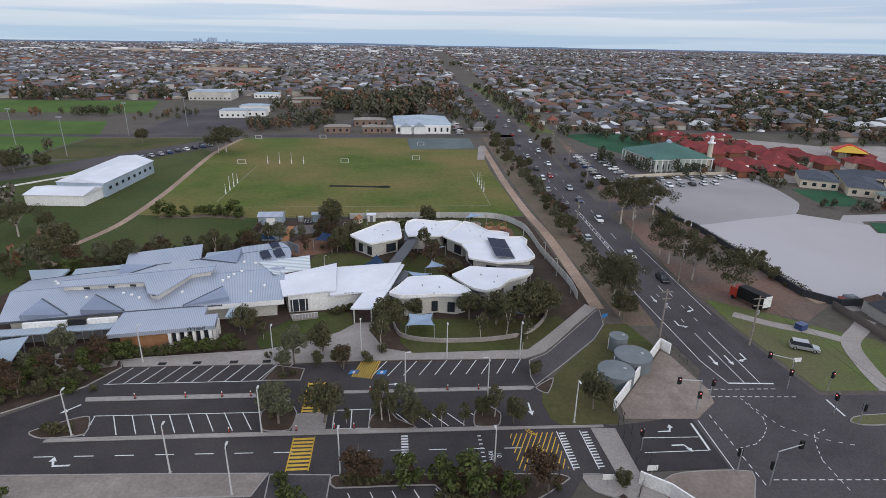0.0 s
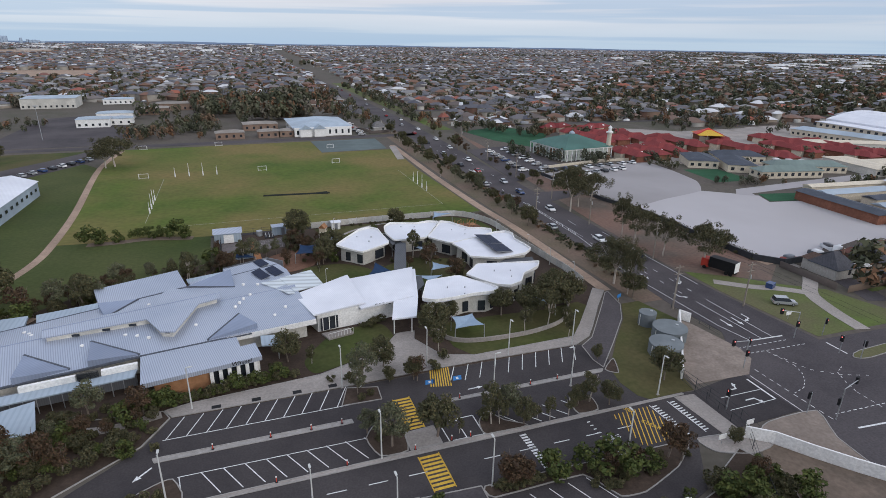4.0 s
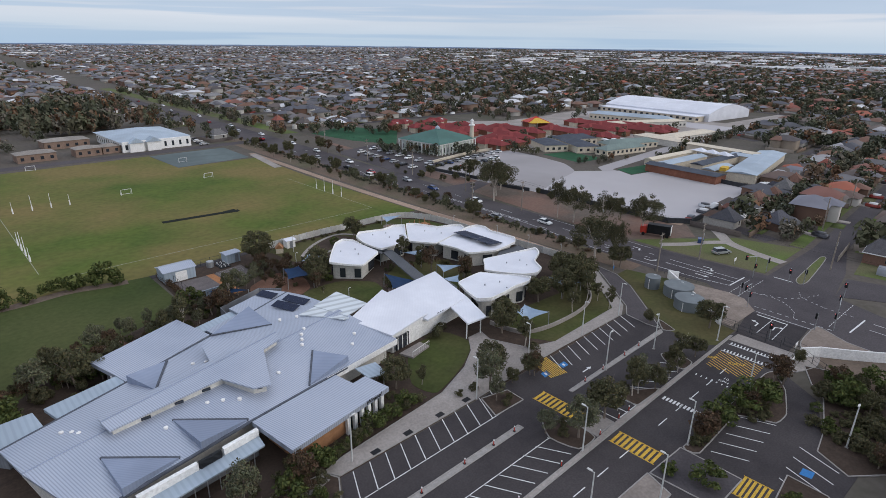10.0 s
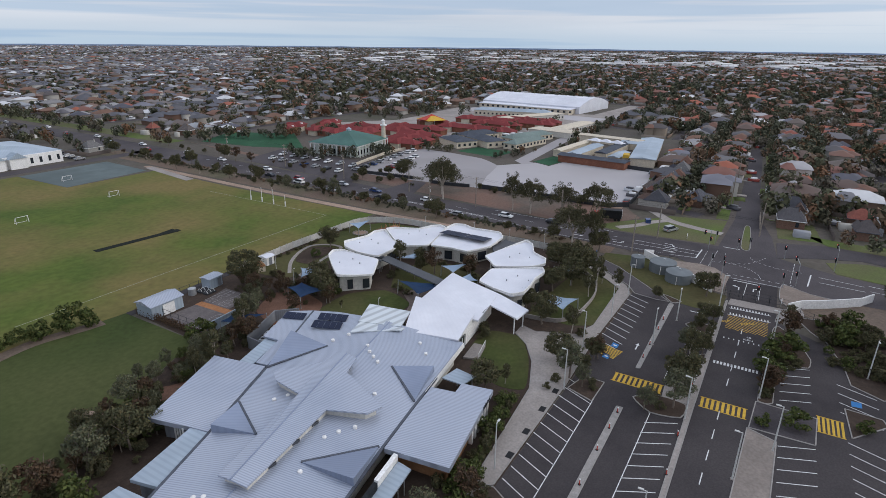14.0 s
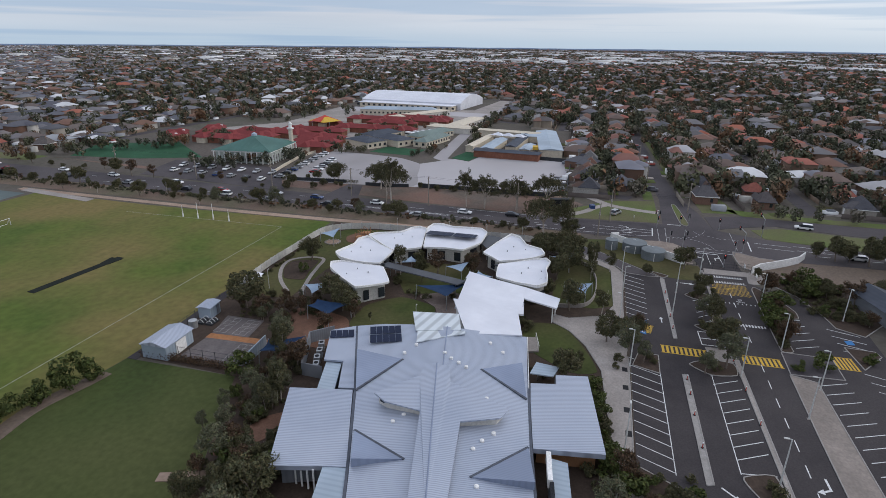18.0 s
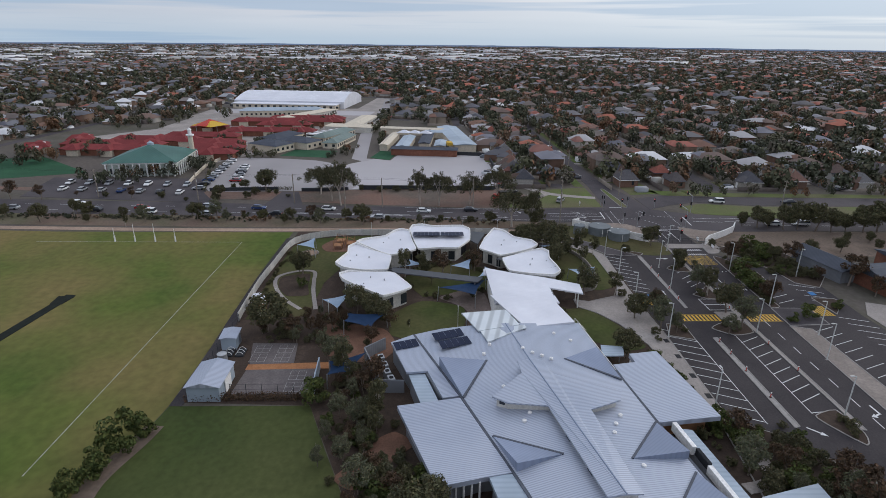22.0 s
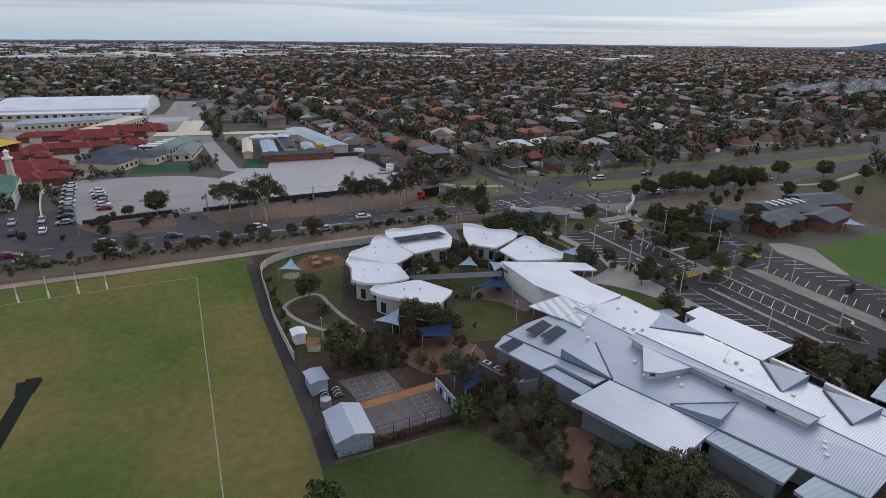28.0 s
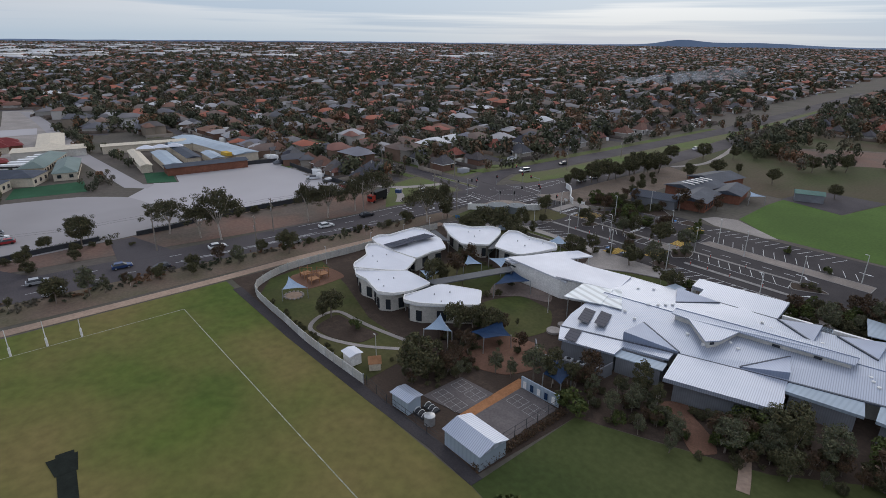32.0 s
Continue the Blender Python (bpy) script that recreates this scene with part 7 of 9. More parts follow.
part("annexe_roof", Shape().box(HX - 36, HY + 4, 4.0, 14, 86, 0.35, -7), M_WROOF, big)
for i in range(12):
    part("rib", Shape().box(HX, HY - 42 + 7.6 * i, 10.9, 8, 0.4, 0.15, -7), M_WHITE, big)
windows_on(big, HX - 36, HY + 4, 12, 92, -7, 1.6, 2.2, 1.6, 5.0, (3,))
part("forecourt", Shape().box(330, 235, 0.02, 26, 120, 0.04, -7), M_GRAVEL, big, "pale forecourt paving")

# steel-roofed school beside the gravel lot
steel = thing("steel_roof_school", "low school of pale blue steel roofs with yellow trim", "building")
for x, y, sx, sy, rz, h, rm, nm in ((161, 134, 9, 33, -6, 3.2, M_DARKROOF, "front"), (182, 144, 34, 7, -5, 3.2, M_BLUEROOF, "row"), (196, 133, 44, 6.5, -4, 3.2, M_DARKROOF, "row"), (176, 126, 18, 6, -4, 3.2, M_BLUEROOF, "row"), (200, 117.4, 66, 12, 7, 3.7, M_BLUEROOF, "row"), (224, 142, 7, 38, -10, 3.6, M_CREAM, "row"), (214, 128, 9, 12, -6, 3.4, M_BLUEROOF, "row"), (190, 153, 40, 5, -6, 3.0, M_CREAM, "row")):
    part("wall", Shape().box(x, y, 0, sx - 1, sy - 1, h, rz), M_REDBRICK if nm == "front" else M_CREAM, steel)
    part("roof", Shape().gable(x, y, h, max(sx, sy), min(sx, sy), 0.8, rz + (0 if sx > sy else 90)), rm, steel)
part("yellow_trim", Shape().box(171, 121.5, 3.2, 5, 2.6, 1.5, 7), M_YELLOW, steel, "bright yellow entry block")
for x, y in ((206, 146), (205, 140), (204, 134)):
    part("peaked_shade", Shape().hip(x, y, 4.0, 8, 4.4, 1.6, 70, 0), M_WROOF, steel, "pale peaked shade roof")

# white hall and brick blocks beyond the oval
hall = thing("white_community_hall", "white weatherboard hall with gabled bays and pale roof", "building")
part("wall", Shape().box(17, 362, 0, 33, 42, 5.0, 1), M_WHITE, hall)
part("roof", Shape().hip(17, 364, 5.0, 35, 44, 3.0, 1), M_BLUEROOF, hall)
for i in range(2):
    part("gable_bay", Shape().box(7 + 8 * i, 340.5, 0, 6.5, 3, 4.4, 1), M_WHITE, hall)
    part("gable_roof", Shape().gable(7 + 8 * i, 341, 4.4, 5, 7.4, 2.4, 91), M_BLUEROOF, hall)
windows_on(hall, 17, 362, 33, 42, 1, 1.2, 1.1, 2.4, 3.6, (0, 1, 3))
for x, y, sx, sy, hh, pale in ((-34, 346.5, 15, 9, 3.6, 0), (-13.5, 346, 11, 8, 3.6, 0), (-3.4, 347, 8, 8, 3.4, 0), (-16, 378, 20, 12, 3.8, 0), (-26, 470, 24, 13, 4.2, 0), (8, 440, 22, 12, 4.0, 0), (-112, 416, 18, 14, 5.0, 1), (-98, 424, 13, 12, 4.0, 1), (-105, 450, 22, 12, 4.4, 1), (-84, 474, 20, 14, 4.6, 0), (-70, 500, 30, 14, 5, 0), (-162, 540, 36, 30, 7.5, 2), (-118, 556, 22, 14, 4, 1)):
    ob = thing("brick_block", ("low brick building with a pale roof", "low white building with a pale steel roof", "large pale green hall with a white roof")[pale], "building", "buildings behind the oval")
    part("wall", Shape().box(x, y, 0, sx, sy, hh, 2), (M_TANBRICK, M_WHITE, M_RENDER)[pale], ob)
    part("roof", Shape().hip(x, y, hh, sx, sy, 1.2, 2, None, 0.4), M_BLUEROOF if pale else M_TANROOF, ob)
    windows_on(ob, x, y, sx, sy, 2, 1.0, 1.3, 1.4, 3.4, (0,))
club = thing("sports_shed", "long white steel sports shed with low gable roof", "building")
part("wall", Shape().slab([(-116.6, 200, 5), (-99.9, 197.5, 5), (-98.4, 236, 5), (-115.2, 246, 5)], 5.0), M_BLUEROOF, club)
part("roof", Shape().add([(-117, 199.6, 5), (-99.5, 197.1, 5), (-98, 236.4, 5), (-115.6, 246.4, 5), (-108.3, 198.3, 6.4), (-106.8, 241.5, 6.4)], [(0, 4, 5, 3), (4, 1, 2, 5), (0, 1, 4), (3, 5, 2)]), M_WROOF, club)
part("annexe", Shape().box(-110.5, 193.4, 0, 19, 12.6, 3.6, -4), M_WHITE, club)
part("annexe_roof", Shape().gable(-110.5, 193.4, 3.6, 20, 13.4, 1.2, -4), M_WROOF, club)
windows_on(club, -99.5, 217, 1, 36, -2, 2.2, 1.6, 1.0, 4.5, (1,))
low_wall("car_park_edge", ((-160, 205), (-140, 214), (-123, 236)), 0.5, 0.4, M_WHITE, "low white edge wall by the access road")
for x, y in ((-150, 270), (-148, 330), (-190, 300), (-196, 240), (-230, 330), (-128, 365)):
    fl = thing("floodlight_mast", "tall thin sports floodlight mast", "mast", "sports floodlights")
    part("mast", Shape().tube((x, y, 0), (x, y, 18), 0.2, 0.1, 6), M_STEEL, fl)
    part("lamp_bar", Shape().box(x, y, 17.6, 2.4, 0.4, 0.5), M_STEEL, fl)

# early-learning centre south of the driveway
kin = thing("brick_centre", "brick learning centre with steel roofs south of the car park", "building")
for x, y, sx, sy, rz, h, wm in ((12, 33, 16, 8, 12, 3.2, M_GREYW), (3, 22, 12, 18, 10, 3.4, M_REDBRICK), (10, 8, 14, 20, -8, 3.6, M_REDBRICK), (-1, 4, 10, 16, 12, 3.2, M_REDBRICK), (12, -12, 14, 18, -10, 3.4, M_REDBRICK)):
    part("wall", Shape().box(x, y, 0, sx - 1.4, sy - 1.4, h, rz), wm, kin)
    part("roof", Shape().gable(x, y, h, max(sx, sy), min(sx, sy), 1.5, rz + (0 if sx > sy else 90)), M_DARKROOF, kin)
for i in range(5):
    part("skylight_strip", Shape().box(9.6 + 0.2 * i, 2 + 3.0 * i, 5.0, 5, 0.7, 0.2, -8), M_WHITE, kin)
windows_on(kin, 3, 22, 10.6, 16.6, 10, 0.9, 1.5, 1.6, 3.0, (1, 3))
sail(((-6, 0, 3), (-12, 2, 2.8), (-9, 8, 3.2)), M_SAILP, "pale shade sail beside the learning centre")
structure("south_oval", sheet(((-14, 27), (-13, 2), (-14, -10), (-34, -4), (-42, -40), (-140, -60), (-160, 20), (-100, 36), (-56, 38.6), (-28, 37.6)), Z_GRASS), M_BRIGHT, "bright green school playing field", "grass")
structure("south_court", sheet(((-13, -10), (-33.6, -4.6), (-40, -33), (-17, -34)), Z_ROAD), M_ROAD, "asphalt play court with faint lines", "court")
structure("south_apron", sheet(((-8, 31), (-14, 28.4), (-30, 38.6), (-27, 40.4), (-12, 40), (-6, 36)), Z_PATH), M_CONC, "pale paved apron by the playing field", "footpath")
structure("south_scrub", sheet(((-14, -11), (30, -14), (42, -50), (50, -180), (20, -330), (-160, -300), (-170, -62), (-42, -41), (-36, -11)), Z_GRASS - 0.01), M_PARK, "dull green and brown park land", "ground")
structure("south_bare_patch", sheet(smooth_loop(((30, -118), (-12, -153), (-60, -150), (-50, -112), (-20, -104), (8, -84)), 4), Z_GRASS), M_DRYDIRT, "reddish bare patch in the park", "ground")
structure("south_park_path", band(smooth_line(((40, -30), (34, -48), (38, -78), (46, -110))), 2.4, Z_PATH), M_CONC, "pale curving park path", "path")
ss = shed("shelter", "green-roofed open shelter by the court", -20, -16, 9, 6, 2.8, 0.9, 20, M_GREYW, M_GREENROOF)

# ---- trees and shrubs ----
def leaf_crown(seed, w, h, base, clumps, leaves, size, flat=1.0, spread=1.0):
    """Many small bent leaf sprays, gathered into uneven clumps with gaps between them."""
    r = np.random.RandomState(seed)
    V, F = [], []
    for k in range(clumps):
        u = r.normal(size=3)
        u /= np.linalg.norm(u)
        rad = r.uniform(0.35, 1.0) ** 0.6
        c = np.array((u[0] * w / 2 * rad * 0.8, u[1] * w / 2 * rad * 0.8, base + h / 2 + u[2] * h / 2 * rad * 0.8))
        cr = r.uniform(0.5, 1.0) * w * 0.22 * spread
        d = r.normal(size=(leaves, 3))
        d /= np.linalg.norm(d, axis=1)[:, None]
        p = c + d * (cr * r.uniform(0.35, 1.0, size=(leaves, 1)) ** 0.5) * np.array((1, 1, 0.75 * flat))
        for i in range(leaves):
            n = d[i] + r.normal(size=3) * 0.55
            n /= np.linalg.norm(n)
            t = np.cross(n, r.normal(size=3))
            t /= np.linalg.norm(t)
            b = np.cross(n, t)
            s = size * r.uniform(0.6, 1.3)
            o = len(V)
            q = p[i]
            V += [tuple(q - t * s), tuple(q - b * s * 0.55 + n * s * 0.15), tuple(q + t * s), tuple(q + b * s * 0.55 + n * s * 0.15)]
            F += [(o, o + 1, o + 2, o + 3)]
    sh = Shape()
    sh.v, sh.f = V, F
    return sh


def gum_crown(seed, w, h, base, plates, leaves, size):
    """Separate tufts of foliage round an open middle, wider than high, as on an old gum."""
    r = np.random.RandomState(seed)
    V, F = [], []
    for k in range(plates):
        a = 2 * math.pi * (k * 0.382 + r.uniform(-0.06, 0.06))
        q = math.sqrt((k + 0.5) / plates)
        top = 1 - 0.62 * q ** 2
        c = np.array((math.cos(a) * w / 2 * q * 0.82, math.sin(a) * w / 2 * q * 0.82, base + h * top * r.uniform(0.62, 0.95)))
        cr = w * r.uniform(0.12, 0.2)
        for t in range(4):
            cc = c + r.normal(size=3) * cr * np.array((0.55, 0.55, 0.3))
            n = leaves // 4
            d = r.normal(size=(n, 3))
            d /= np.linalg.norm(d, axis=1)[:, None]
            p = cc + d * (cr * 0.62 * r.uniform(0.2, 1.0, size=(n, 1)) ** 0.5) * np.array((1, 1, 0.6))
            for i in range(n):
                m = d[i] * 0.5 + np.array((0, 0, 0.35)) + r.normal(size=3) * 0.6
                m /= np.linalg.norm(m)
                u = np.cross(m, r.normal(size=3))
                u /= np.linalg.norm(u)
                b = np.cross(m, u)
                s = size * r.uniform(0.6, 1.4)
                o = len(V)
                V += [tuple(p[i] - u * s), tuple(p[i] - b * s * 0.5), tuple(p[i] + u * s), tuple(p[i] + b * s * 0.5)]
                F += [(o, o + 1, o + 2, o + 3)]
    sh = Shape()
    sh.v, sh.f = V, F
    return sh


def limbs(seed, h, fork, r0, spread, n=5):
    """A tapered trunk with limbs."""
    r = random.Random(seed)
    sh = Shape()
    x, y = r.uniform(-0.3, 0.3), r.uniform(-0.3, 0.3)
    sh.tube((0, 0, -0.1), (x * 0.5, y * 0.5, fork * 0.5), r0, r0 * 0.85, 8)
    sh.tube((x * 0.5, y * 0.5, fork * 0.5), (x, y, fork), r0 * 0.85, r0 * 0.7, 8)
    for i in range(n):
        a = 2 * math.pi * (i + r.uniform(-0.3, 0.3)) / n
        k = r.uniform(0.5, 1.0) * spread
        m = (x + math.cos(a) * k * 0.5, y + math.sin(a) * k * 0.5, fork + (h - fork) * 0.42)
        e = (x + math.cos(a) * k, y + math.sin(a) * k, fork + (h - fork) * r.uniform(0.65, 0.9))
        sh.tube((x, y, fork - 0.1), m, r0 * 0.5, r0 * 0.32, 6)
        sh.tube(m, e, r0 * 0.32, r0 * 0.1, 5)
    return sh


def make_tree(name, label, category, seed, trunk, crown, trunk_mat, leaf_mat, group):
    ob = thing(name, label, category, group, (-400, -400, 0))
    if trunk:
        part("trunk", trunk, trunk_mat, ob)
    part("crown", crown, leaf_mat, ob)
    return ob


T = {}
for i in range(3):
    T["gum%d" % i] = make_tree("gum_tree", "tall open-crowned gum tree with a pale trunk", "tree", i, limbs(i, 10.6, 3.6, 0.30, 5.0, 8), gum_crown(10 + i, 13.4, 6.2, 4.6, 22, 300, 0.22), M_GUMTRUNK, M_LEAFD, "gum trees")
    T["tree%d" % i] = make_tree("garden_tree", "dense dark green garden tree", "tree", i, limbs(20 + i, 6.4, 1.8, 0.17, 1.7), leaf_crown(30 + i, 5.4, 5.4, 1.0, 40, 95, 0.18, 1.0, 0.95), M_TRUNK, M_LEAF, "garden trees")
    T["slim%d" % i] = make_tree("young_gum", "slim young gum with a pale trunk", "tree", i, limbs(40 + i, 6.6, 2.4, 0.11, 1.3), leaf_crown(50 + i, 3.6, 5.2, 1.7, 26, 85, 0.15, 1.1, 0.9), M_GUMTRUNK, M_LEAF, "young gums")
    T["grey%d" % i] = make_tree("grey_gum", "grey-green feathery garden tree", "tree", i, limbs(60 + i, 7.0, 2.0, 0.16, 1.5), leaf_crown(70 + i, 4.4, 6.2, 1.0, 30, 90, 0.16, 1.1, 0.9), M_TRUNK, M_LEAFG, "grey-green trees")
    T["shrub%d" % i] = make_tree("shrub", "dense rounded dark green shrub", "shrub", i, None, leaf_crown(80 + i, 2.4, 1.7, 0.0, 12, 60, 0.14), M_TRUNK, M_LEAF, "garden shrubs")
    T["bush%d" % i] = make_tree("bush", "dense rounded green bush", "bush", i, limbs(90 + i, 2.6, 0.4, 0.1, 1.0, 4), leaf_crown(90 + i, 3.6, 3.2, 0.0, 20, 80, 0.17), M_TRUNK, M_LEAFD, "oval bushes")
    T["bright%d" % i] = make_tree("bright_shrub", "bright green rounded shrub", "shrub", i, None, leaf_crown(100 + i, 2.6, 2.2, 0.0, 12, 64, 0.14), M_TRUNK, M_LEAFY, "bright shrubs")
    T["autumn%d" % i] = make_tree("autumn_tree", "small rust-brown autumn tree", "tree", i, limbs(110 + i, 4.6, 1.4, 0.12, 1.3), leaf_crown(110 + i, 3.6, 3.4, 1.2, 16, 70, 0.15), M_TRUNK, M_LEAFA, "autumn trees")
rng = random.Random(11)
used = set()


CLEARINGS = ((-50.4, 136.0, 2.4), (-54.6, 138.6, 2.4), (-57.6, 141.6, 2.2), (-71.4, 126.2, 3.0), (-76, 123, 2.6))


def plant(kind, x, y, k=1.0, kz=None):
    if any(math.hypot(x - a, y - b) < r for a, b, r in CLEARINGS):
        return None
    if -72 < x < -34 and 134 < y < 150 and kind in ("tree", "bush"):
        k *= 0.72
        kind = "grey" if kind == "tree" and rng.random() < 0.4 else kind
    key = kind + str(rng.randrange(3))
    m = pose(x, y, 0.0, 0, 0, rng.uniform(0, 360)) @ Matrix.Diagonal((k * rng.uniform(0.92, 1.08), k * rng.uniform(0.92, 1.08), (kz or k) * rng.uniform(0.92, 1.08), 1))
    if key not in used:
        used.add(key)
        T[key].matrix_basis = m
        return T[key]
    return copy_thing(T[key], m)


# car park and front gardens
for kind, x, y, k in (
    ("grey", -17.4, 69.6, 1.15), ("tree", -10.8, 69.4, 1.15), ("slim", -2.4, 69.4, 1.05), ("slim", -1.2, 69.0, 0.8), ("tree", 2.2, 67.8, 0.62), ("slim", 6.3, 67.4, 0.55), ("slim", 9.5, 67.4, 0.6), ("tree", 12.6, 69.4, 0.6), ("slim", 14.4, 69.2, 1.15),
    ("tree", 29.9, 70.3, 1.1), ("tree", 23.2, 79.6, 0.45), ("autumn", -9.2, 83.6, 1.1), ("tree", -9.6, 84.2, 0.6), ("grey", -17.8, 86.0, 1.0), ("grey", -19.2, 83.4, 0.7), ("slim", -24.8, 94.6, 1.0), ("tree", -28.6, 96.6, 0.85), ("tree", -13.4, 89.6, 0.9),
    ("tree", -1.8, 97.0, 1.1), ("tree", 3.6, 102.6, 0.8), ("tree", 14.5, 100.6, 0.95), ("slim", 15.8, 92.8, 1.1), ("tree", 19.6, 98.0, 1.1), ("slim", 20.6, 92.6, 1.15), ("tree", 25.0, 98.0, 1.25), ("slim", 24.6, 92.2, 1.2), ("tree", 30.2, 104.8, 1.1), ("tree", 34.4, 108, 0.9), ("gum", 46.6, 106.6, 1.0), ("tree", 27.6, 104, 0.95),
    # round the ring
    ("tree", -18.8, 162.6, 1.45), ("tree", -20.4, 158.4, 1.1), ("tree", 11.2, 163.0, 0.95), ("slim", 7.1, 137.4, 1.1), ("tree", 8.9, 132.6, 1.15), ("slim", 9.8, 133.6, 1.25), ("autumn", 8.9, 128.6, 1.5), ("tree", 13.2, 121.0, 1.1), ("slim", 14.6, 122.2, 1.25), ("slim", -11.8, 142.6, 1.0), ("autumn", 4.0, 131, 0.8), ("tree", -11.6, 146.4, 0.95), ("tree", -14.6, 142.8, 0.9), ("bright", -12.6, 141, 1.3), ("bright", 2.6, 160.6, 1.2),
    # west side
    ("grey", -25.9, 150.7, 0.95), ("grey", -31.5, 147.4, 0.95), ("tree", -22.6, 156.8, 0.8), ("grey", -28.4, 149.6, 0.8), ("slim", -34.2, 145.6, 1.0), ("tree", -37.5, 142.0, 1.15), ("bright", -41.1, 149.2, 2.0), ("tree", -43.4, 139.4, 1.05), ("tree", -40.4, 143.6, 0.85), ("slim", -46.2, 139.0, 1.0), ("grey", -50.3, 146.2, 0.9), ("slim", -17.1, 135.6, 0.5), ("tree", -15.4, 140.4, 0.85), ("autumn", -16.6, 139.2, 0.9), ("tree", 9.6, 162.0, 0.9), ("autumn", 12.0, 120.5, 1.3), ("slim", 22.8, 88.4, 1.35), ("slim", -2.9, 90.6, 1.3), ("tree", 29.6, 99.4, 1.1), ("grey", -60.3, 135.8, 0.9), ("tree", -45.0, 145.0, 0.8), ("grey", -46.8, 142.2, 1.05), ("tree", -49.6, 141.2, 0.9), ("grey", -54.2, 143.2, 0.95), ("tree", -57.8, 139.8, 0.85), ("grey", -55.2, 146.4, 0.8), ("tree", -63.4, 134.2, 1.0), ("tree", -65.8, 131.8, 1.15), ("tree", -71.4, 137.0, 0.9), ("tree", -68, 139.4, 1.1), ("tree", -83, 139, 1.3), ("tree", -82.4, 131.4, 1.2), ("tree", -88, 126, 1.2), ("tree", -93, 132, 1.1), ("gum", -104, 156, 1.0), ("tree", -110, 150, 1.2), ("tree", -98, 160, 1.0),
    ("gum", -81.7, 281, 1.35), ("gum", -85, 279, 1.0), ("tree", -131, 306, 1.2), ("tree", -152, 235, 1.3), ("tree", -158, 240, 1.2), ("tree", -146, 244, 1.1),
    # gums over the road
    ("tree", 89.4, 192.4, 1.25), ("tree", 90.6, 204.6, 0.7), ("tree", 90.4, 200.4, 0.65), ("tree", 46, 99, 1.0)):
    plant(kind, x, y, k)
for x, y, k, kz in ((74.8, 108.2, 0.95, 1.0), (70.4, 117.8, 0.7, 0.95), (69.6, 128.4, 0.9, 1.05), (70.2, 134.8, 0.8, 1.1), (70.0, 161.8, 1.0, 1.25), (84.6, 171.2, 1.0, 1.1), (75.6, 165.6, 0.7, 1.0), (91.4, 191.8, 0.62, 0.8), (46.0, 100.8, 0.62, 1.05)):
    plant("gum", x, y, k, kz)
for x, y in ((-71.8, 174.4), (-69.4, 173.6), (-65.8, 174.2), (-61.6, 175.2), (-59.2, 176.2), (-57.4, 174.4), (-55.4, 175.0), (-53.2, 173.4), (-51.0, 173.6), (-48.6, 172.4)):
    plant("bright", x, y, 1.25, 1.3)
structure("bush_bed", band(smooth_line(((-73, 173.6), (-66, 173.4), (-58, 174.2), (-50, 172.2), (-46.6, 171.6))), 2.8, Z_GRASS + 0.02, 0.04), M_SOIL, "bare brown strip of soil under the bushes", "garden bed")
# street trees on both verges
for x, y in ((50.6, 284), (59, 285), (59.4, 244), (50.4, 236), (51, 218.7), (52.4, 203.4), (51.7, 194.3), (52.4, 189.1), (51.6, 182.8), (45.9, 222), (50.4, 250), (50, 268), (53.4, 296), (54, 310), (56, 325), (57, 340), (49.6, 165), (48.6, 152), (50, 176), (48, 128), (49.6, 119)):
    plant(rng.choice(("tree", "slim", "grey", "tree")), x, y, rng.uniform(0.6, 1.0))
for i in range(30):
    y = 114 + i * 7.6 + rng.uniform(-2.6, 2.6)
    plant(rng.choice(("tree", "slim", "grey", "autumn", "tree")), 50.4 + (y - 114) * 0.034 + rng.uniform(-1.8, 1.4), y, rng.uniform(0.55, 0.95))
for x, y in ((80.6, 182), (83.4, 187), (86.4, 190.4), (84.2, 194.6), (88.0, 150), (89.4, 157), (88.8, 144), (90.4, 138.6), (91.2, 125), (90.4, 117), (92.2, 109), (80.4, 206), (84.6, 209.4)):
    plant(rng.choice(("bush", "tree", "shrub")), x, y, rng.uniform(0.6, 0.95))
for i in range(16):
    plant("autumn" if rng.random() < 0.25 else rng.choice(("tree", "bush")), 73 + 0.055 * (i * 10) + rng.uniform(-2, 5), 196 + 10 * i, rng.uniform(0.6, 1.1))
for x, y, k in ((48.0, 35, 1.3), (46.4, 31, 1.2), (46.8, 27.6, 1.35), (44.6, 24, 1.3), (44.8, 19.6, 1.2), (43.2, 15, 1.35), (42.0, 11, 1.2), (43.6, 5.4, 1.5), (41.8, 1.4, 1.45), (42.4, -3.4, 1.5), (39.6, -6.4, 1.4), (40.6, -11, 1.5), (37.6, -14.6, 1.4), (33.3, 5.8, 0.9), (32.9, -1, 0.9), (34, 12, 0.8), (40, -16, 1.3), (44, -24, 1.1), (22, 30.5, 0.7), (19.4, 42, 0.6), (24, -13.6, 1.0), (19, -28.5, 1.1), (15.6, -42, 1.1), (-2.4, -30.6, 0.9), (-25.6, -25, 0.8), (18, -92, 1.3), (-4.6, -68, 1.2), (-14, -80, 1.3), (28.2, 54.0, 0.75), (25, 20, 0.8), (27, 8, 0.9), (46, -40, 1.2), (40, -60, 1.3), (30, -70, 1.2)):
    if k > 0.1:
        plant("tree", x, y, k)
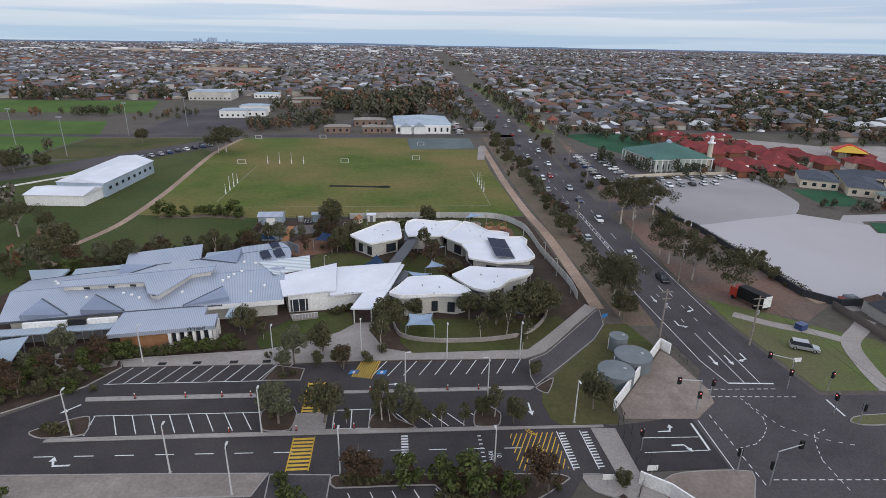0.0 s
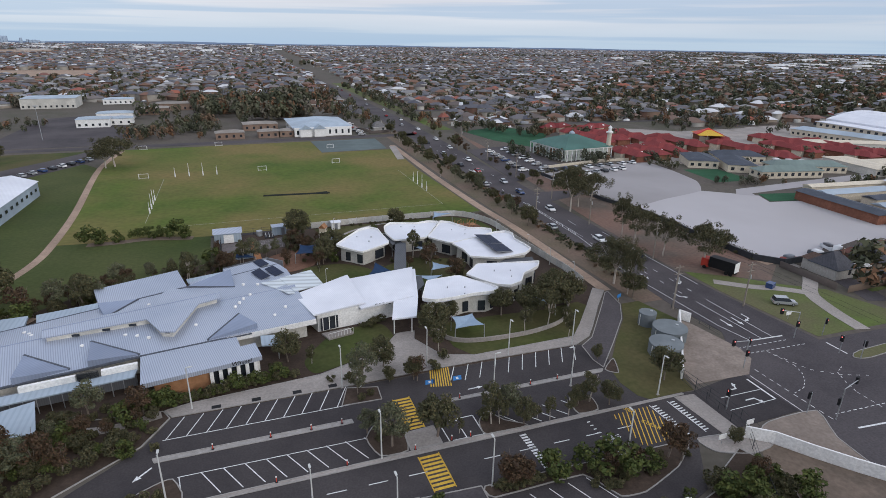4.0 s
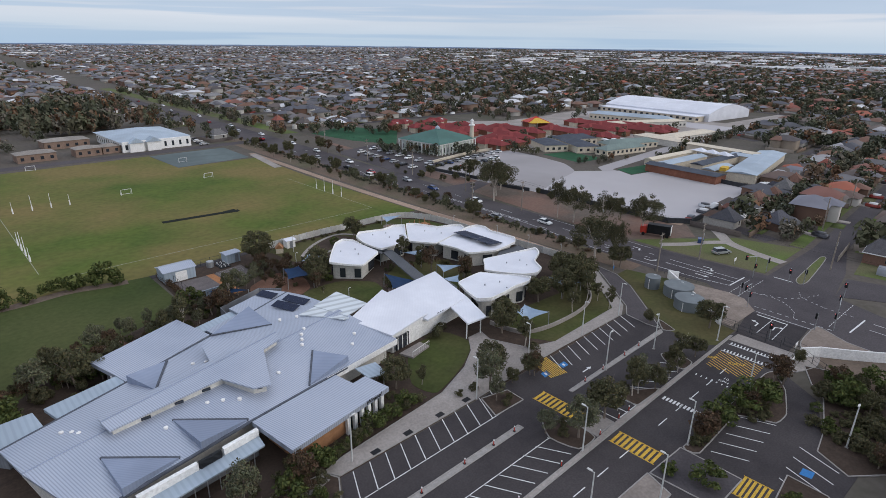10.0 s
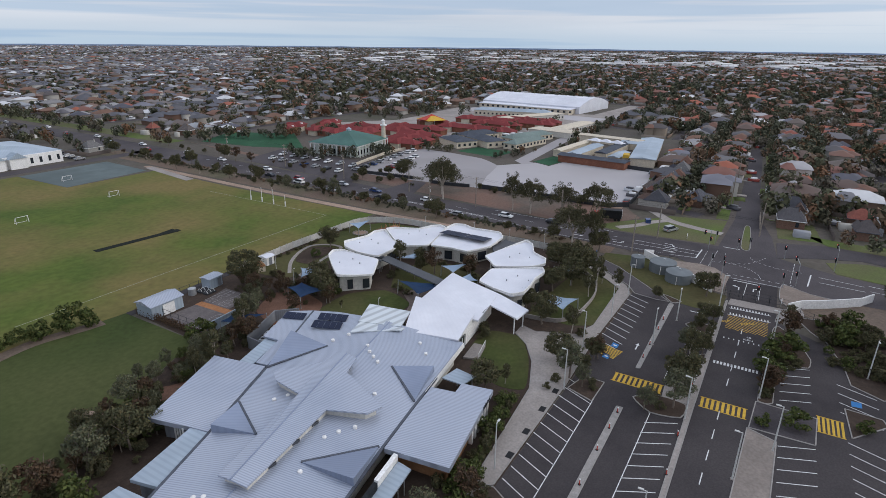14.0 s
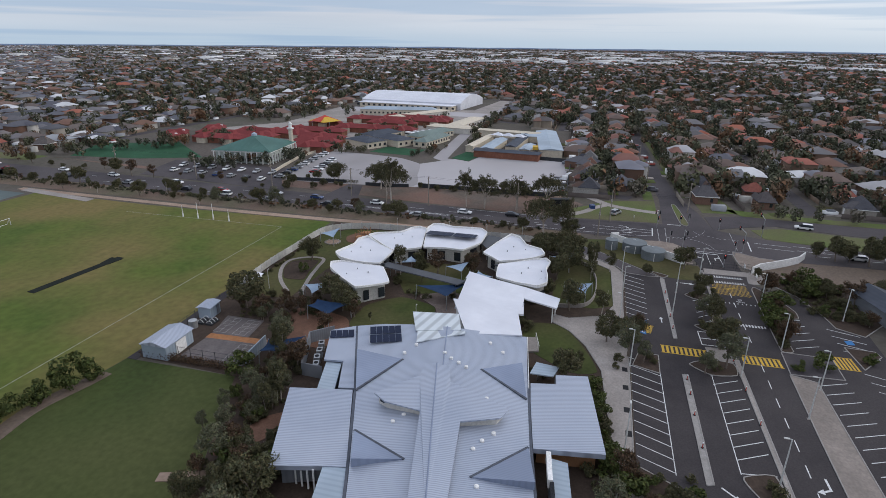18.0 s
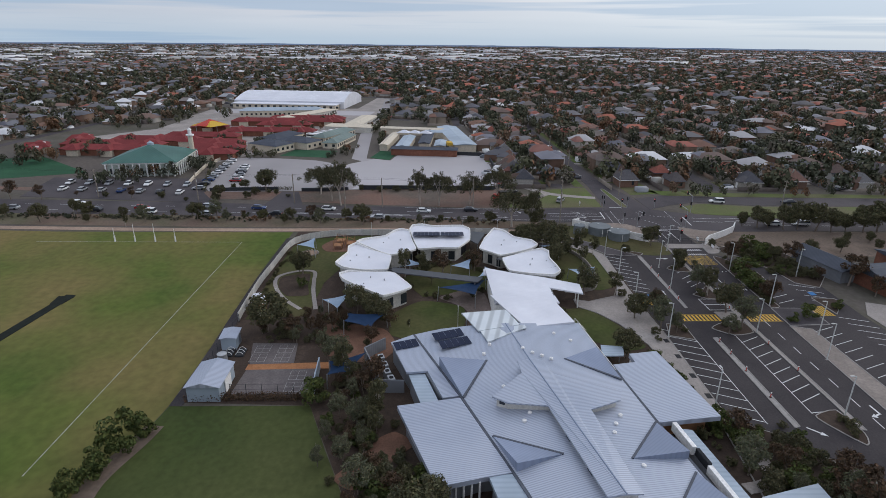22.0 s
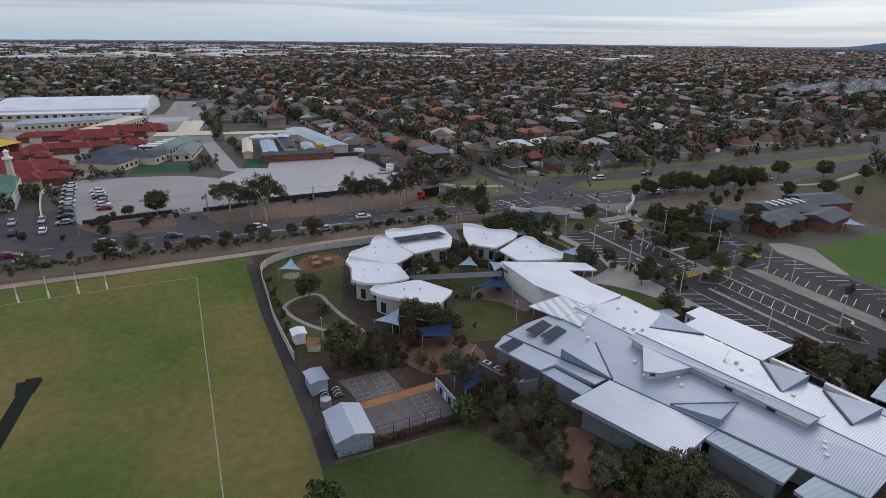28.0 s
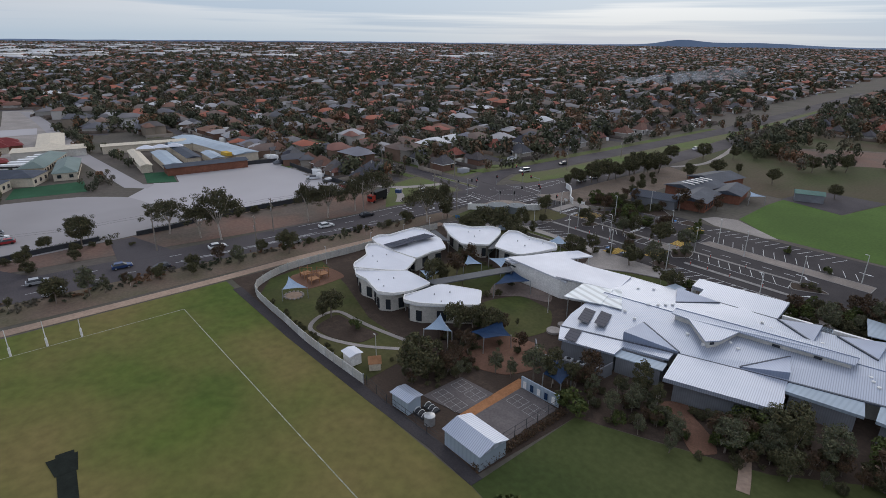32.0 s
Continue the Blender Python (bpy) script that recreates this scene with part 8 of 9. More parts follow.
# shrubs
for x, y in ((-47, 91.3), (-43, 91.2), (-41.2, 90.2), (-38.6, 90.8), (-36, 91.0), (-33.6, 91.6), (-44.8, 90.2), (-50, 92.4), (-52.4, 91.5), (-55.6, 91.2), (-57.1, 89.6), (-31, 95.2), (-29.4, 93.7), (-27.9, 91.6), (-29.1, 91.7), (-27.2, 102.0), (-28.6, 99.8), (-22.6, 88.2), (-19.8, 87.8), (-18.9, 81.6), (-17.4, 82.2), (-12.2, 104.4), (-13.6, 105.0), (-9.6, 106), (-10.8, 105.6), (-0.2, 104.6), (0.4, 106.6), (-2.8, 88.8), (-5.2, 85.9), (-46.6, 69.8), (-48.4, 69.4), (-50, 70.2), (-16.6, 72.6), (-18.6, 71.4), (-2.6, 71.0), (12.8, 70.8)):
    plant("shrub", x, y, rng.uniform(0.7, 1.15))
for i in range(120):  # front bed, west slope and south beds
    zone = i % 5
    if zone == 0:
        x = rng.uniform(-80, -50)
        y = 83 + rng.uniform(-1, 5) + (0 if x > -60 else 1)
    elif zone == 1:
        x, y = rng.uniform(-70, -44), rng.uniform(136, 145)
        y += (x + 57) * 0.3
    elif zone == 2:
        x, y = rng.uniform(4, 20), rng.uniform(52.6, 56.8)
    elif zone == 3:
        x, y = rng.uniform(5, 27), rng.uniform(37, 47.6)
        y = min(y, 44 + (x - 5) * 0.25)
    else:
        x, y = rng.uniform(-7, 3), rng.uniform(56.8, 57.8)
    plant("shrub" if rng.random() < 0.88 else "autumn", x, y, rng.uniform(0.5, 1.0))
for x, y, k in ((-15, 57.4, 0.8), (-13.2, 53.2, 0.8), (8.6, 55, 1.3), (13.6, 54.2, 1.2), (-9.4, 44.6, 0.9), (5.2, 57, 0.8), (1.2, 57.2, 0.9), (-36, 48.6, 0.8), (-47.6, 56.4, 0.9)):
    plant("bright", x, y, k)
for i in range(34):
    x = rng.uniform(-66, -36)
    plant(rng.choice(("grey", "shrub", "bush", "tree", "shrub", "autumn")), x, 139.4 + (x + 50) * 0.34 + rng.uniform(-2.6, 4.4), rng.uniform(0.5, 0.8))
for i in range(34):  # hedge along the east front
    x = -50 + i * 0.62
    plant(("bright", "shrub", "bright", "bush")[i % 4], x, 89.6 + max(0, x + 46) * 0.14 + rng.uniform(-0.3, 0.5), rng.uniform(0.55, 0.8))
for i in range(26):
    x = rng.uniform(-66, -48)
    plant(rng.choice(("shrub", "shrub", "autumn", "bush")), x, 80.6 + (x + 66) * 0.16 + rng.uniform(-3.0, 4.2), rng.uniform(0.45, 0.8))
for x, y, k in ((-7.6, 69.0, 0.7), (0.8, 70.4, 0.8), (-20.0, 73.4, 0.6), (-13.6, 84.8, 0.8), (4.4, 68.0, 0.6), (17.0, 67.6, 0.7), (-66.0, 80.4, 1.1), (-71, 84.4, 1.2), (-61.4, 85.6, 0.8)):
    plant(rng.choice(("tree", "slim", "grey")), x, y, k)
for x, y, k in ((-71.1, 134.1, 0.75), (-58.2, 136.3, 0.7), (-55.1, 141.4, 0.7), (-47.4, 136.6, 0.8), (-60.0, 138.4, 0.6), (-74.4, 130.6, 0.8), (-50.8, 138.2, 0.7), (-66.6, 136.2, 0.8), (-76.8, 127.4, 0.9), (-69.4, 131.4, 0.6), (-79.4, 124.6, 0.8), (-53.4, 139.4, 0.7), (-63.4, 138.8, 0.6), (-73.2, 136.6, 0.7)):
    plant("bush", x, y, k)
for x, y in ((-58.5, 78.4), (-62, 79.6), (-66, 81), (-60.4, 76.6), (-64.8, 77.6), (-70, 80.6), (-72.4, 83.6), (-56.0, 79.6), (-54.2, 81.4), (-66.4, 86.4), (-57.4, 83.2), (-76, 86)):
    plant(rng.choice(("bush", "shrub", "autumn", "bush")), x, y, rng.uniform(0.6, 0.95))
for i in range(22):
    plant(("shrub", "bush", "shrub", "bright")[i % 4], rng.uniform(8, 26), rng.uniform(38, 46), rng.uniform(0.6, 1.0))
for i in range(26):  # ring gardens
    a = rng.uniform(0, 6.283)
    plant("shrub", 6 + rng.uniform(9, 10.5) * math.cos(a), 127 + rng.uniform(9.5, 11) * math.sin(a), rng.uniform(0.5, 0.9))
for i in range(24):
    plant("shrub", rng.uniform(-12, 24), 168.4 + rng.uniform(-0.5, 0.4), rng.uniform(0.35, 0.6))
for i in range(30):
    plant(rng.choice(("shrub", "shrub", "bush", "autumn")), rng.uniform(-24, -12), rng.uniform(154, 162) if i % 3 else rng.uniform(148, 153), rng.uniform(0.4, 0.8))
for i in range(90):  # thick garden west of the wings
    x = rng.uniform(-68, -34)
    plant(rng.choice(("grey", "shrub", "bush", "shrub", "slim", "autumn", "bright")), x, 139.6 + (x + 50) * 0.3 + rng.uniform(-3.4, 6.0), rng.uniform(0.5, 0.95))
for i in range(60):  # thicket between the courts and the ring
    x, y = rng.uniform(-24, -11), rng.uniform(137, 164)
    if not (-17.5 < x < -13 and y > 154) and not (x > -23 and y < 141):
        plant(rng.choice(("shrub", "bush", "shrub", "autumn", "grey")), x, y, rng.uniform(0.4, 0.8))
for i in range(44):  # front beds
    plant(rng.choice(("bright", "shrub", "bush", "autumn", "shrub")), rng.uniform(-78, -48), rng.uniform(79, 89.6), rng.uniform(0.6, 1.0))
for i in range(56):  # shrubs under the south-west wings
    x = rng.uniform(-84, -58)
    plant(rng.choice(("shrub", "bush", "shrub", "grey", "bright", "autumn")), x, 131 + (x + 70) * 0.42 + rng.uniform(-4.5, 4.5), rng.uniform(0.6, 1.1))
for i in range(36):  # thick planting at the front corner
    plant(rng.choice(("bush", "grey", "bush", "shrub", "autumn")), rng.uniform(-88, -57), rng.uniform(75, 90), rng.uniform(0.8, 1.15))
for x, y, k in ((3, 33.4, 1.3), (-3, 31.5, 1.2), (6.4, 38.6, 1.1), (24, 33, 1.2), (21, 38, 0.9), (-5.4, 24, 1.2)):
    plant("autumn", x, y, k)
for i in range(40):  # bank by the learning centre
    plant(rng.choice(("shrub", "bush", "shrub", "bright")), rng.uniform(7, 29), rng.uniform(37, 49), rng.uniform(0.6, 1.1))
for x, y, k in ((-72.5, 78.5, 1.0), (-78, 80, 1.1), (-69.6, 82.4, 0.9)):
    plant("grey", x, y, k)
hedge = thing("rusty_hedge", "low rust-brown hedge along the court fence", "hedge")
part("leaves", leaf_crown(301, 1.0, 1.2, 0.0, 1, 10, 0.12), M_LEAFA, hedge)
hs = Shape()
r = np.random.RandomState(9)
for i in range(2200):
    q = np.array((-40.3 + r.uniform(-0.7, 0.5), 150.5 + r.uniform(0, 19.2), r.uniform(0.05, 1.25)))
    n = r.normal(size=3)
    n /= np.linalg.norm(n)
    t = np.cross(n, r.normal(size=3))
    t /= np.linalg.norm(t)
    b = np.cross(n, t)
    s = r.uniform(0.1, 0.2)
    hs.add([tuple(q - t * s), tuple(q - b * s * 0.6), tuple(q + t * s), tuple(q + b * s * 0.6)], [(0, 1, 2, 3)])
hedge.children[0].data = hs.mesh("leaves", M_LEAFA)
for i in range(10):
    plant("shrub", 90.6 + rng.uniform(-0.8, 0.8), 108 + 5.0 * i, rng.uniform(0.5, 0.8))
for line_pts in (((90.2, 206), (90.6, 183)), ((90.4, 174), (91.0, 164.6)), ((92.4, 158), (93.8, 108)), ((88, 214.6), (120, 224.4))):
    hd = thing("lot_hedge", "low dark clipped hedge along the gravel lot", "hedge", "lot hedges")
    hs = Shape()
    r = np.random.RandomState(int(line_pts[0][1]))
    a, b = np.array(line_pts[0]), np.array(line_pts[1])
    for i in range(int(np.linalg.norm(b - a) * 34)):
        q = np.append(a + (b - a) * r.rand() + r.uniform(-0.6, 0.6, 2), r.uniform(0.05, 1.15 + 0.25 * math.sin(i)))
        n = r.normal(size=3)
        n /= np.linalg.norm(n)
        t = np.cross(n, r.normal(size=3))
        t /= np.linalg.norm(t)
        u = np.cross(n, t)
        s = r.uniform(0.14, 0.28)
        hs.add([tuple(q - t * s), tuple(q - u * s * 0.6), tuple(q + t * s), tuple(q + u * s * 0.6)], [(0, 1, 2, 3)])
    part("leaves", hs, M_LEAFD, hd)
for k in list(T):
    if k not in used:
        for o in (*T[k].children, T[k]):
            bpy.data.objects.remove(o)

# ---- suburbs ----
CX, CY = -40.0, 120.0


def mass(name, verts, tris, mats, mat, label, category):
    """One mesh of many copies of a triangulated template; mats: n x 4 x 4 as (scale xyz, turn, x, y, z)."""
    V, Tn = np.asarray(verts, float), np.asarray(tris, int)
    A = np.asarray(mats, float)
    n, m, k = len(A), len(V), len(Tn)
    c, s = np.cos(A[:, 3])[:, None], np.sin(A[:, 3])[:, None]
    X, Y, Z = V[None, :, 0] * A[:, 0:1], V[None, :, 1] * A[:, 1:2], V[None, :, 2] * A[:, 2:3]
    P = np.stack((c * X - s * Y + A[:, 4:5], s * X + c * Y + A[:, 5:6], Z + A[:, 6:7]), 2).reshape(-1, 3)
    I = (Tn[None] + (np.arange(n) * m)[:, None, None]).reshape(-1)
    me = bpy.data.meshes.new(name)
    me.vertices.add(n * m)
    me.vertices.foreach_set("co", P.reshape(-1))
    me.loops.add(len(I))
    me.loops.foreach_set("vertex_index", I)
    me.polygons.add(n * k)
    me.polygons.foreach_set("loop_start", np.arange(n * k) * 3)
    me.update(calc_edges=True)
    me.materials.append(mat)
    return tagged(new(name, me), label, category, kind="stuff")


def blocked(x, y):
    if -205 < x < 94 and 34 < y < 335:
        return True
    if 76 < x < 262 and 98 < y < 345 and not (x > 176 and y < 102):
        return True
    if 76 < x < 96 and 58 < y < 104 or 255 < x < 440 and 160 < y < 312:
        return True
    if -175 < x < 62 and -185 < y < 60:
        return True
    if -160 < x < 50 and 330 < y < 480:
        return True
    if -345 < x < -150 and 240 < y < 525 or -190 < x < -60 and 330 < y < 570:
        return True
    mx = 62 + (y - 190) * 0.055 if y > 330 else None
    if mx is not None and mx - 16 < x < mx + 30 + max(0, y - 330) * 0.004:
        return True
    if 61 < y < 76 and 40 < x < 250 or -370 < x < -205 and 918 < y < 1120 or -1200 < x < -560 and 2100 < y < 2700:
        return True
    if y < 60:
        lo = 38 + max(0, -100 - y) * 0.1
        if lo < x < lo + 52:
            return True
    return False


def in_view(x, y):
    a = math.degrees(math.atan2(x - CX, y - CY))
    return -62 < a < 180 or a < -172


M_CARBITS = material("mixed_car_paint", (1, 1, 1), (0.95, 0.95, 0.95), 0.5, 0.35, island=((0.75, 0.75, 0.75), (0.5, 0.51, 0.53), (0.06, 0.06, 0.07), (0.7, 0.7, 0.7), (0.25, 0.04, 0.03), (0.12, 0.13, 0.15)), spec=0.4)
M_PALING = material("weathered_palings", (1, 1, 1), (0.8, 0.8, 0.8), 0.4, 0.9, island=((0.22, 0.16, 0.12), (0.16, 0.13, 0.11), (0.28, 0.24, 0.20), (0.12, 0.10, 0.09)))
M_SHEDS = material("garden_shed_steel", (1, 1, 1), (0.9, 0.9, 0.9), 0.3, 0.6, island=((0.72, 0.72, 0.72), (0.30, 0.31, 0.33), (0.62, 0.61, 0.58), (0.44, 0.42, 0.38), (0.22, 0.25, 0.24), (0.7, 0.7, 0.7), (0.12, 0.10, 0.09)))


# near houses are things of their own
def make_house(i, w, d, l_shape, label, tile):
    ob = thing("house", label, "house", "suburban houses", (-500 - 30 * i, -500, 0))
    part("wall", Shape().box(0, 0, 0, w, d, 2.7), M_BRICK, ob)
    part("roof", Shape().hip(0, 0, 2.65, w, d, d * 0.3, 0, None, 0.7), tile, ob)
    gx, gw = w * 0.27, w * 0.36
    part("wing_wall", Shape().box(gx, -d * 0.56, 0, gw, d * 0.5, 2.7), M_BRICK, ob)
    if l_shape:
        part("wing_roof", Shape().hip(gx, -d * 0.42, 2.66, gw, d * 0.84, gw * 0.34, 0, None, 0.6), tile, ob)
    else:
        part("wing_roof", Shape().gable(gx, -d * 0.42, 2.66, d * 0.9, gw + 1.1, gw * 0.32, 90), tile, ob)
    e = max(w - d, 0) / 2
    part("ridge_cap", Shape().tube((-e, 0, 2.66 + d * 0.3), (e, 0, 2.66 + d * 0.3), 0.14, n=5), tile, ob)
    rim = Shape()
    for sx, sy, lx, ly in ((0, -1, w + 1.4, 0.12), (0, 1, w + 1.4, 0.12), (-1, 0, 0.12, d + 1.4), (1, 0, 0.12, d + 1.4)):
        rim.box(sx * (w / 2 + 0.72), sy * (d / 2 + 0.72), 2.5, lx, ly, 0.2)
    part("gutter", rim, M_WHITE if i % 2 else M_GUTTER, ob)
    part("chimney", Shape().box(-w * 0.22, d * 0.12, 2.6, 0.7, 0.7, d * 0.3 + 0.3), M_BRICK, ob)
    fy = -d / 2 - 0.04
    part("window", Shape().box(-w * 0.3, fy, 0.8, 2.2, 0.12, 1.4), M_GLASS, ob)
    part("window", Shape().box(-w * 0.22, -fy, 0.9, 2.0, 0.12, 1.3), M_GLASS, ob)
    part("window", Shape().box(-w / 2 - 0.03, d * 0.1, 0.9, 0.12, 1.8, 1.2), M_GLASS, ob)
    part("garage_door", Shape().box(gx, -d * 0.81 - 0.03, 0.05, 2.7, 0.12, 2.2), M_WHITE, ob)
    part("porch_roof", Shape().slab([(-w * 0.14, fy - 1.9, 2.35), (w * 0.09, fy - 1.9, 2.35), (w * 0.09, fy, 2.6), (-w * 0.14, fy, 2.6)], 0.12), M_WHITE, ob)
    return ob


HOUSES = [make_house(i, w, d, l, lab, t) for i, (w, d, l, lab, t) in enumerate(((15, 11, True, "single-storey brick house with a hipped grey tile roof", M_TILE), (16, 10, False, "single-storey rendered house with a hipped tile roof", M_TILE), (13, 12, True, "brick house with brown tiled roof and garage wing", M_TILER), (18, 11, True, "long brick house with a red-brown tiled roof", M_TILER), (12, 10, False, "small brick house with a tiled roof", M_TILER)))]
rng = random.Random(21)


# blocks of streets, each block turned its own way
CELL = 230.0
seeds = {}
for a in range(-23, 24):
    for b in range(-23, 24):
        if -80 < a * CELL < 400 and -250 < b * CELL < 200:  # the streets round the crossing share one grid
            seeds[a, b] = (round(a * CELL / 15.4) * 15.4 + 6.6, 67 + 46 * round((b * CELL - 67) / 46), 0.0)
            continue
        seeds[a, b] = (a * CELL + rng.uniform(-80, 80), b * CELL + rng.uniform(-80, 80), radians(rng.choice((0, 90, 0, 90, 14, -18, 76, 108, 38, -50)) + rng.uniform(-6, 6)))
near_h, far_h, street_bits = [], [], []
gx, gy = np.meshgrid(np.arange(-14, 15) * 15.4, np.arange(-5, 6) * 46.0)
for (a, b), (sx, sy, ang) in seeds.items():
    r0 = math.hypot(sx - CX, sy - CY)
    if r0 > 5000:
        continue
    ca, sa = math.cos(ang), math.sin(ang)
    bend = rng.uniform(-0.0009, 0.0009) if ang else 0.0
    rest = [seeds[a + i, b + j][:2] for i in (-1, 0, 1) for j in (-1, 0, 1) if (i or j) and (a + i, b + j) in seeds]
    cand = []
    for u, v in zip(gx.ravel(), gy.ravel()):
        for side in (-1, 1):
            cand.append((u + rng.uniform(-1.2, 1.2), v + side * (13.4 + rng.uniform(-1.6, 1.8)), 0 if side > 0 else 180))
        cand.append((u, v, None))
    for u, v, f in cand:
        vv = v + bend * u * u
        x, y = sx + ca * u - sa * vv, sy + sa * u + ca * vv
        d = (x - sx) ** 2 + (y - sy) ** 2
        if any((x - q[0]) ** 2 + (y - q[1]) ** 2 < d for q in rest):
            continue
        r = math.hypot(x - CX, y - CY)
        if r > 4850 or not in_view(x, y) or blocked(x, y):
            continue
        if f is None:
            if r < 1100:
                street_bits.append((x, y, ang + 2 * bend * u))
            continue
        if rng.random() < 0.05 or r > 1400 and rng.random() > 0.6 or r > 2600 and rng.random() > 0.7:
            continue
        turn = math.degrees(ang + 2 * bend * u) + f + rng.choice((0, 0, 0, 90, -90)) + rng.uniform(-4, 4)
        (near_h if r < 470 and len(near_h) < 145 and x > -60 else far_h).append((x, y, turn, r))
near_h += [(102 + 14.4 * i, 94.5 + 0.5 * (i % 3), 180 + 4 * (i % 2), 250) for i in range(10)]
for i, (x, y, turn, r) in enumerate(near_h):
    src = HOUSES[rng.choice((0, 1, 0, 1, 2) if y > 240 else (0, 2, 3, 4, 1, 3, 4))]
    m = pose(x, y, 0, 0, 0, turn) @ Matrix.Diagonal((rng.uniform(0.62, 0.76), rng.uniform(0.70, 0.86), rng.uniform(0.92, 1.1), 1))
    if "placed" not in src:
        src["placed"] = 1
        src.matrix_basis = m
    else:
        copy_thing(src, m)
for h in HOUSES:
    if "placed" in h:
        del h["placed"]
wall_v = [(-.5, -.5, 0), (.5, -.5, 0), (.5, .5, 0), (-.5, .5, 0), (-.5, -.5, 1), (.5, -.5, 1), (.5, .5, 1), (-.5, .5, 1)]
wall_t = [(0, 1, 5), (0, 5, 4), (1, 2, 6), (1, 6, 5), (2, 3, 7), (2, 7, 6), (3, 0, 4), (3, 4, 7)]
roof_v = [(-.55, -.56, 0), (.55, -.56, 0), (.55, .56, 0), (-.55, .56, 0), (-.2, 0, 1), (.2, 0, 1)]
roof_t = [(0, 1, 5), (0, 5, 4), (1, 2, 5), (2, 3, 4), (2, 4, 5), (3, 0, 4)]
A = np.array([(rng.uniform(10, 15), rng.uniform(8.5, 11.5), 3.0 if rng.random() < 0.8 else 5.6, radians(t), x, y, 0) for x, y, t, r in far_h])
mass("far_house_walls", wall_v, wall_t, A[np.hypot(A[:, 4] - CX, A[:, 5] - CY) < 2600], M_FARWALL, "brick and rendered walls of countless suburban houses", "houses")
B = A.copy()
B[:, 6] = A[:, 2]
B[:, 2] = np.array([rng.uniform(1.7, 2.8) for _ in range(len(A))])
az = np.degrees(np.arctan2(B[:, 4] - CX, B[:, 5] - CY))
pick = np.array([rng.random() for _ in range(len(B))]) < np.clip((az - 45) / 60, 0.12, 0.9)
W = B[np.hypot(B[:, 4] - CX, B[:, 5] - CY) < 1300].copy()
side = np.where(np.arange(len(W)) % 2, 3.2, -3.2)
W[:, 4] += np.cos(W[:, 3]) * side + np.sin(W[:, 3]) * 4.0
W[:, 5] += np.sin(W[:, 3]) * side - np.cos(W[:, 3]) * 4.0
W[:, 0], W[:, 1], W[:, 2] = W[:, 0] * 0.46, W[:, 1] * 0.8, W[:, 2] * 0.85
wpick = pick[np.hypot(B[:, 4] - CX, B[:, 5] - CY) < 1300]
V_ = W.copy()
V_[:, 2], V_[:, 6] = V_[:, 6], 0
V_[:, 0], V_[:, 1] = V_[:, 0] * 0.9, V_[:, 1] * 0.9
mass("far_wing_walls", wall_v, wall_t, V_, M_FARWALL, "brick and rendered front wings of suburban houses", "houses")
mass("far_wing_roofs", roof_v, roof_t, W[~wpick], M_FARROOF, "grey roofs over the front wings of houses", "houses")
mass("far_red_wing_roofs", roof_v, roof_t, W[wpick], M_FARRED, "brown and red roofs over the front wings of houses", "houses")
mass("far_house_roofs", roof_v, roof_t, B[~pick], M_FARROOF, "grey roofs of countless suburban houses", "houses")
mass("far_red_roofs", roof_v, roof_t, B[pick], M_FARRED, "brown and red roofs of countless suburban houses", "houses")

# suburb streets
sh = Shape()
for x, y, a in street_bits:
    sh.box(x, y, 0.0, 15.4, 5.6, 0.045, math.degrees(a))
structure("suburb_streets", sh, M_ROAD, "grey asphalt streets between the houses", "road")


def leaf_cluster(seed, n):
    """Leaf sprays over a few uneven lobes on one short stem, within a unit box."""
    r = np.random.RandomState(seed)
    lobes = max(1, min(7, n // 8))
    V, Tt = [], []
    for i in range(n):
        k = i % lobes
        q = 0.0 if lobes == 1 else 0.24
        c = np.array((math.cos(k * 2.4) * q, math.sin(k * 2.4) * q, 0.5 + 0.2 * math.sin(k * 1.7)))
        d = r.normal(size=3)
        d /= np.linalg.norm(d)
        rad = 0.46 if lobes == 1 else 0.27
        p = c + d * rad * r.uniform(0.75, 1.0)
        a = np.cross(d, r.normal(size=3))
        a /= np.linalg.norm(a)
        m = d + r.normal(size=3) * 0.35
        b = np.cross(m, a)
        b /= np.linalg.norm(b)
        s = r.uniform(0.6, 1.0) * 1.25 / math.sqrt(n)
        o = len(V)
        V += [tuple(p + a * s), tuple(p - a * s * 0.6 + b * s), tuple(p - a * s * 0.6 - b * s)]
        Tt += [(o, o + 1, o + 2)]
    return V, Tt


spots_near, spots_mid, spots_far = [], [], []
for x, y, t, r in near_h + far_h:
    old = math.degrees(math.atan2(x - CX, y - CY)) > 42  # the older, leafier streets lie east and south
    for k in range((8 if old else 6) if r < 1000 else (3 if old else 2)):
        if rng.random() < 0.8:
            h = rng.choice((2.5, 3, 3.5, 4.5, 5.5, 6.5, 8, 9.5) if old else (2, 2.5, 3, 3.5, 4.5, 6, 7))
            ta, sd = radians(t), rng.choice((-9.6, 9.6, 10.5, -10.5)) + rng.uniform(-2.4, 2.4)
            lx = rng.uniform(-11, 11)
            px, py = x + math.cos(ta) * lx - math.sin(ta) * sd, y + math.sin(ta) * lx + math.cos(ta) * sd
            if blocked(px, py):
                continue
            wide = 1.0 if r < 1100 else 1.6
            (spots_near if r < 480 else spots_mid if r < 1100 else spots_far).append((h * wide * rng.uniform(0.75, 1.1), h * wide * rng.uniform(0.75, 1.1), h, rng.uniform(0, 6.28), px, py, 0))


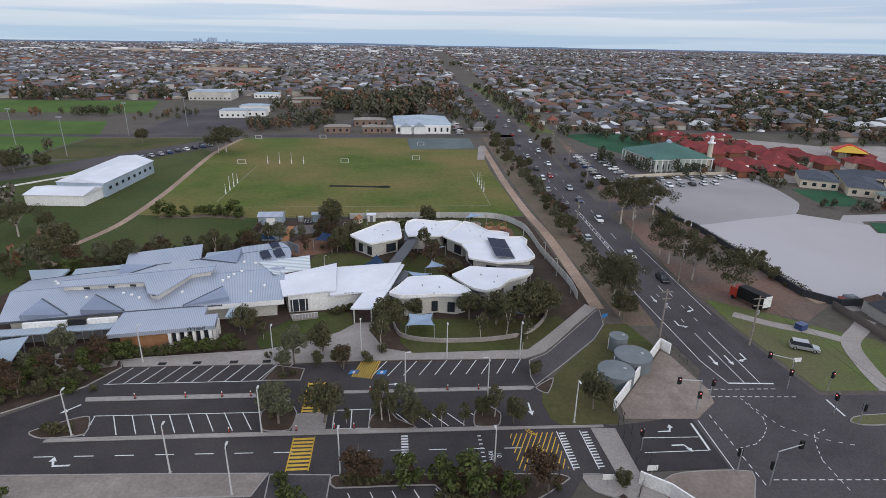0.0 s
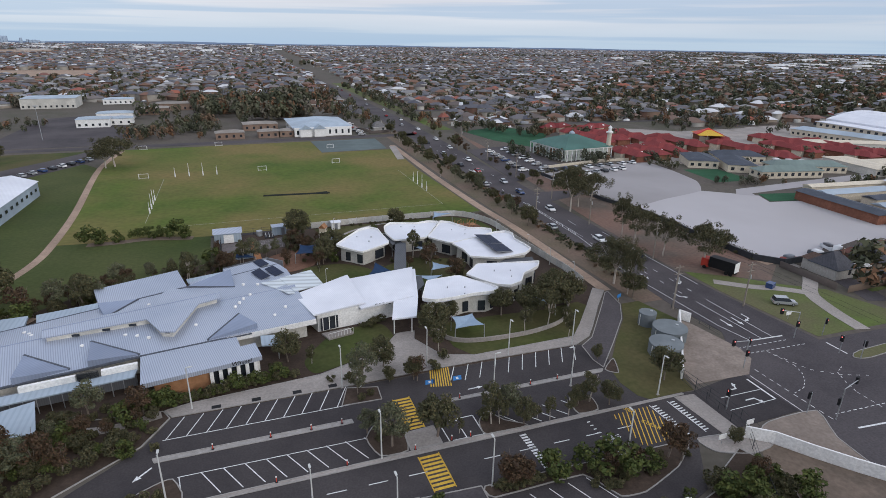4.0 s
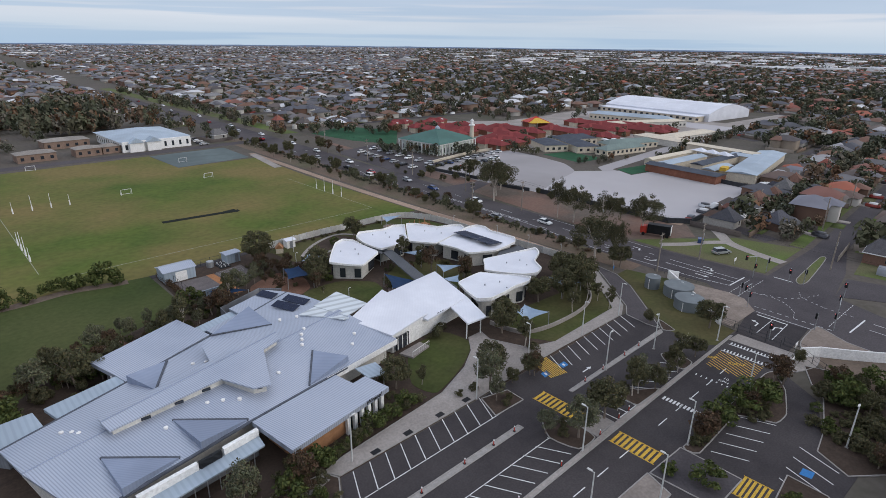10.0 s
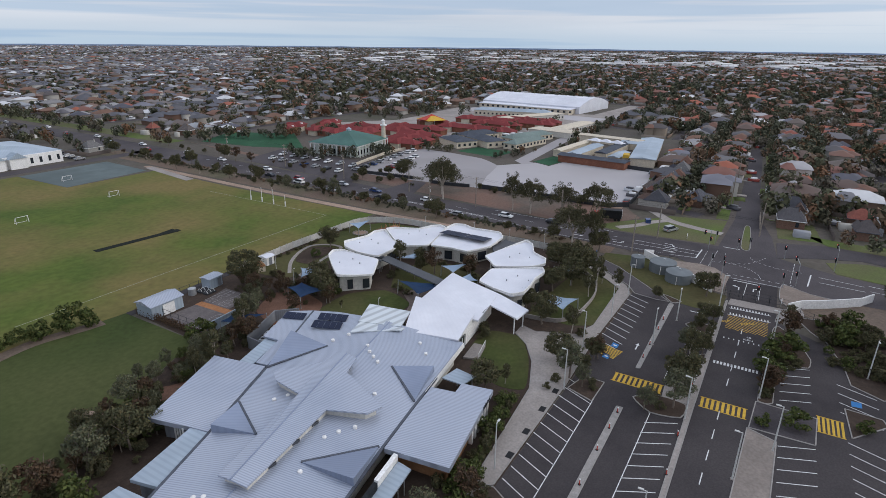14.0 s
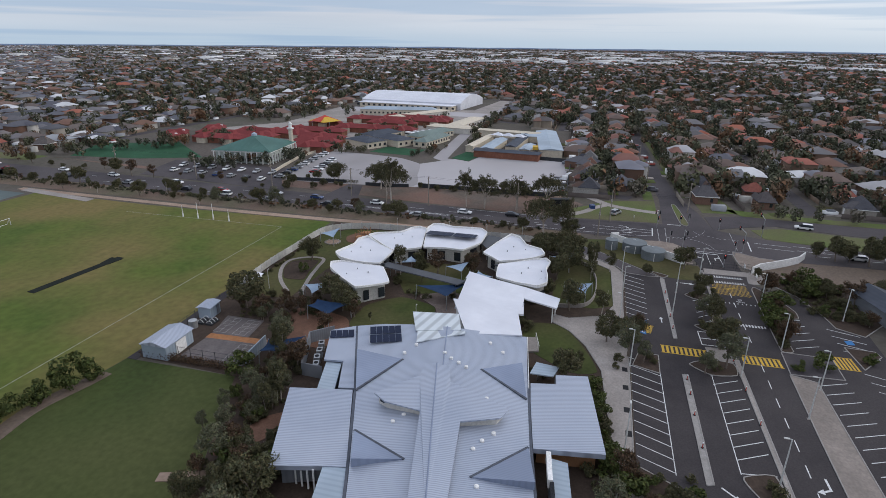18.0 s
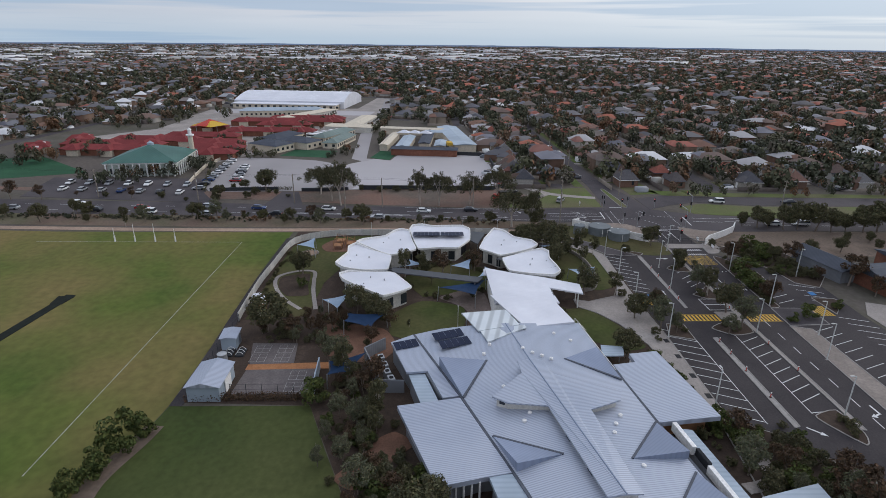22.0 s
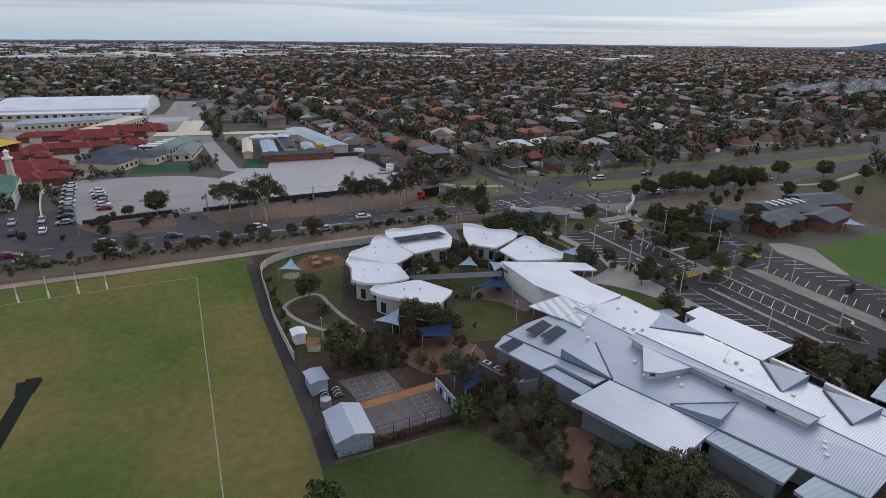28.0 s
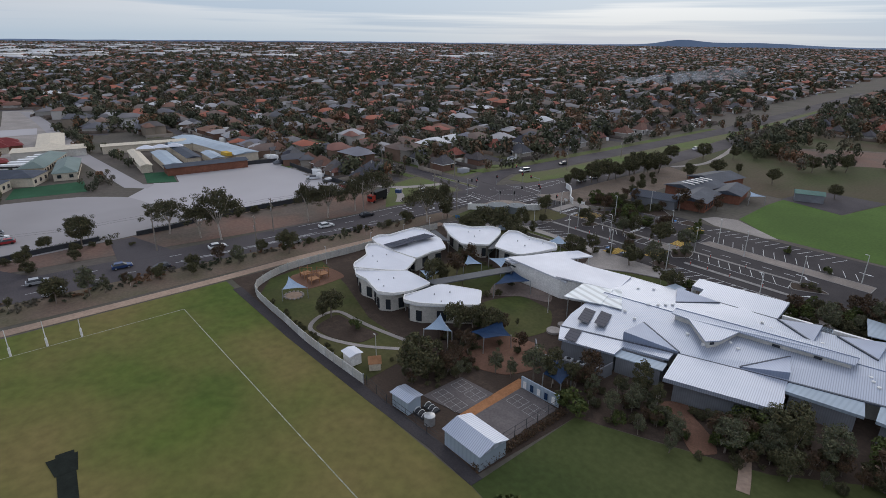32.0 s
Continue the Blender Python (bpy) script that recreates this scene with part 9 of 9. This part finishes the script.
def belt(x0, y0, x1, y1, n, spread, hmin, hmax):
    for i in range(n):
        t = rng.random()
        h = rng.uniform(hmin, hmax)
        x, y = x0 + (x1 - x0) * t + rng.gauss(0, spread), y0 + (y1 - y0) * t + rng.gauss(0, spread)
        (spots_near if math.hypot(x - CX, y - CY) < 480 else spots_mid if math.hypot(x - CX, y - CY) < 1100 else spots_far).append((h * 0.85, h * 0.85, h, rng.uniform(0, 6.28), x, y, 0))


belt(100, 75.5, 260, 78, 30, 1.4, 3.5, 6.5)
belt(108, 60, 260, 63.5, 30, 1.4, 3.5, 6.5)
belt(250, 69, 300, 70, 16, 3, 4, 8)
belt(84, 40, 86, -160, 26, 2.0, 3.5, 6)
belt(160, 230, 300, 196, 34, 9, 3, 6)
belt(-60, 500, 50, 515, 36, 10, 9, 14)
belt(-80, 356, -46, 400, 34, 9, 5, 9)
belt(-60, 345, -45, 380, 12, 7, 4, 7)
belt(-22, 420, 34, 430, 28, 9, 10, 15)
belt(-10, 470, 34, 560, 40, 16, 10, 15)
belt(-60, 440, -10, 480, 36, 12, 9, 14)
belt(-170, 400, -150, 430, 16, 8, 3, 6)
belt(-330, 408, -190, 420, 40, 6, 4, 8)
belt(-330, 525, -150, 560, 90, 12, 6, 11)
belt(-330, 235, -160, 236, 50, 10, 5, 10)
belt(-250, 150, -140, 180, 60, 18, 4, 9)
belt(-200, 110, -100, 118, 40, 14, 5, 9)
belt(-180, 200, -160, 260, 30, 10, 4, 8)
belt(100, 345, 170, 290, 40, 7, 4, 8)
belt(118, 228, 150, 232, 10, 5, 3, 5)
belt(150, 205, 152, 228, 14, 4, 2.5, 5)
belt(152, 176, 172, 172, 16, 3, 2, 4)
belt(96, 262, 112, 240, 14, 5, 4, 7)
belt(300, 300, 330, 320, 14, 12, 5, 8)
belt(240, 330, 300, 300, 30, 12, 4, 8)
belt(186, 158, 330, 166, 40, 3, 3, 6)
belt(20, -90, 60, -200, 60, 14, 5, 9)
belt(-70, -170, 40, -250, 70, 30, 4, 8)
belt(-120, -96, 20, -100, 44, 6, 3, 6)
belt(22, -86, 44, -170, 50, 6, 5, 8)
belt(26, -200, 62, -420, 90, 12, 5, 9)
belt(300, -800, 900, -1500, 160, 60, 6, 12)
belt(94, 380, 104, 700, 60, 5, 4, 8)
belt(50, 350, 62, 600, 40, 5, 5, 9)
belt(1200, -200, 2600, -900, 260, 120, 8, 14)
belt(500, 2200, 1800, 2000, 160, 60, 8, 14)
belt(60, 1400, 500, 1300, 120, 40, 7, 12)
belt(1600, 600, 2400, 200, 200, 80, 8, 14)
belt(800, -600, 1500, -400, 160, 80, 7, 12)
scrub = []
for i in range(640):
    y = rng.uniform(108, 330)
    h = rng.uniform(0.3, 1.1)
    scrub.append((h * rng.uniform(1.0, 1.8), h * rng.uniform(1.0, 1.8), h, rng.uniform(0, 6.28), 51.6 + (y - 112) * 0.036 + rng.gauss(0, 1.5), y, -0.02))
V, Tt = leaf_cluster(6, 36)
mass("verge_scrub", V, Tt, scrub, M_FARLEAF, "low brown and olive scrub along the road", "scrub")
V, Tt = leaf_cluster(5, 104)
mass("nearby_trees", V, Tt, spots_near, M_FARLEAF, "olive and brown garden trees among the nearer houses", "trees")
V, Tt = leaf_cluster(3, 20)
mass("suburb_trees", V, Tt, spots_mid, M_FARLEAF, "dark green garden trees among the houses", "trees")
V, Tt = leaf_cluster(4, 6)
mass("distant_trees", V, Tt, spots_far, M_FARLEAF, "dark distant tree crowns", "trees")

# garden sheds, pergolas, vans and drives that glint among the houses
bits, drives, lawns = [], [], []
for x, y, t, r in near_h + far_h:
    if r > 1900:
        continue
    ta = radians(t)
    if rng.random() < 0.75:
        lx, ly = rng.uniform(-7, 7), rng.choice((-1, 1)) * rng.uniform(7.2, 9.5)
        bits.append((rng.uniform(2, 5), rng.uniform(1.8, 3.4), rng.uniform(1.4, 2.6), ta, x + math.cos(ta) * lx - math.sin(ta) * ly, y + math.sin(ta) * lx + math.cos(ta) * ly, 0))
    if r < 700:
        lx, ly = 4.0, -8.2
        drives.append((3.0, 5.4, 0.06, ta, x + math.cos(ta) * lx - math.sin(ta) * ly, y + math.sin(ta) * lx + math.cos(ta) * ly, 0))
for x, y, t, r in near_h + far_h:
    if r < 900 and rng.random() < 0.7:
        ta, ly = radians(t), rng.choice((-8.6, -8.6, 9.0))
        lawns.append((rng.uniform(6, 9), rng.uniform(3.5, 5.5), 0.055, ta, x - math.cos(ta) * 2.6 - math.sin(ta) * ly, y - math.sin(ta) * 2.6 + math.cos(ta) * ly, 0))
box_t = wall_t + [(4, 5, 6), (4, 6, 7)]
car_bits, fence_bits = [], []
for x, y, t, r in near_h + far_h:
    ta = radians(t)
    c, q = math.cos(ta), math.sin(ta)
    if r < 1500 and rng.random() < 0.55:
        lx, ly = rng.uniform(2, 6), rng.uniform(-11.5, -8)
        px, py, tb = x + c * lx - q * ly, y + q * lx + c * ly, ta + rng.choice((0, 1.57))
        car_bits.append((4.3, 1.75, 0.95, tb, px, py, 0.25))
        car_bits.append((2.4, 1.6, 0.55, tb, px, py, 1.15))
    if r < 800:
        fence_bits.append((14, 0.12, 1.7, ta, x + q * -9.4 * -1, y + c * 9.4, 0))
        fence_bits.append((0.12, 15, 1.7, ta, x + c * 8.2, y + q * 8.2, 0))
mass("suburb_cars", wall_v, box_t, car_bits, M_CARBITS, "white, grey and dark cars parked before the houses", "cars")
mass("garden_fences", wall_v, box_t, fence_bits, M_PALING, "brown and grey timber paling fences between the gardens", "fences")
mass("garden_sheds", wall_v, box_t, bits, M_SHEDS, "small pale and grey sheds and carports behind houses", "sheds")
mass("front_lawns", wall_v, box_t, lawns, M_VERGE, "small green front lawns of the houses", "lawns")
mass("house_drives", wall_v, box_t, drives, M_CONC, "short concrete drives before the houses", "driveways")

# distant pale sheds, skyline, hills, bay
sheds = []
for i in range(420):
    a = radians(rng.gauss(84, 22))
    d = rng.uniform(1500, 3600)
    sheds.append((rng.uniform(25, 90), rng.uniform(20, 50), rng.uniform(5, 9), rng.uniform(0, 3), CX + d * math.sin(a), CY + d * math.cos(a), 0))
for i in range(150):
    a = radians(rng.uniform(-40, 12))
    d = rng.uniform(2200, 4700)
    sheds.append((rng.uniform(30, 120), rng.uniform(20, 60), rng.uniform(4, 8), rng.uniform(0, 3), CX + d * math.sin(a), CY + d * math.cos(a), 0))
for i in range(70):
    a = radians(rng.uniform(10, 130))
    d = rng.uniform(3000, 4700)
    sheds.append((rng.uniform(30, 120), rng.uniform(20, 60), rng.uniform(4, 7), rng.uniform(0, 3), CX + d * math.sin(a), CY + d * math.cos(a), 0))
cap_t = wall_t + [(4, 5, 6), (4, 6, 7)]
mass("distant_sheds", wall_v, cap_t, sheds, M_FARWHITE, "distant pale industrial sheds", "buildings")
towers = []
for i in range(30):
    a = radians(rng.gauss(-16.6, 2.2))
    towers.append((rng.uniform(10, 22), rng.uniform(10, 22), rng.uniform(8, 42) * math.exp(-((math.degrees(a) + 16.6) / 2.6) ** 2) + 12, 0, CX + 4700 * math.sin(a), CY + 4700 * math.cos(a), 0))
mass("city_skyline", wall_v, cap_t, towers, M_CITY, "city towers on the horizon, coloured with pale blue haze", "skyline")
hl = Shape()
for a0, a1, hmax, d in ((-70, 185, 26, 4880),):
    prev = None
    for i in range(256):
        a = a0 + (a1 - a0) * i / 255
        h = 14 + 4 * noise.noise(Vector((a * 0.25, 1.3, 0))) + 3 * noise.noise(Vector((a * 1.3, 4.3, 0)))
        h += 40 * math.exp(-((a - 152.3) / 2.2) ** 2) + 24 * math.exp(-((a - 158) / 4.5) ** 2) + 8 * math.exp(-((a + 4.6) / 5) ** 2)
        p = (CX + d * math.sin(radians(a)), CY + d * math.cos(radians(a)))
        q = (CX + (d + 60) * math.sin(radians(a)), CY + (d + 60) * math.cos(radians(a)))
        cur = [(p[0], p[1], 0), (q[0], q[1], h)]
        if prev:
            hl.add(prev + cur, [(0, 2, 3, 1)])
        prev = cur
structure("backdrop_hills", hl, M_HAZE, "low hills along the horizon, coloured with blue haze", "backdrop")
wa = Shape()
ring_w = [(CX + 4550 * math.sin(radians(a)), CY + 4550 * math.cos(radians(a)), 0.6) for a in range(22, 96, 2)] + [(CX + 4860 * math.sin(radians(a)), CY + 4860 * math.cos(radians(a)), 0.6) for a in range(94, 21, -2)]
wa.slab(ring_w, 0.4)
structure("bay_water", wa, M_WATER, "pale strip of bay water on the horizon", "water")
wt_ = thing("water_tower", "white mushroom-shaped water tower", "water tower")
part("stem", Shape().tube((73, 2350, 0), (73, 2350, 22), 3.0, 2.4, 12), M_WHITE, wt_)
part("bowl", Shape().tube((73, 2350, 22), (73, 2350, 30), 4, 14, 20), M_WHITE, wt_)
part("lid", Shape().disc(73, 2350, 30, 31, 14, 20, 1.5), M_WHITE, wt_)

# thin drift of smoke over the southern houses
M_SMOKE = bpy.data.materials.new("pale_smoke")
M_SMOKE.use_nodes = True
sn, sl = M_SMOKE.node_tree.nodes, M_SMOKE.node_tree.links
s_noise, s_map, s_co = sn.new("ShaderNodeTexNoise"), sn.new("ShaderNodeMapRange"), sn.new("ShaderNodeTexCoord")
s_noise.inputs["Scale"].default_value, s_noise.inputs["Detail"].default_value = 0.06, 4
s_map.inputs["From Min"].default_value, s_map.inputs["From Max"].default_value = 0.38, 0.7
s_map.inputs["To Min"].default_value, s_map.inputs["To Max"].default_value = 0.0, 0.13
sp = sn["Principled BSDF"]
sp.inputs["Base Color"].default_value, sp.inputs["Roughness"].default_value, sp.inputs["Specular IOR Level"].default_value = (0.72, 0.75, 0.79, 1), 1.0, 0.0
sl.new(s_co.outputs["Object"], s_noise.inputs["Vector"])
sl.new(s_noise.outputs["Fac"], s_map.inputs["Value"])
sl.new(s_map.outputs[0], sp.inputs["Alpha"])
smoke = Shape()
SA, SB = Vector((306.7, -397.4, 7.9)), Vector((218.5, -512.5, 15.2))
rng = random.Random(77)
for i in range(15):
    f = i / 14
    c = SA.lerp(SB, f) + Vector((rng.uniform(-6, 6), rng.uniform(-6, 6), rng.uniform(-1.5, 1.5)))
    d = (SB - SA).normalized()
    e = d.cross(Vector((0, 0, 1))).normalized()
    ra, rb, rc = rng.uniform(14, 20), rng.uniform(8, 14), rng.uniform(3.0, 4.0) + 5.5 * f
    v, fc = [], []
    for k in range(7):
        th = math.pi * k / 6
        for m in range(12):
            ph = 2 * math.pi * m / 12
            w = 1 + 0.2 * noise.noise(Vector((k * 0.7 + i * 3.1, m * 0.6, 0)))
            v.append(tuple(c + d * ra * w * math.sin(th) * math.cos(ph) + e * rb * w * math.sin(th) * math.sin(ph) + Vector((0, 0, rc * w * math.cos(th)))))
    for k in range(6):
        for m in range(12):
            fc.append((k * 12 + m, (k + 1) * 12 + m, (k + 1) * 12 + (m + 1) % 12, k * 12 + (m + 1) % 12))
    smoke.add(v, fc)
drift = tagged(part("smoke", smoke, M_SMOKE, smooth=True), "thin pale drift of smoke over the houses", "smoke", kind="stuff")
drift.visible_shadow = False
